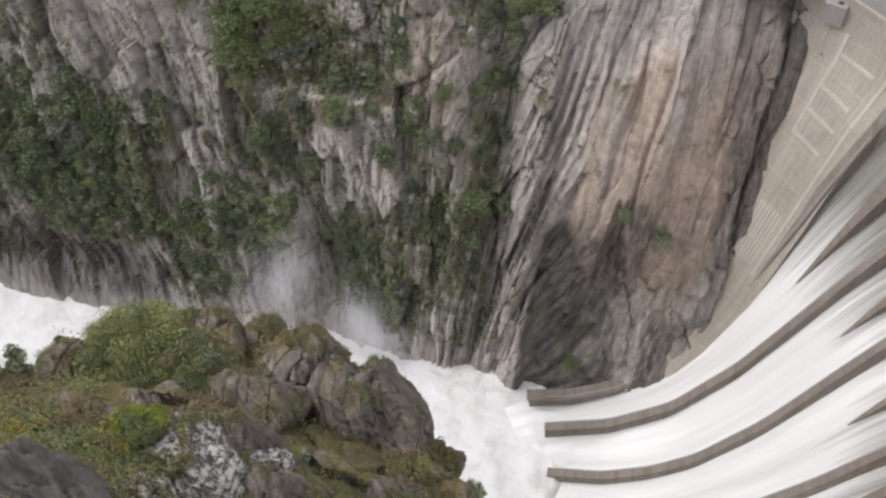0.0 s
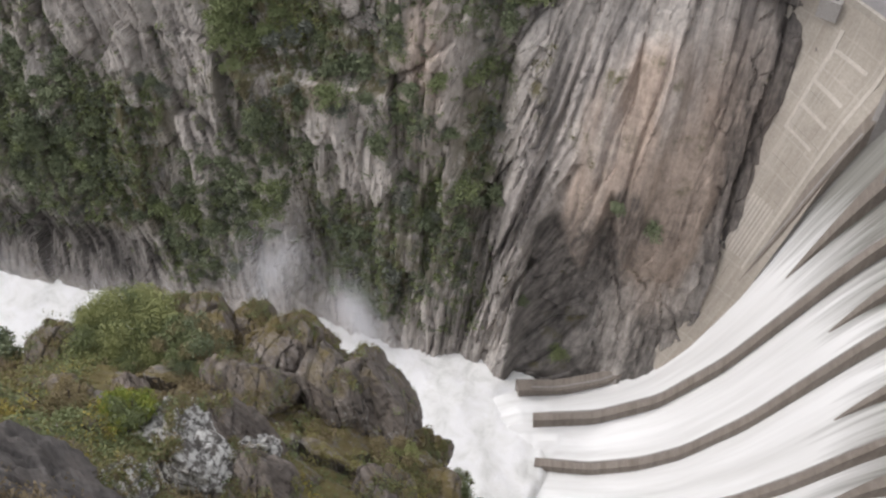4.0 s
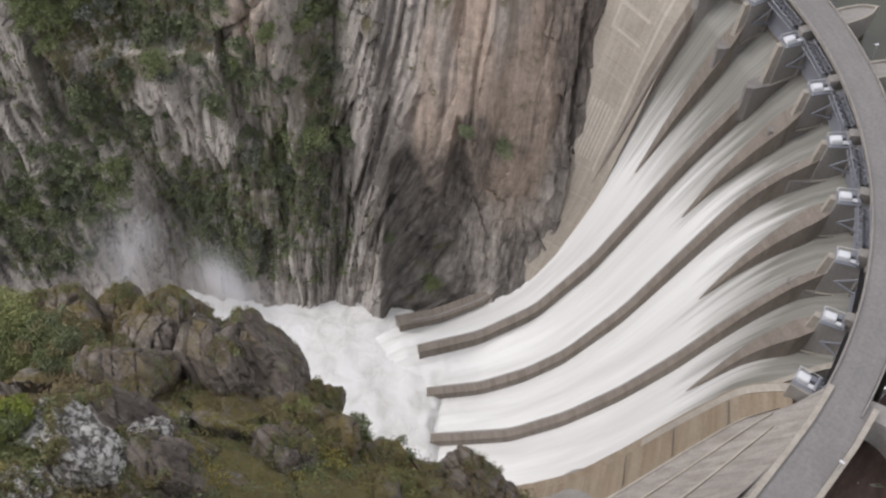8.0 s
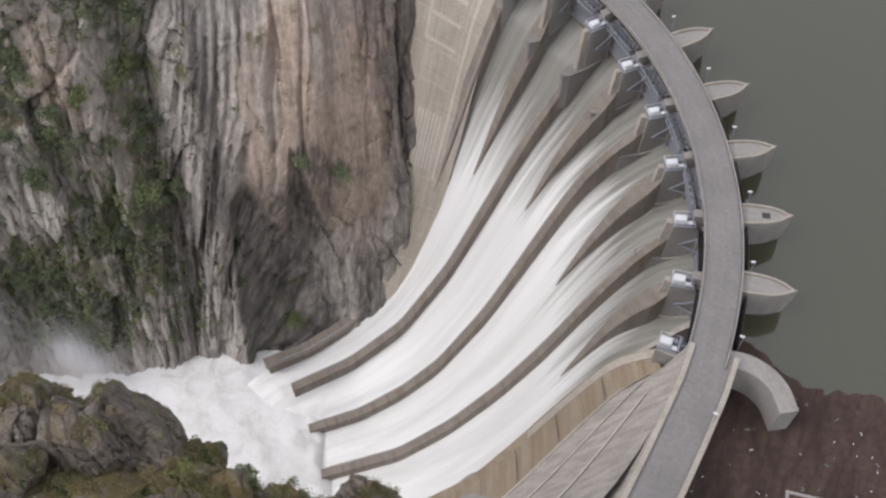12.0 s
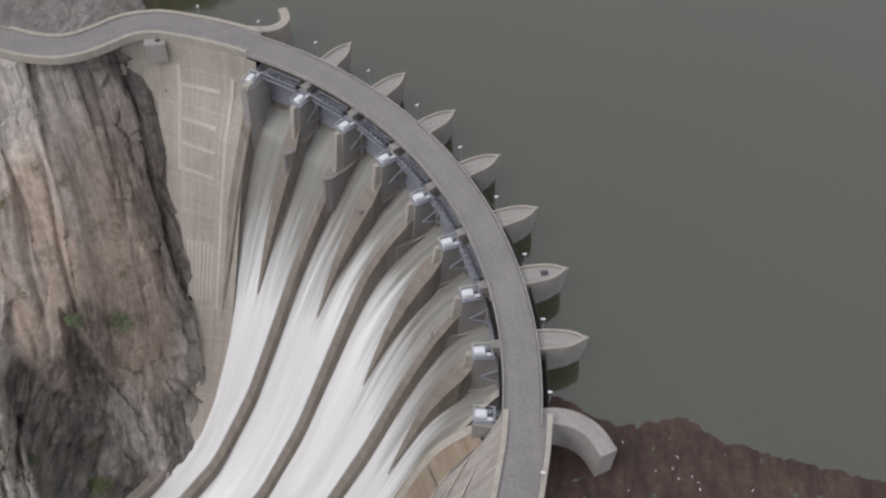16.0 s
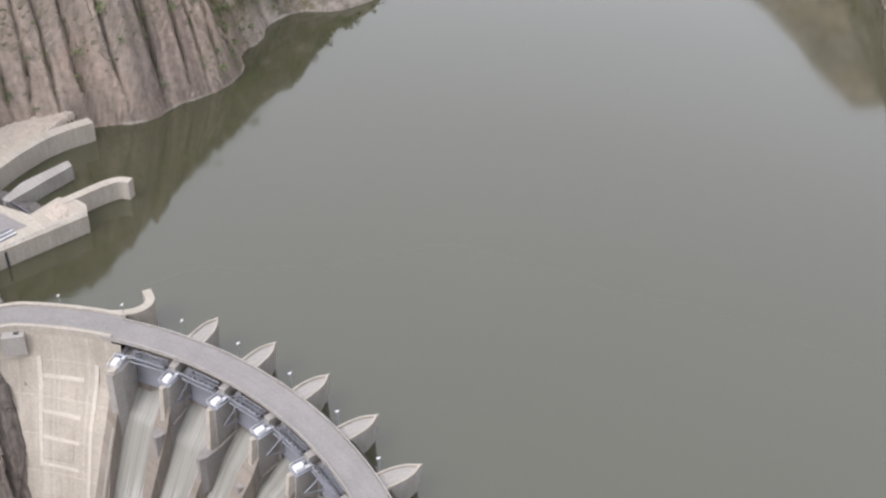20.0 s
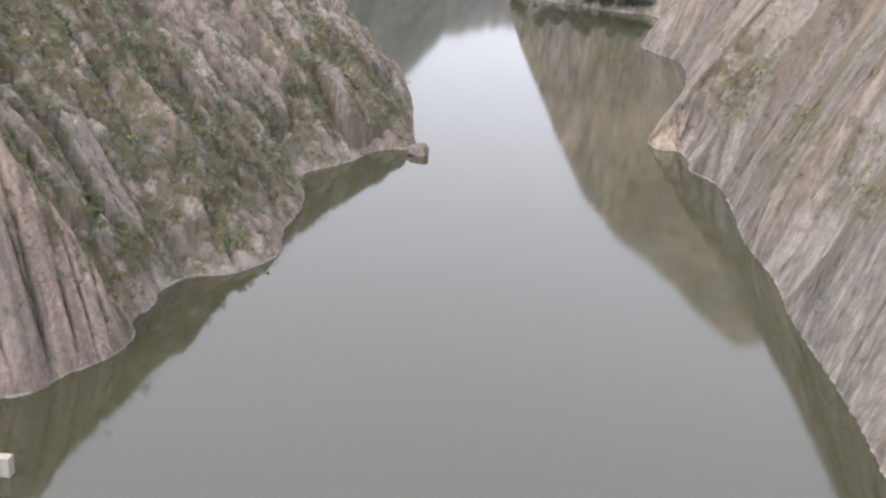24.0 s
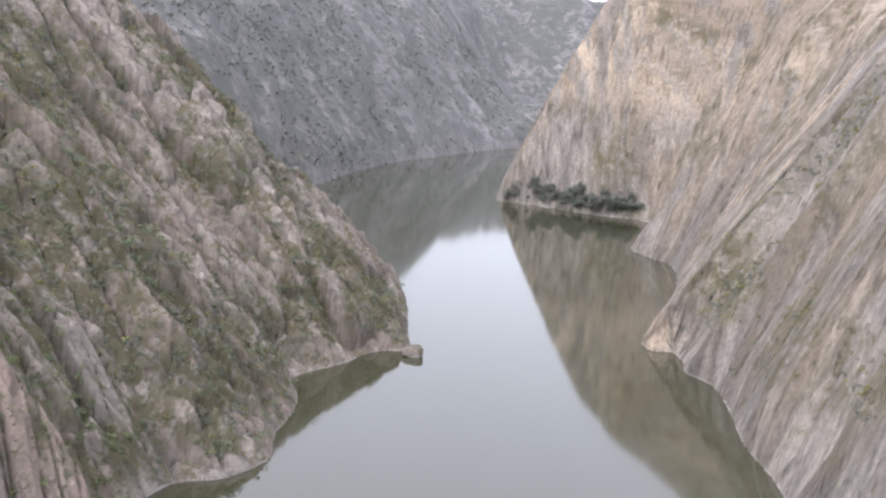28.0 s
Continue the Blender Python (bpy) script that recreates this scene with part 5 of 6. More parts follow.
slab_thing("intake_platform", [(-150, 205), (-109.8, 226.4), (-85.0, 250.4), (-86.8, 256.2), (-91, 259.4), (-96, 259.6), (-101.4, 250.2), (-118.8, 258.2), (-150, 262)], -14, 6.0, CONCRETE_PALE, "pale concrete platform of the intake works", "platform")
wall_along("intake_wall", [(-94, 257), (-89.5, 262), (-84.5, 267.5), (-80, 270.6), (-76.5, 269.6)], 3.0, -12, 6.3, CONCRETE_PALE, "curved pale concrete wall beside the intake", "guide wall")
wall_along("quay_wall", [(-120, 271), (-116.0, 282), (-108.5, 296), (-97, 305.5)], 4.2, -12, 7.0, CONCRETE_PALE, "long curved concrete quay wall on the shore", "guide wall")
slab_thing("intake_pier", [(-112.4, 259.4), (-110.2, 257.6), (-102.6, 270.2), (-96.8, 279.5), (-99.0, 282.6), (-109.6, 268.6)], -10, 5.0, CONCRETE, "weathered grey concrete pier between the intakes", "pier")
slab_thing("yard_pavement", [(-119.0, 256.8), (-100.4, 244.2), (-111.4, 234.6), (-140, 222), (-140, 252)], 5.9, 6.03, ASPHALT, "smooth grey-blue paved yard of the intake works", "pavement")


def rack(line_a, line_b, count):
    top = thing("trash_rack", "dark inclined steel bars over the intake opening", "trash rack", "intake racks")
    (a0, a1), (b0, b1) = line_a, line_b
    for k in range(count):
        q = k / (count - 1)
        a, b = [a0[c] + (a1[c] - a0[c]) * q for c in (0, 1)], [b0[c] + (b1[c] - b0[c]) * q for c in (0, 1)]
        part("bar", bar_bm((*a, 5.2), (*b, -1.5), 0.28), DARK, top)
    for q in (0.15, 0.5, 0.85):
        ends = [(e[0] + (g[0] - e[0]) * q, e[1] + (g[1] - e[1]) * q, 5.2 - 6.7 * q) for e, g in ((a0, b0), (a1, b1))]
        part("cross_beam", bar_bm(*ends, 0.4), STEEL, top)


rack(((-110.6, 258.0), (-101.4, 250.6)), ((-105.4, 265.6), (-97.4, 258.6)), 16)
rack(((-118.2, 262.2), (-112.6, 259.8)), ((-118.4, 269.0), (-110.6, 267.4)), 11)


def mound(name, x0, x1, y0, y1, fall, label, mat, category, cut=2.0):
    """A low uneven bed of rubble; fall(x, y) is its height."""
    x, y = np.meshgrid(np.linspace(x0, x1, 70), np.linspace(y0, y1, 70), indexing="ij")
    z = fall(x, y) + 0.5 * ridged(x * 0.5, y * 0.5, 0.0, 3, 181) + 0.35 * fbm(x * 0.8, y * 0.8, 1.0, 3, 182)
    ob = grid_ob(name, np.stack([x, y, z], -1), mat, np.stack([x, y], -1), smooth=False, keep=z > cut)
    tagged(ob, label, category, kind="stuff")


def behind(x, y, a, b):
    """Metres to the left of the line from a to b."""
    d = math.hypot(b[0] - a[0], b[1] - a[1])
    return ((b[0] - a[0]) * (y - a[1]) - (b[1] - a[1]) * (x - a[0])) / d


slab_thing("shore_fill", [(-150, 256), (-119.4, 258.4), (-118.4, 262.4), (-120.4, 271), (-116.4, 282), (-108.8, 296), (-112, 303), (-150, 303)], -10, 5.85, SAND, "levelled pale sandy ground behind the quay wall", "ground")
mound("sandy_rubble", -150, -96, 254, 312, lambda x, y: np.minimum(6.5, 6.0 + 2.5 * np.minimum(behind(x, y, (-122.4, 262), (-108.5, 300)), 0.2 + 0 * x)) + 0.10 * np.clip(-118 - x, 0, 40), "pale pinkish sand and rubble behind the quay wall", SAND, "rubble", 5.8)
mound("sandy_rubble", -102, -86, 243, 261, lambda x, y: 6.9 - 0.16 * ((x + 93.0) ** 2 / 3 + (y - 252.2) ** 2 / 3.4), "heap of pale sandy rubble on the platform", SAND, "rubble", 5.8)
mound("rock_apron", -150, -98, 192, 246, lambda x, y: np.clip(5.0 + 0.75 * behind(x, y, (-100.5, 208), (-113, 229)), -6, 6 + 0.14 * np.clip(-100 - x, 0, 60)) + 1.0 * fbm(x * 0.12, y * 0.12, 0.0, 3, 183), "smooth pale grey rock apron between the road and the intake", ROCK_GORGE, "rock")


def railing():
    top = thing("railing", "thin pale steel railing along the platform's edge", "railing")
    a, b = Vector((-109.2, 227.6, 6.0)), Vector((-86.0, 250.2, 6.0))
    for k in range(13):
        q = a.lerp(b, k / 12)
        part("post", bar_bm(q, q + Vector((0, 0, 1.1)), 0.1), STEEL, top)
    for z in (0.55, 1.1):
        part("rail", bar_bm(a + Vector((0, 0, z)), b + Vector((0, 0, z)), 0.09), STEEL, top)


# Dark beds stand for debris and the shade inside the recessed intake pits.
for (a, b), far in (((( -110.6, 258.0), (-101.4, 250.6)), 8.5), (((-119.0, 262.4), (-112.6, 259.8)), 8.0)):
    ln = math.hypot(b[0] - a[0], b[1] - a[1])

    def silt(x, y):
        out = behind(x, y, a, b)
        on = ((x - a[0]) * (b[0] - a[0]) + (y - a[1]) * (b[1] - a[1])) / ln
        keep = (out > -0.4) & (out < far) & (on > -0.6) & (on < ln + 0.6)
        return np.where(keep, 4.6 - 0.42 * out, -4.0)

    mound("intake_silt", min(a[0], b[0]) - 4, max(a[0], b[0]) + 9, min(a[1], b[1]) - 4, max(a[1], b[1]) + 11, silt, "dark grey bed with debris, standing for the shaded intake pit", PIT_DARK, "silt", 0.2)
railing()
for k in range(5):
    off = 0.9 * k
    tagged(part("pipe", bar_bm((-110.2 - off * 0.75, 230.2 + off * 0.6, 6.25), (-102.4 - off * 0.75 + 0.5 * (k % 2), 240.2 + off * 0.6, 6.25), 0.42), STEEL_PALE if k % 2 else STEEL, None), "pale steel pipe lying on the paved yard", "pipe", "pipes on the yard")
# Solid dark bar that stands for the shade inside a slot.
part("slot", box_bm(0.7, 0.7, 5.0, Matrix.Translation((-103.4, 232.75, 2.6)) @ Matrix.Rotation(radians(44), 4, "Z")), DARK, [o for o in scene.objects if o.name == "intake_platform"][0], "dark bar for the shaded slot in the face")
kiosk = thing("valve_chamber", "pale concrete chamber with a dark hatch beside the crest road", "chamber", m=pose(-89.6, 194.4, 0, 0, 0, 14))
part("body", box_bm(5.4, 2.8, 6.0, Matrix.Translation((0, 0.6, 4.9)), 0.1), CONCRETE, kiosk)
# Dark plate in place of the chamber's shaded opening.
part("hatch", box_bm(1.3, 1.1, 0.12, Matrix.Translation((0.8, 0.7, 7.94))), DARK, kiosk, "dark plate for the shaded open hatch")

# ---- lamp posts on the crest ----
def lamp():
    top = thing("street_lamp", "slim lamp post with a white head on the crest parapet", "street lamp", "crest lamps")
    part("pole", merge([bar_bm((108.4, 0, CREST - 0.3), (108.4, 0, 13.2), 0.16)]), STEEL, top)
    part("head", box_bm(0.9, 0.42, 0.22, Matrix.Translation((108.1, 0, 13.25)), 0.06), STEEL_PALE, top, "white lamp head")
    return top


lp = lamp()
lp.matrix_world = axis_pose(-1.26)
for k in range(1, 11):
    copy_thing(lp, axis_pose(-1.26 + 1.02 * k))

# ---- floating debris and raft ----
def debris_sheet():
    nu, nv = 120, 90
    x, y = np.meshgrid(np.linspace(8, 130, nu), np.linspace(30, 118, nv), indexing="ij")
    edge = 109.5 - 0.17 * (x - 15) + 3.2 * np.exp(-((x - 44) / 6) ** 2) - 3.0 * np.exp(-((x - 29) / 6) ** 2) + 2.6 * fbm(x * 0.12, y * 0.12, 0, 5, 81)
    z = 0.05 + 0.12 * fbm(x * 0.9, y * 0.9, 2.0, 3, 83) - np.clip((y - edge) * 0.12, 0, 0.6)
    ob = grid_ob("floating_debris", np.stack([x, y, z], -1), DEBRIS, np.stack([x, y], -1))
    tagged(ob, "reddish-brown mat of driftwood floating by the dam", "debris", kind="stuff")
    g = np.random.default_rng(82)
    bits = []
    for _ in range(120):
        bx, by, a, ln = g.uniform(12, 100), g.uniform(45, 106), g.uniform(0, 3.14), g.uniform(0.2, 0.8)
        if by > 104 - 0.17 * (bx - 15):
            continue
        bits.append(bar_bm((bx, by, 0.2), (bx + ln * math.cos(a), by + ln * math.sin(a), 0.25), g.uniform(0.06, 0.18)))
    tagged(part("driftwood", merge(bits), STEEL_PALE, None), "bleached sticks and scraps among the driftwood", "driftwood", kind="stuff")


debris_sheet()


def raft():
    top = thing("raft", "pale grey rectangular raft among the driftwood", "raft", m=pose(35.8, 80.6, 0.25, 0, 0, 10) @ Matrix.Scale(0.78, 4))
    for y in (-3.0, 0.0, 3.0):
        part("float_beam", box_bm(8.6, 0.7, 0.6, Matrix.Translation((0, y, 0)), 0.08), CONCRETE, top)
    for x in (-4.0, 4.0):
        part("end_beam", box_bm(0.8, 6.8, 0.6, Matrix.Translation((x, 0, 0.05)), 0.08), CONCRETE, top)
    part("grating", box_bm(7.0, 2.2, 0.1, Matrix.Translation((0, -1.5, 0.15))), DARK, top, "dark grating")
    return top


raft()


# ---- near spur of rock under the lookout ----
RIM = [(-60, -14), (-50, -8), (-45, -4), (-42, 1.2), (-39, 6), (-36.5, 8.6), (-34, 10.4), (-31.5, 12.0), (-28.5, 12.7), (-26, 13.2), (-23, 12.8), (-20.7, 13.5), (-19, 13.9), (-17, 14.0), (-14.7, 14.9), (-12.5, 16.6), (-10.5, 17.6), (-7, 19), (4, 20)]


SEEDS = np.random.default_rng(8).uniform((-62, -14), (6, 20), (230, 2))
TILT = np.random.default_rng(9).normal(0, 0.38, (230, 2))
LIFT = np.random.default_rng(10).normal(0, 0.75, 230)


def blocks(x, y):
    """Angular joint blocks: each with its own lift and tilt, parted by cracks."""
    wx, wy = x + 0.8 * fbm(x * 0.5, y * 0.5, 0.0, 3, 93), y + 0.8 * fbm(x * 0.5, y * 0.5, 5.0, 3, 94)
    d = np.stack([np.hypot(wx - sx, (wy - sy) * 1.25) for sx, sy in SEEDS], -1)
    o = np.argsort(d, -1)[..., :2]
    k = o[..., 0]
    f1, f2 = np.take_along_axis(d, o[..., :1], -1)[..., 0], np.take_along_axis(d, o[..., 1:], -1)[..., 0]
    h = LIFT[k] + TILT[k, 0] * (x - SEEDS[k, 0]) + TILT[k, 1] * (y - SEEDS[k, 1])
    crack = np.exp(-(f2 - f1) / 0.22)
    return h - 0.9 * crack, crack, k


def ground_height(x, y, detail=True):
    z = 155.13 + 0.5458 * x - 2.6737 * y - 0.0034 * x * x - 0.0539 * x * y + 0.0218 * y * y
    z = np.clip(z, 100, 152) - 1.3
    sd = np.full(np.shape(x), 1e9)
    sign = np.ones(np.shape(x))
    for (ax, ay), (bx, by) in zip(RIM[:-1], RIM[1:]):
        t = np.clip(((x - ax) * (bx - ax) + (y - ay) * (by - ay)) / ((bx - ax) ** 2 + (by - ay) ** 2), 0, 1)
        dist = np.hypot(x - ax - t * (bx - ax), y - ay - t * (by - ay))
        side = np.where((bx - ax) * (y - ay) - (by - ay) * (x - ax) > 0, 1, -1)
        sign = np.where(dist < sd, side, sign)
        sd = np.minimum(sd, dist)
    out = np.clip(sd * sign, 0, None)
    return z + 1.0 * fbm(x * 0.22, y * 0.22, 0.0, 4, 91) + 0.25 * fbm(x * 1.1, y * 1.1, 0.0, 3, 95) - 5.0 * out


gx, gy = np.meshgrid(np.linspace(-60, 6, 470), np.linspace(-14, 22, 270), indexing="ij")
bh, crack, which = blocks(gx, gy)
rocky = np.random.default_rng(12).random(230)[which]
gz = ground_height(gx, gy) + 0.5 * fbm(gx * 0.55, gy * 0.55, 6.0, 3, 92) + bh * np.where(rocky > 0.7, 0.8, 0.28) + 0.10 * ridged(gx * 1.3, gy * 1.3, 0.0, 3, 96)
gz = np.clip(gz, 20, None)
near_field = np.stack([gx, gy, gz], -1)
near_rock = grid_ob("mossy_spur", near_field, ROCK_NEAR, np.stack([gx + gy * 0.4, gz], -1), smooth=False)
tagged(near_rock, "mossy craggy granite spur under the lookout", "ground", kind="structure")
steep = np.hypot(*np.gradient(gz, gx[1, 0] - gx[0, 0], gy[0, 1] - gy[0, 0]))
near_wear_shade = np.zeros((*gx.shape, 4), np.float32)
# Cracks between the blocks: their shade is put into the colour.
near_wear_shade[..., 0] = np.clip(crack * 0.8, 0, 1)
near_wear_shade[..., 1] = np.clip(fbm(gx * 0.4, gy * 0.4, 2.0, 3, 98) + 0.2, 0, 1) * 0.7
near_wear_shade[..., 2] = np.clip(1.25 - 0.28 * steep + 0.9 * fbm(gx * 0.5, gy * 0.5, 4.0, 3, 88), 0, 1)
near_rock.data.color_attributes.new("wear_shade", "FLOAT_COLOR", "POINT").data.foreach_set("color", near_wear_shade.ravel())


def lichen_material():
    m, n, l, b = material("lichen_granite", 0.92)
    p = coords(n, l, (1, 1, 1))
    f, g2 = grain(n, l, p, 2.6, 8, 0.75), grain(n, l, p, 0.5, 4, 0.6)
    rock = ramp(n, l, g2, [(0.35, (0.06, 0.055, 0.05)), (0.6, (0.16, 0.145, 0.13))])
    l.new(blend(n, l, ramp(n, l, f, [(0.46, (0, 0, 0)), (0.54, (1, 1, 1))]), rock, (0.60, 0.59, 0.56)), b.inputs["Base Color"])
    relief(n, l, b, f, 0.8, 0.15)
    return m


LICHEN = lichen_material()


def boulder(name, at, radii, seed, mat, label, turn=40.0, cuts=(), detail=5, lean=0.0, moss=0.6, tone=0.4):
    """A granite block: a swollen ball cut by flat joints, split along seams and weathered; cuts: (across, up, metres) of its chief faces."""
    rnd = random.Random(seed)
    detail = 6 if min(radii) > 1.25 and detail == 5 else detail
    bm = bmesh.new()
    bmesh.ops.create_icosphere(bm, subdivisions=detail, radius=1)
    co = np.array([v.co[:] for v in bm.verts])
    s = seed * 3.1
    co = co / (np.abs(co) ** 3.2).sum(1)[:, None] ** (1 / 3.2)
    co = co * (1 + 0.16 * fbm(co[:, 0] * 1.1 + s, co[:, 1] * 1.1, co[:, 2] * 1.1, 2, 5))[:, None] * np.array(radii)
    size = min(radii)
    faces = [(a, 0.85 * u, 0.53 * u, d) for a, u, d in cuts]
    for _ in range(7):
        q = Vector((rnd.gauss(0, 1), rnd.gauss(0, 1), rnd.gauss(0, 0.8))).normalized()
        faces.append((*q, size * rnd.uniform(0.78, 1.05)))
    for a, u, w, d in faces:
        n = np.array((a, u, w)) / math.sqrt(a * a + u * u + w * w)
        d = d + 0.10 * size * fbm(co[:, 0] * 0.5 + s, co[:, 1] * 0.5, co[:, 2] * 0.5, 2, 6)
        co = co - np.clip(co @ n - d, 0, None)[:, None] * n * 0.96
    q1 = plates((co[:, 0] + 0.35 * co[:, 2] + s) / 0.9, (co[:, 2] - 0.5 * co[:, 1]) / 2.1, 401 + seed, 0.8)
    q2 = plates((co[:, 0] * 0.8 + co[:, 1] * 0.6 + s) / 0.45, (co[:, 2] + 0.3 * co[:, 0]) / 0.8, 431 + seed, 0.8)
    gap = np.exp(-q1[1] / 0.07)
    out = co / np.linalg.norm(co / np.array(radii), axis=1)[:, None] / np.array(radii)
    out = out / np.linalg.norm(out, axis=1)[:, None]
    co = co + out * (0.13 * q1[0] - 0.20 * gap + 0.06 * q2[0] - 0.07 * np.exp(-q2[1] / 0.08) + 0.16 * fbm(co[:, 0] * 1.6 + s, co[:, 1] * 1.6, co[:, 2] * 1.6, 5, 9) + 0.07 * ridged(co[:, 0] * 3.1 + s, co[:, 1] * 3.1, co[:, 2] * 1.3, 3, 10))[:, None]
    for v, c in zip(bm.verts, co):
        v.co = c
    ob = part(name, bm, mat, None)
    uvl = ob.data.uv_layers.new(name="UVMap")
    idx = np.zeros(len(ob.data.loops), np.int32)
    ob.data.loops.foreach_get("vertex_index", idx)
    uvl.data.foreach_set("uv", np.stack([co[:, 0] + co[:, 1], co[:, 2]], 1)[idx].astype(np.float32).ravel())
    wear_shade = np.zeros((len(co), 4), np.float32)
    # Split seams darkened in colour, as shade inside them.
    wear_shade[:, 0] = np.clip(0.8 * gap + 0.3 * np.exp(-q2[1] / 0.06), 0, 1)
    wear_shade[:, 1] = np.clip(0.35 * fbm(co[:, 0] * 0.7 + s, co[:, 1] * 0.7, co[:, 2] * 0.7, 2, 14), 0, 1)
    nr = np.zeros(3 * len(co))
    ob.data.vertices.foreach_get("normal", nr)
    wear_shade[:, 2] = np.clip(1.6 * (nr.reshape(-1, 3)[:, 2] - 0.62) + 1.4 * fbm(co[:, 0] * 0.8 + s, co[:, 1] * 0.8, co[:, 2] * 0.8, 3, 15) + 2 * moss - 0.95, 0, 1) * (moss > 0)
    wear_shade[:, 3] = np.clip(tone + 0.3 * q1[2] + 0.15 * q2[2], 0, 1)
    ob.data.color_attributes.new("wear_shade", "FLOAT_COLOR", "POINT").data.foreach_set("color", wear_shade.ravel())
    ob.matrix_world = pose(*at, 0, lean, turn)
    return tagged(ob, label, "boulder", "boulders on the spur")


MOSSY, DARKROCK = "brown-grey granite boulder with a mossy top", "large dark grey granite block with steep bare faces"
SPUR_ROCKS = [
    # the tall block at the spur's edge and the mossy heads beside it
    ((-25.0, 13.2, 124.4), (3.3, 3.4, 3.6), 51, DARKROCK, 0.35, 0.55, [(0.68, 0.73, 1.75), (0.96, 0.27, 2.15), (-0.5, 0.86, 2.9)]),
    ((-26.3, 11.4, 126.0), (2.5, 2.6, 2.9), 52, DARKROCK, 0.42, 0.5, [(0.55, 0.83, 1.9), (-0.9, 0.4, 1.9)]),
    ((-30.7, 11.8, 125.3), (2.5, 2.1, 2.1), 53, MOSSY, 0.85, 0.15, [(0.6, 0.8, 1.8), (-0.6, 0.8, 1.9)]),
    ((-34.1, 10.6, 125.1), (1.45, 1.2, 1.3), 54, MOSSY, 0.75, 0.2, []),
    ((-35.6, 8.2, 125.5), (2.4, 1.7, 1.7), 55, MOSSY, 0.8, 0.2, []),
    ((-30.1, 9.5, 127.0), (1.9, 1.5, 1.5), 56, "grey boulder flecked with pale lichen", 0.45, 0.1, []),
    ((-28.3, 7.4, 128.7), (2.4, 1.7, 1.8), 57, DARKROCK, 0.5, 0.5, [(0.2, 0.98, 1.4)]),
    ((-20.7, 13.8, 123.6), (1.4, 1.0, 1.0), 59, MOSSY, 0.7, 0.3, []),
    ((-18.3, 9.0, 129.3), (1.4, 1.3, 1.3), 60, "rounded dark granite boulder in the heath", 0.35, 0.45, []),
    ((-18.2, 12.0, 125.4), (1.4, 1.1, 1.1), 61, MOSSY, 0.8, 0.35, []),
    ((-12.3, 15.9, 120.0), (2.7, 1.6, 1.6), 62, "grey granite ledge low on the spur's edge", 0.55, 0.25, []),
    ((-10.2, 16.7, 118.2), (1.7, 1.2, 1.2), 63, "grey granite ledge low on the spur's edge", 0.5, 0.25, []),
    ((-15.3, 13.4, 123.4), (1.8, 1.2, 1.2), 64, MOSSY, 0.95, 0.3, []),
    ((-38.9, 0.3, 127.2), (1.8, 1.6, 1.6), 65, MOSSY, 0.6, 0.35, []),
    ((-32.0, 0.0, 132.4), (1.9, 0.9, 0.9), 66, MOSSY, 0.9, 0.2, []),
    ((-31.2, 2.4, 131.2), (0.75, 0.8, 0.8), 67, "small pinkish granite stone under the bush", 0.1, 0.0, []),
]
for at, rad, seed, label, moss, tone, cuts in SPUR_ROCKS:
    boulder("boulder", at, tuple(1.12 * r for r in rad), seed, ROCK_CRAG, label, 40.0, [(a, u, 1.06 * d) for a, u, d in cuts], moss=moss, tone=tone)
LICHENED = [((-25.3, 3.0, 135.1), (1.45, 1.6, 2.9), 71, -24, LICHEN), ((-20.9, 2.0, 139.4), (1.3, 1.5, 2.4), 72, -22, LICHEN), ((-22.9, 4.4, 134.6), (1.8, 1.9, 2.9), 73, -20, ROCK_CRAG), ((-18.9, 3.6, 137.4), (1.7, 1.7, 2.3), 74, -18, ROCK_CRAG),
            ((-23.1, 2.6, 137.2), (1.3, 1.5, 2.4), 75, -24, LICHEN), ((-20.0, -0.4, 142.9), (1.0, 1.0, 1.1), 76, 0, LICHEN), ((-21.4, 5.0, 135.4), (1.0, 1.2, 2.0), 77, -20, LICHEN)]
for at, rad, seed, lean, mat in LICHENED:
    boulder("boulder", at, rad, seed, mat, "grey boulder crusted with white lichen" if mat == LICHEN else "dark boulder with lichened edges", 40.0, [(0.6, 0.8, rad[2] * 0.8)], lean=lean, moss=0.2, tone=0.45)
boulder("boulder", (-20.4, -4.1, 146.0), (5.8, 3.1, 3.5), 78, ROCK_BARE, "large bare dark grey granite slab", 40.0, [(0.45, 0.89, 1.75), (0.9, 0.45, 3.6)], moss=0, tone=0.2)
islet = boulder("boulder", (91.0, 616.0, 0.8), (7.5, 6.0, 5.5), 37, ROCK_SPUR, "small granite islet rock off the spur's tip", 30, (), 4)
islet["group"] = ""


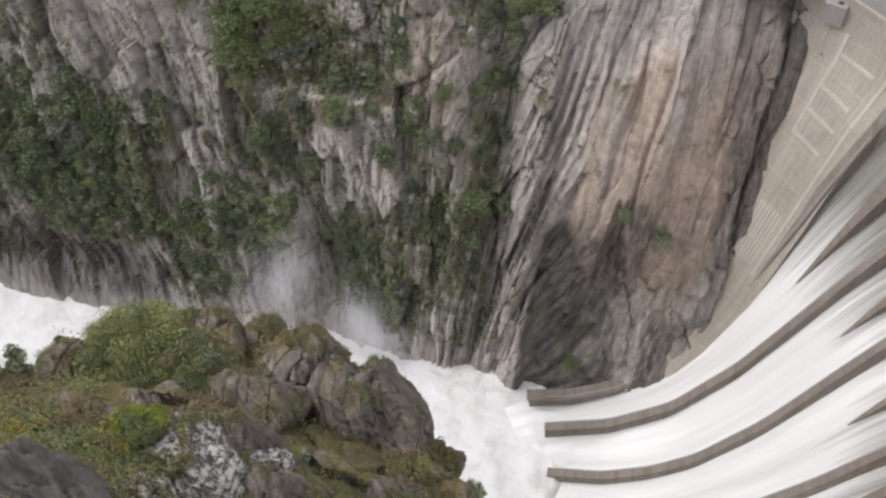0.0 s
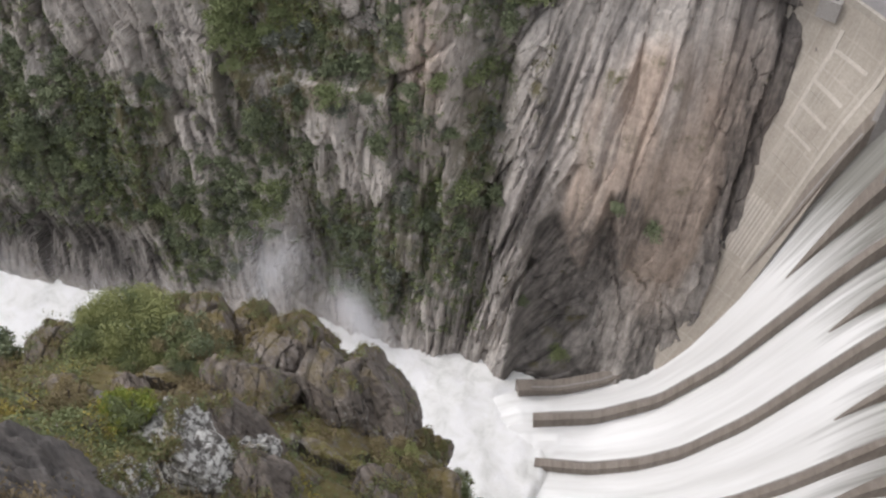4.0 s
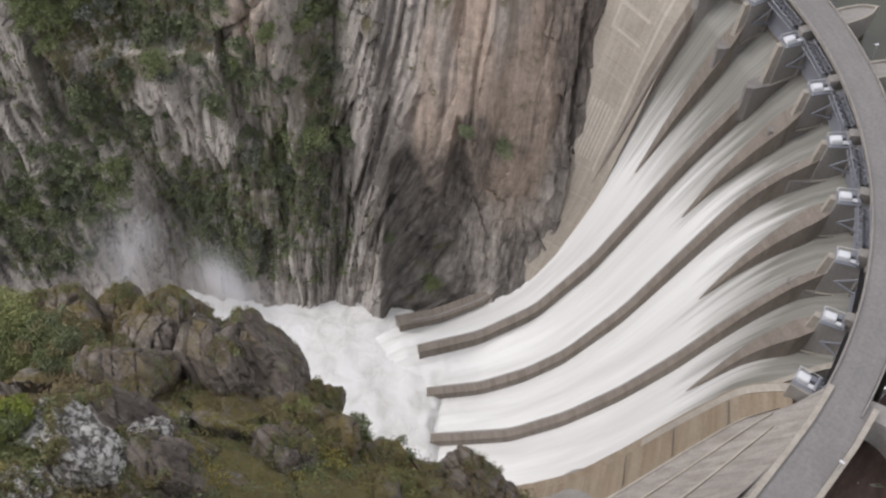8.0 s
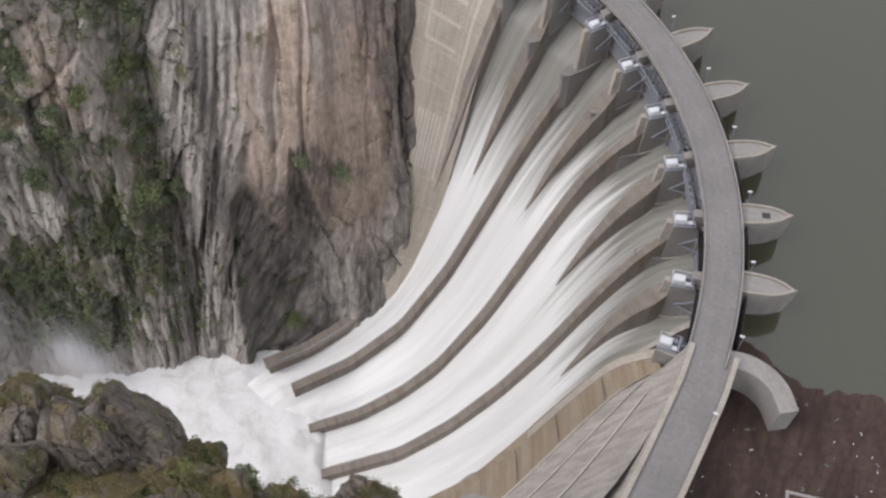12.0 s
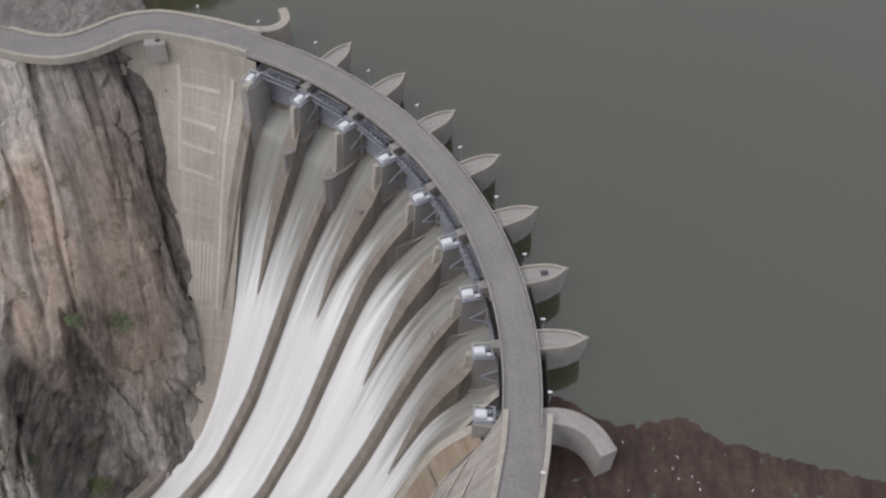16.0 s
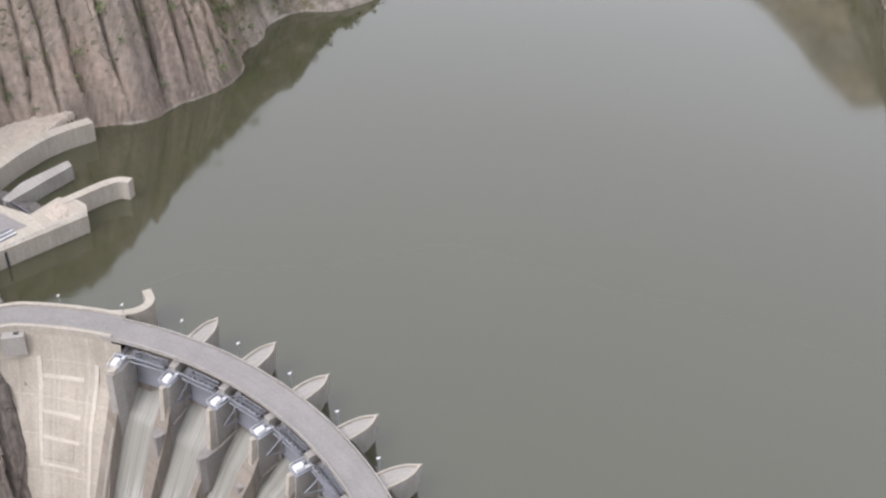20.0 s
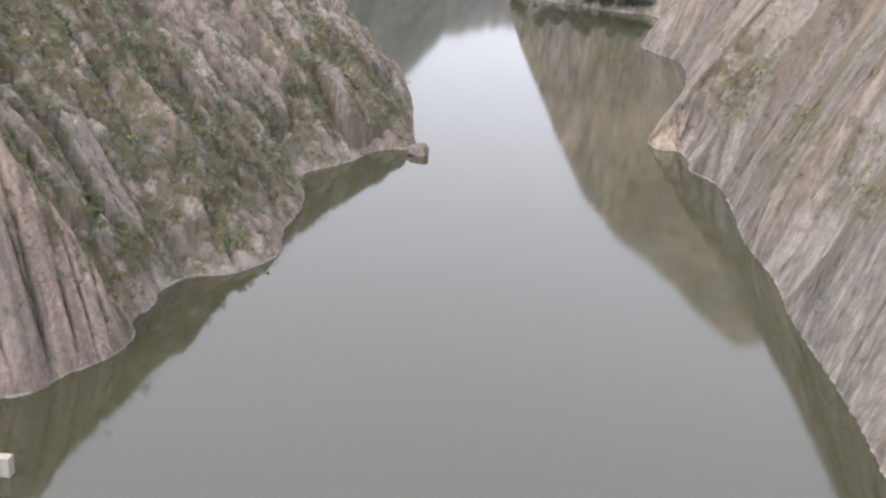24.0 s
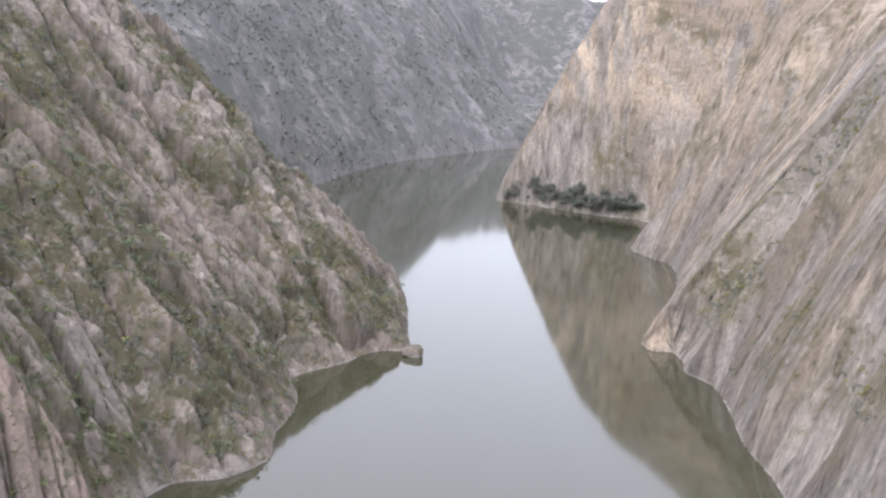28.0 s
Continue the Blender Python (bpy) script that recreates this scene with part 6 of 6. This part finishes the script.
# ---- plants ----
def leaf_cloud(name, centres, sizes, per, leaf, mat, seed, flat=0.75, stretch=None):
    """Many small leaf sprays on and in rounded lumps."""
    g = np.random.default_rng(seed)
    centres, sizes = np.asarray(centres, float), np.asarray(sizes, float)
    k = len(centres)
    d = g.normal(size=(k, per, 3))
    d /= np.linalg.norm(d, axis=-1, keepdims=True)
    d[..., 2] = np.abs(d[..., 2]) * np.where(g.random((k, per)) < 0.75, 1, -0.5)
    lump = 1 + 0.35 * smooth_noise(d[..., 0] * 2.3 + np.arange(k)[:, None] * 7.7, d[..., 1] * 2.3, d[..., 2] * 2.3, seed)
    rad = g.random((k, per)) ** 0.4 * lump
    pos = centres[:, None] + d * (rad * sizes[:, None])[..., None] * np.array([1, 1, flat])
    a, b = g.normal(size=(2, k, per, 3))
    a /= np.linalg.norm(a, axis=-1, keepdims=True)
    b -= (a * b).sum(-1, keepdims=True) * a
    b /= np.linalg.norm(b, axis=-1, keepdims=True)
    ls = leaf * (0.6 + 0.8 * g.random((k, per, 1))) * (np.clip(sizes / np.median(sizes), 0.5, 1.6)[:, None, None] if stretch is None else 1)
    q = np.stack([pos - a * ls, pos - b * ls * 0.55, pos + a * ls, pos + b * ls * 0.55], 2).reshape(-1, 3)
    n = len(q) // 4
    me = bpy.data.meshes.new(name)
    me.vertices.add(len(q))
    me.vertices.foreach_set("co", q.astype(np.float32).ravel())
    me.loops.add(len(q))
    me.loops.foreach_set("vertex_index", np.arange(len(q), dtype=np.int32))
    me.polygons.add(n)
    me.polygons.foreach_set("loop_start", np.arange(0, 4 * n, 4, dtype=np.int32))
    me.materials.append(mat)
    me.update(calc_edges=True)
    return me


def shrub_kind(seed, lumps, per, leaf, mat, spread=0.6):
    """A shrub about 2 m across round its foot: several lumps of leaves of uneven size."""
    g = np.random.default_rng(seed)
    c = np.stack([g.normal(0, spread * 0.55, lumps), g.normal(0, spread * 0.55, lumps), 0.35 + 0.6 * g.random(lumps)], 1)
    return leaf_cloud("shrub", c, 0.35 + 0.35 * g.random(lumps), per, leaf, mat, seed)


SHRUBS = {0: [shrub_kind(s, 8, 95, 0.10, LEAF_DARK) for s in (1, 2, 3)], 1: [shrub_kind(s, 10, 120, 0.075, LEAF_BRIGHT, 0.75) for s in (4, 5)], 2: [shrub_kind(s, 7, 95, 0.095, LEAF_FAR) for s in (6, 7)]}
SHRUB_LABEL = {0: "dark green evergreen shrub rooted in the cliff", 1: "bright green leafy shrub rooted in the cliff", 2: "grey-green shrub rooted in the cliff"}
GW, GZ = gorge_w(gorge[..., 0], gorge[..., 1]), gorge[..., 2]
# clumps on the gorge wall: metres downstream, height, spread, kind
CLUMPS = [(164, -68, 22, 0), (97, -27, 12, 1), (95, -16, 10, 1), (78, -30, 8, 2), (49, -20, 5, 0), (62, -38, 8, 0), (49, -45, 10, 0), (28, -31, 5, 1), (33, -46, 4, 1), (18, -51, 6, 0),
          (87, -52, 11, 0), (104, -80, 17, 0), (116, -93, 14, 0), (87, -79, 11, 0), (64, -91, 11, 0), (73, -59, 9, 0), (127, -47, 7, 2)]
CLUMPS2 = [(3, -96, 3, 0), (-12, -114, 3, 1), (36, -69, 11, 0), (10, -13, 7, 1), (22, -11, 10, 0), (174, -54, 12, 0), (176, -87, 13, 0), (20, -72, 7, 0), (46, -92, 7, 2), (-23, -55, 4, 0), (-35, -56, 3, 0)]
rnd = random.Random(5)


def on_gorge(w, z):
    k = np.argmin((GW - w) ** 2 + (GZ - z) ** 2)
    return gorge.reshape(-1, 3)[k]


for w0, z0, r0, kind in CLUMPS + CLUMPS2:
    for _ in range(max(1, round(r0 * r0 / 11))):
        w, z = rnd.gauss(w0, r0 * 0.55), rnd.gauss(z0, r0 * 0.55)
        p = on_gorge(w, z)
        k = kind if rnd.random() < 0.75 else rnd.choice((0, 0, 1, 2))
        ob = new("shrub", rnd.choice(SHRUBS[k]))
        size = (rnd.uniform(2.6, 5.6) if k == 1 else rnd.uniform(1.8, 4.8)) if r0 > 4 else rnd.uniform(2.4, 3.4)
        ob.matrix_world = pose(p[0], p[1], p[2] - 0.5, rnd.uniform(-12, 12), rnd.uniform(-12, 12), rnd.uniform(0, 360)) @ Matrix.Diagonal((size, size, size * rnd.uniform(0.8, 1.3), 1))
        tagged(ob, SHRUB_LABEL[k], "shrub", "shrubs on the gorge wall")


def scatter(name, X, count, keep, size, per, leaf, mats, label, seed, category="scrub"):
    """Scrub over a rock surface, thinned by keep(x, y, z)."""
    g = np.random.default_rng(seed)
    P = X.reshape(-1, 3)
    # pick by area, so that large cells get their share
    e1, e2 = X[1:, :-1] - X[:-1, :-1], X[:-1, 1:] - X[:-1, :-1]
    area = np.linalg.norm(np.cross(e1, e2), axis=-1)
    K = keep(X[:-1, :-1, 0], X[:-1, :-1, 1], X[:-1, :-1, 2])
    wgt = (area * K).ravel()
    idx = g.choice(wgt.size, count, p=wgt / wgt.sum())
    i, j = np.unravel_index(idx, area.shape)
    a, b = g.random((2, count, 1))
    c = X[i, j] + e1[i, j] * a + e2[i, j] * b
    s = size * (0.45 + 0.9 * g.random(count) ** 2)
    which = g.integers(0, len(mats), count)
    for k, mat in enumerate(mats):
        sel = which == k
        ob = new(name, leaf_cloud(name, c[sel] + np.array([0, 0, 0.2]) * s[sel, None], s[sel], per, leaf, mat, seed + k))
        tagged(ob, label, category, kind="stuff")


# pale scree in the gully under the ridge
gs = np.random.default_rng(26)
stones = []
for _ in range(900):
    f = gs.random()
    at = on_gorge(68 - 10 * f + gs.normal(0, 3.4 - 1.4 * f), 2 - 28 * f)
    m = Matrix.Translation(Vector(at) + Vector((0.3, -0.5, 0.5))) @ Matrix.Rotation(gs.uniform(0, 3), 4, "Z") @ Matrix.Rotation(gs.uniform(0, 3), 4, "X")
    stones.append(box_bm(*gs.uniform(0.5, 1.6, 3), m))
tagged(part("scree", merge(stones), ROUGH, None), "pale grey scree stones in a gully of the gorge wall", "scree", kind="stuff")

# dense thickets on the ledges and in the gullies
THICKETS = [(165, -68, 24, 420, 0), (105, -82, 17, 260, 0), (116, -95, 13, 120, 0), (88, -55, 12, 110, 0), (96, -22, 15, 150, 1), (62, -36, 12, 90, 0), (72, -30, 12, 110, 2), (20, -48, 5, 70, 0), (22, -62, 5, 60, 0),
            (18, -34, 6, 60, 2), (36, -70, 10, 90, 2), (64, -92, 12, 120, 0), (48, -48, 9, 90, 0), (28, -12, 14, 160, 2), (29, -4, 10, 170, 0), (14, -4, 5, 50, 0), (47, -24, 4, 45, 0), (38, -42, 6, 60, 0), (75, -8, 20, 60, 1), (80, -25, 8, 110, 1), (178, -70, 20, 420, 0), (160, -84, 16, 260, 0), (176, -90, 12, 120, 0)]
gt = np.random.default_rng(27)
thick = {0: [], 1: [], 2: []}
for w0, z0, r0, count, kind in THICKETS:
    cand = np.where((np.abs(GW - w0).ravel() < 2.2 * r0) & (np.abs(GZ - z0).ravel() < 2.2 * r0))[0]
    dw, dz = GW.ravel()[cand] - w0, GZ.ravel()[cand] - z0
    wob = 1 + 0.5 * fbm(GW.ravel()[cand] * 0.15, GZ.ravel()[cand] * 0.15, w0, 3, 28)
    pr = np.exp(-((dw ** 2 + dz ** 2) / (0.8 * r0 * wob) ** 2) ** 2)
    thick[kind].append(gorge.reshape(-1, 3)[gt.choice(cand, count, p=pr / pr.sum())])
for kind, mats in ((0, (LEAF_DARK, LEAF_LIGHT, LEAF_FAR)), (1, (LEAF_LIGHT, LEAF_OLIVE)), (2, (LEAF_LIGHT, LEAF_DARK, LEAF_LIGHT))):
    c = np.concatenate(thick[kind])
    for k, mat in enumerate(mats):
        s = gt.uniform(0.9, 2.3, len(c[k::len(mats)]))
        tagged(new("cliff_thicket", leaf_cloud("cliff_thicket", c[k::len(mats)] + np.array([0, 0, 0.3]), s, 36, 0.3, mat, 29 + k + 10 * kind)), "dense dark green thicket on the ledges of the gorge", "thicket", kind="stuff")
def gorge_cover(x, y, z):
    w = gorge_w(x, y)
    k = 0.1 + 1.7 * fbm(w * 0.035, z * 0.035, 3.0, 3, 61) + 0.9 * np.clip(gorge_slabs(w, z)[1], -0.3, 0.8)
    k = np.clip((w - 12) / 14, 0.0, 1) * np.clip(k, 0.02, 1) * (z > -112) * (z < 40) * (w < 240)
    k = k * (1 - np.clip(1.3 * bump_at(w + 0.33 * (z + 12), z, 63, -12, 6, 16), 0, 1))
    return k * np.where((z > -46) & (w > 58), 0.22, 1.0) * np.where((w > 140) & (z < -52) & (z > -98), 2.2, 1.0)


scatter("cliff_scrub", gorge, 8200, gorge_cover, 1.7, 26, 0.32, [LEAF_DARK, LEAF_LIGHT, LEAF_FAR, LEAF_LIGHT], "low scrub and broom in the cracks of the gorge wall", 21)


def hill_cover(x, y, z):
    a, b, c = spur_slabs(x, y)
    patch = 0.5 + 2.6 * fbm(x * 0.013, y * 0.013, z * 0.013, 3, 62) - 0.5 * a[0] - 0.3 * b[0] + 0.9 * np.exp(-a[1] / 0.14) + 0.3 * np.exp(-b[1] / 0.12)
    far = np.clip((y - 345) / 50, 0, 1)
    gully = np.clip(1.3 * np.exp(-long_ribs(x, y)[1] / 0.12) - 0.25, 0.01, 1)
    return (x > -240) * (z > 5) * (z < 300) * (far * np.clip(patch, 0.03, 1) + (1 - far) * 1.6 * gully)


scatter("rib_scrub", ribs_near, 1500, hill_cover, 2.2, 70, 0.28, [LEAF_DARK, LEAF_LIGHT], "dark green scrub in the gullies between the ribs", 33)
scatter("hill_scrub", spur, 12000, hill_cover, 2.4, 16, 0.46, [LEAF_DARK, LEAF_FAR, LEAF_FAR, LEAF_MOSS], "dark scrub scattered over the hillside", 31)
scatter("hill_shrubs", spur, 3200, hill_cover, 3.7, 76, 0.34, [LEAF_DARK, LEAF_FAR, LEAF_DARK], "rounded dark green shrubs in the hillside's gullies", 35)
scatter("slab_scrub", left_wall, 3600, lambda x, y, z: (np.clip(1.6 * fbm(x * 0.02, y * 0.02, z * 0.02, 3, 72) - 0.1, 0.01, 1) + 1.2 * (y > 590) * (y < 690) * np.clip(0.4 + 1.5 * fbm(x * 0.04, y * 0.04, z * 0.03, 3, 74), 0, 1)) * (z > 8), 2.4, 34, 0.32, [LEAF_FAR, LEAF_MOSS, LEAF_FAR], "sparse scrub on the granite slabs", 41)
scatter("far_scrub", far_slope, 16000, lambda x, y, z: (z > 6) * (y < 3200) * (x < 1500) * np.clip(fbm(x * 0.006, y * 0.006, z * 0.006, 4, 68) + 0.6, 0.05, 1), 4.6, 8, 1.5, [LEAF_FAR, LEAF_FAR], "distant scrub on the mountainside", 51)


# trees along the shore of the bay under the tall cliff
def tree(seed, height):
    top = thing("shore_tree", "grey-green leafy tree on the bay's shore", "tree", "trees on the bay's shore")
    g = np.random.default_rng(seed)
    part("trunk", merge([bar_bm((0, 0, -1), (0.3, 0.2, height * 0.6), 0.5), bar_bm((0.2, 0.1, height * 0.35), (1.6, 0.8, height * 0.7), 0.25), bar_bm((0.2, 0.1, height * 0.4), (-1.3, -1.1, height * 0.75), 0.25)]), BARK, top)
    c = np.stack([g.normal(0, 1.8, 9), g.normal(0, 1.8, 9), height * (0.35 + 0.55 * g.random(9))], 1)
    ob = new("crown", leaf_cloud("crown", c, 1.4 + 1.4 * g.random(9), 100, 0.42, LEAF_FAR, seed))
    ob.parent = top
    return top


kinds = [tree(s, h) for s, h in ((61, 9), (62, 11), (63, 8))]
bay = resample([(330, 1412), (352, 1406), (370, 1390), (402, 1348), (440, 1304), (486, 1288)], 60, 1)[0]
for k, (x, y) in enumerate(bay):
    inland = rnd.choice((0.5, 2.0, 4.0, 8.0))
    m = pose(x + 0.65 * inland - 1, y + 0.76 * inland - 1, 1.0 + 2.0 * inland, 0, 0, rnd.uniform(0, 360)) @ Matrix.Scale(rnd.uniform(0.7, 1.7), 4)
    if k < 3:
        kinds[k].matrix_world = m
    else:
        copy_thing(kinds[k % 3], m)

# low bushes under the trees of the bay
gb = np.random.default_rng(66)
along = bay[gb.integers(0, len(bay), 420)]
inl = gb.random(420) ** 1.5 * 22
lumps = np.stack([along[:, 0] + 0.65 * inl + gb.normal(0, 3, 420), along[:, 1] + 0.76 * inl + gb.normal(0, 3, 420), 1.5 + 1.7 * inl], 1)
for k, mat in enumerate((LEAF_FAR, LEAF_DARK, LEAF_FAR)):
    tagged(new("shore_bushes", leaf_cloud("shore_bushes", lumps[k::3], gb.uniform(2.0, 4.8, len(lumps[k::3])), 60, 0.55, mat, 67 + k)), "grey-green bushes along the bay's shore", "bushes", kind="stuff")

# big bush, heather and gorse on the near spur
def big_bush(name, at, r, mats, label, seed, leaf, per=260, lumps=14, flat=0.75):
    top = thing(name, label, "bush", m=pose(*at))
    g = np.random.default_rng(seed)
    part("stem", merge([bar_bm((0, 0, -1.5), (g.normal(0, r * 0.4), g.normal(0, r * 0.4), r * 0.5), 0.09) for _ in range(7)]), BARK, top)
    for k, mat in enumerate(mats):
        a, q = g.uniform(0, 6.28, lumps), np.sqrt(g.random(lumps)) * 0.72
        c = np.stack([r * q * np.cos(a), r * q * np.sin(a), r * flat * np.sqrt(np.clip(1 - q * q, 0, 1)) * g.uniform(0.25, 0.85, lumps)], 1)
        ob = new("foliage", leaf_cloud("foliage", c, r * (0.20 + 0.16 * g.random(lumps)), per, leaf, mat, seed + k))
        ob.parent = top
    return top


big_bush("tree_heath_bush", (-36.4, 3.7, 126.6), 4.0, [LEAF_OLIVE, LEAF_OLIVE, LEAF_LIGHT], "large rounded olive-green bush on the rocky spur", 71, 0.06, 1100, 20, 0.95)
big_bush("tree_heath_bush", (-38.6, 6.6, 124.6), 2.6, [LEAF_OLIVE, LEAF_DRY], "olive and brown bush behind the large bush", 78, 0.06, 700, 12)
big_bush("tree_heath_bush", (-32.8, 6.5, 128.0), 2.6, [LEAF_LIGHT, LEAF_DRY, LEAF_DARK], "dark brownish-green bush beside the large bush", 72, 0.06, 600, 13)
big_bush("pine_shrub", (-43.7, -2.0, 124.0), 1.8, [LEAF_DARK], "dark bluish pine shrub at the edge of the spur", 73, 0.10, 220)
big_bush("gorse_bush", (-26.6, 1.3, 136.3), 1.6, [LEAF_GORSE, LEAF_GORSE, LEAF_LIGHT], "yellow-green flowering gorse beside a lichened rock", 74, 0.045, 500, 12)
big_bush("gorse_bush", (-28.2, 1.2, 135.0), 1.3, [LEAF_DRY, LEAF_YELLOW], "dry brown and yellow gorse on the spur", 75, 0.045, 400, 9)
big_bush("heather_bush", (-18.0, 13.7, 123.2), 1.3, [LEAF_LIGHT, LEAF_OLIVE], "green heather bush at the spur's edge", 76, 0.05, 400, 9)
big_bush("heather_bush", (-15.6, 14.0, 122.8), 1.4, [LEAF_LIGHT], "green heather bush at the spur's edge", 79, 0.05, 400, 9)
big_bush("heather_bush", (-29.4, -0.9, 135.6), 1.9, [LEAF_DRY, LEAF_DRY], "brown heather bush on the spur", 77, 0.05, 500, 10, 0.5)
big_bush("heather_bush", (-20.6, 11.4, 126.8), 1.5, [LEAF_DRY, LEAF_OLIVE], "low brown heather bush below the tall block", 80, 0.05, 500, 10, 0.5)

# heath and moss cushions in patches of brown, olive and green
gh = np.random.default_rng(81)
px, py = gh.uniform(-46, -7, 60000), gh.uniform(-8, 19, 60000)
iu, iv = ((px + 60) / 66 * 469).astype(int), ((py + 14) / 36 * 269).astype(int)
cover = fbm(px * 0.22, py * 0.22, 0.0, 3, 97)
ok = (gh.random(60000) < np.clip(0.55 + 1.1 * cover, 0.08, 1)) & (gz[iu, iv] > 116) & (steep[iu, iv] < 3.6) & (gz[iu, iv] < 149)
cushions = np.stack([px, py, gz[iu, iv] + 0.05], 1)[ok][:9000]
hue = fbm(cushions[:, 0] * 0.3, cushions[:, 1] * 0.3, 5.0, 3, 89) + gh.normal(0, 0.13, len(cushions))
for lo, hi, mat, label in ((-9, -0.02, LEAF_HEATH, "brown heath"), (-0.02, 0.16, LEAF_MOSS, "olive moss cushions"), (0.16, 0.5, LEAF_LIGHT, "green heath"), (0.5, 9, LEAF_YELLOW, "yellowish moss cushions")):
    c = cushions[(hue >= lo) & (hue < hi)]
    tagged(new("spur_heath", leaf_cloud("spur_heath", c, 0.2 + 0.6 * gh.random(len(c)) ** 2, 36, 0.045, mat, 82, 0.7)), label + " on the rocky spur", "heath", kind="stuff")

# moss and heath on the tops of the boulders
tops = []
gm = np.random.default_rng(83)
for ob in [o for o in scene.objects if o.name.startswith("boulder") and o.data.materials[0] not in (ROCK_BARE, ROCK_SPUR)]:
    k = len(ob.data.vertices)
    co, nr = np.zeros(3 * k), np.zeros(3 * k)
    ob.data.vertices.foreach_get("co", co)
    ob.data.vertices.foreach_get("normal", nr)
    m = np.array(ob.matrix_world)
    co, nr = co.reshape(-1, 3) @ m[:3, :3].T + m[:3, 3], nr.reshape(-1, 3) @ m[:3, :3].T
    ok = np.where((nr[:, 2] > 0.5) & (fbm(co[:, 0] * 0.6, co[:, 1] * 0.6, co[:, 2] * 0.6, 3, 84) > 0.05))[0]
    if len(ok):
        tops.append(co[gm.choice(ok, min(len(ok), 150))])
tops = np.concatenate(tops)
for k, mat in enumerate((LEAF_HEATH, LEAF_MOSS, LEAF_LIGHT)):
    c = tops[k::3]
    tagged(new("boulder_moss", leaf_cloud("boulder_moss", c, 0.14 + 0.26 * gm.random(len(c)), 30, 0.045, mat, 85 + k, 0.5)), "moss cushions and dry heath on the boulders", "moss", kind="stuff")


# spray over the plunge pool: fine drops
def spray(name, puffs, seed, label):
    g = np.random.default_rng(seed)
    pos = np.concatenate([np.array(c) + g.normal(size=(8 * n, 3)) * np.array(r) * (0.3 + 1.1 * g.random((8 * n, 1))) for c, r, n in puffs])
    k = len(pos)
    a, b = g.normal(size=(2, k, 1, 3)) * 0.038
    v = (pos[:, None] + np.concatenate([a, b, -a - b], 1)).reshape(-1, 3)
    me = bpy.data.meshes.new(name)
    me.vertices.add(len(v))
    me.vertices.foreach_set("co", v.astype(np.float32).ravel())
    me.loops.add(3 * k)
    me.loops.foreach_set("vertex_index", np.arange(3 * k, dtype=np.int32))
    me.polygons.add(k)
    me.polygons.foreach_set("loop_start", np.arange(0, 3 * k, 3, dtype=np.int32))
    me.materials.append(SPRAY)
    me.update(calc_edges=True)
    tagged(new(name, me), label, "spray", kind="stuff")


spray("spray", [((-195, 69, -110), (8, 6, 8), 8000), ((-190, 73, -98), (7, 6, 9), 6500), ((-184, 77, -86), (6, 6, 9), 3000), ((-161, 87, -114), (8, 5, 5), 10500), ((-164, 86, -105), (7, 5, 8), 8500),
                ((-215, 52, -118), (14, 9, 2.6), 3000), ((-245, 32, -117), (20, 12, 2.8), 5000), ((-275, 10, -116), (22, 13, 3.5), 7000)], 91, "pale spray drifting up from the plunge pool")
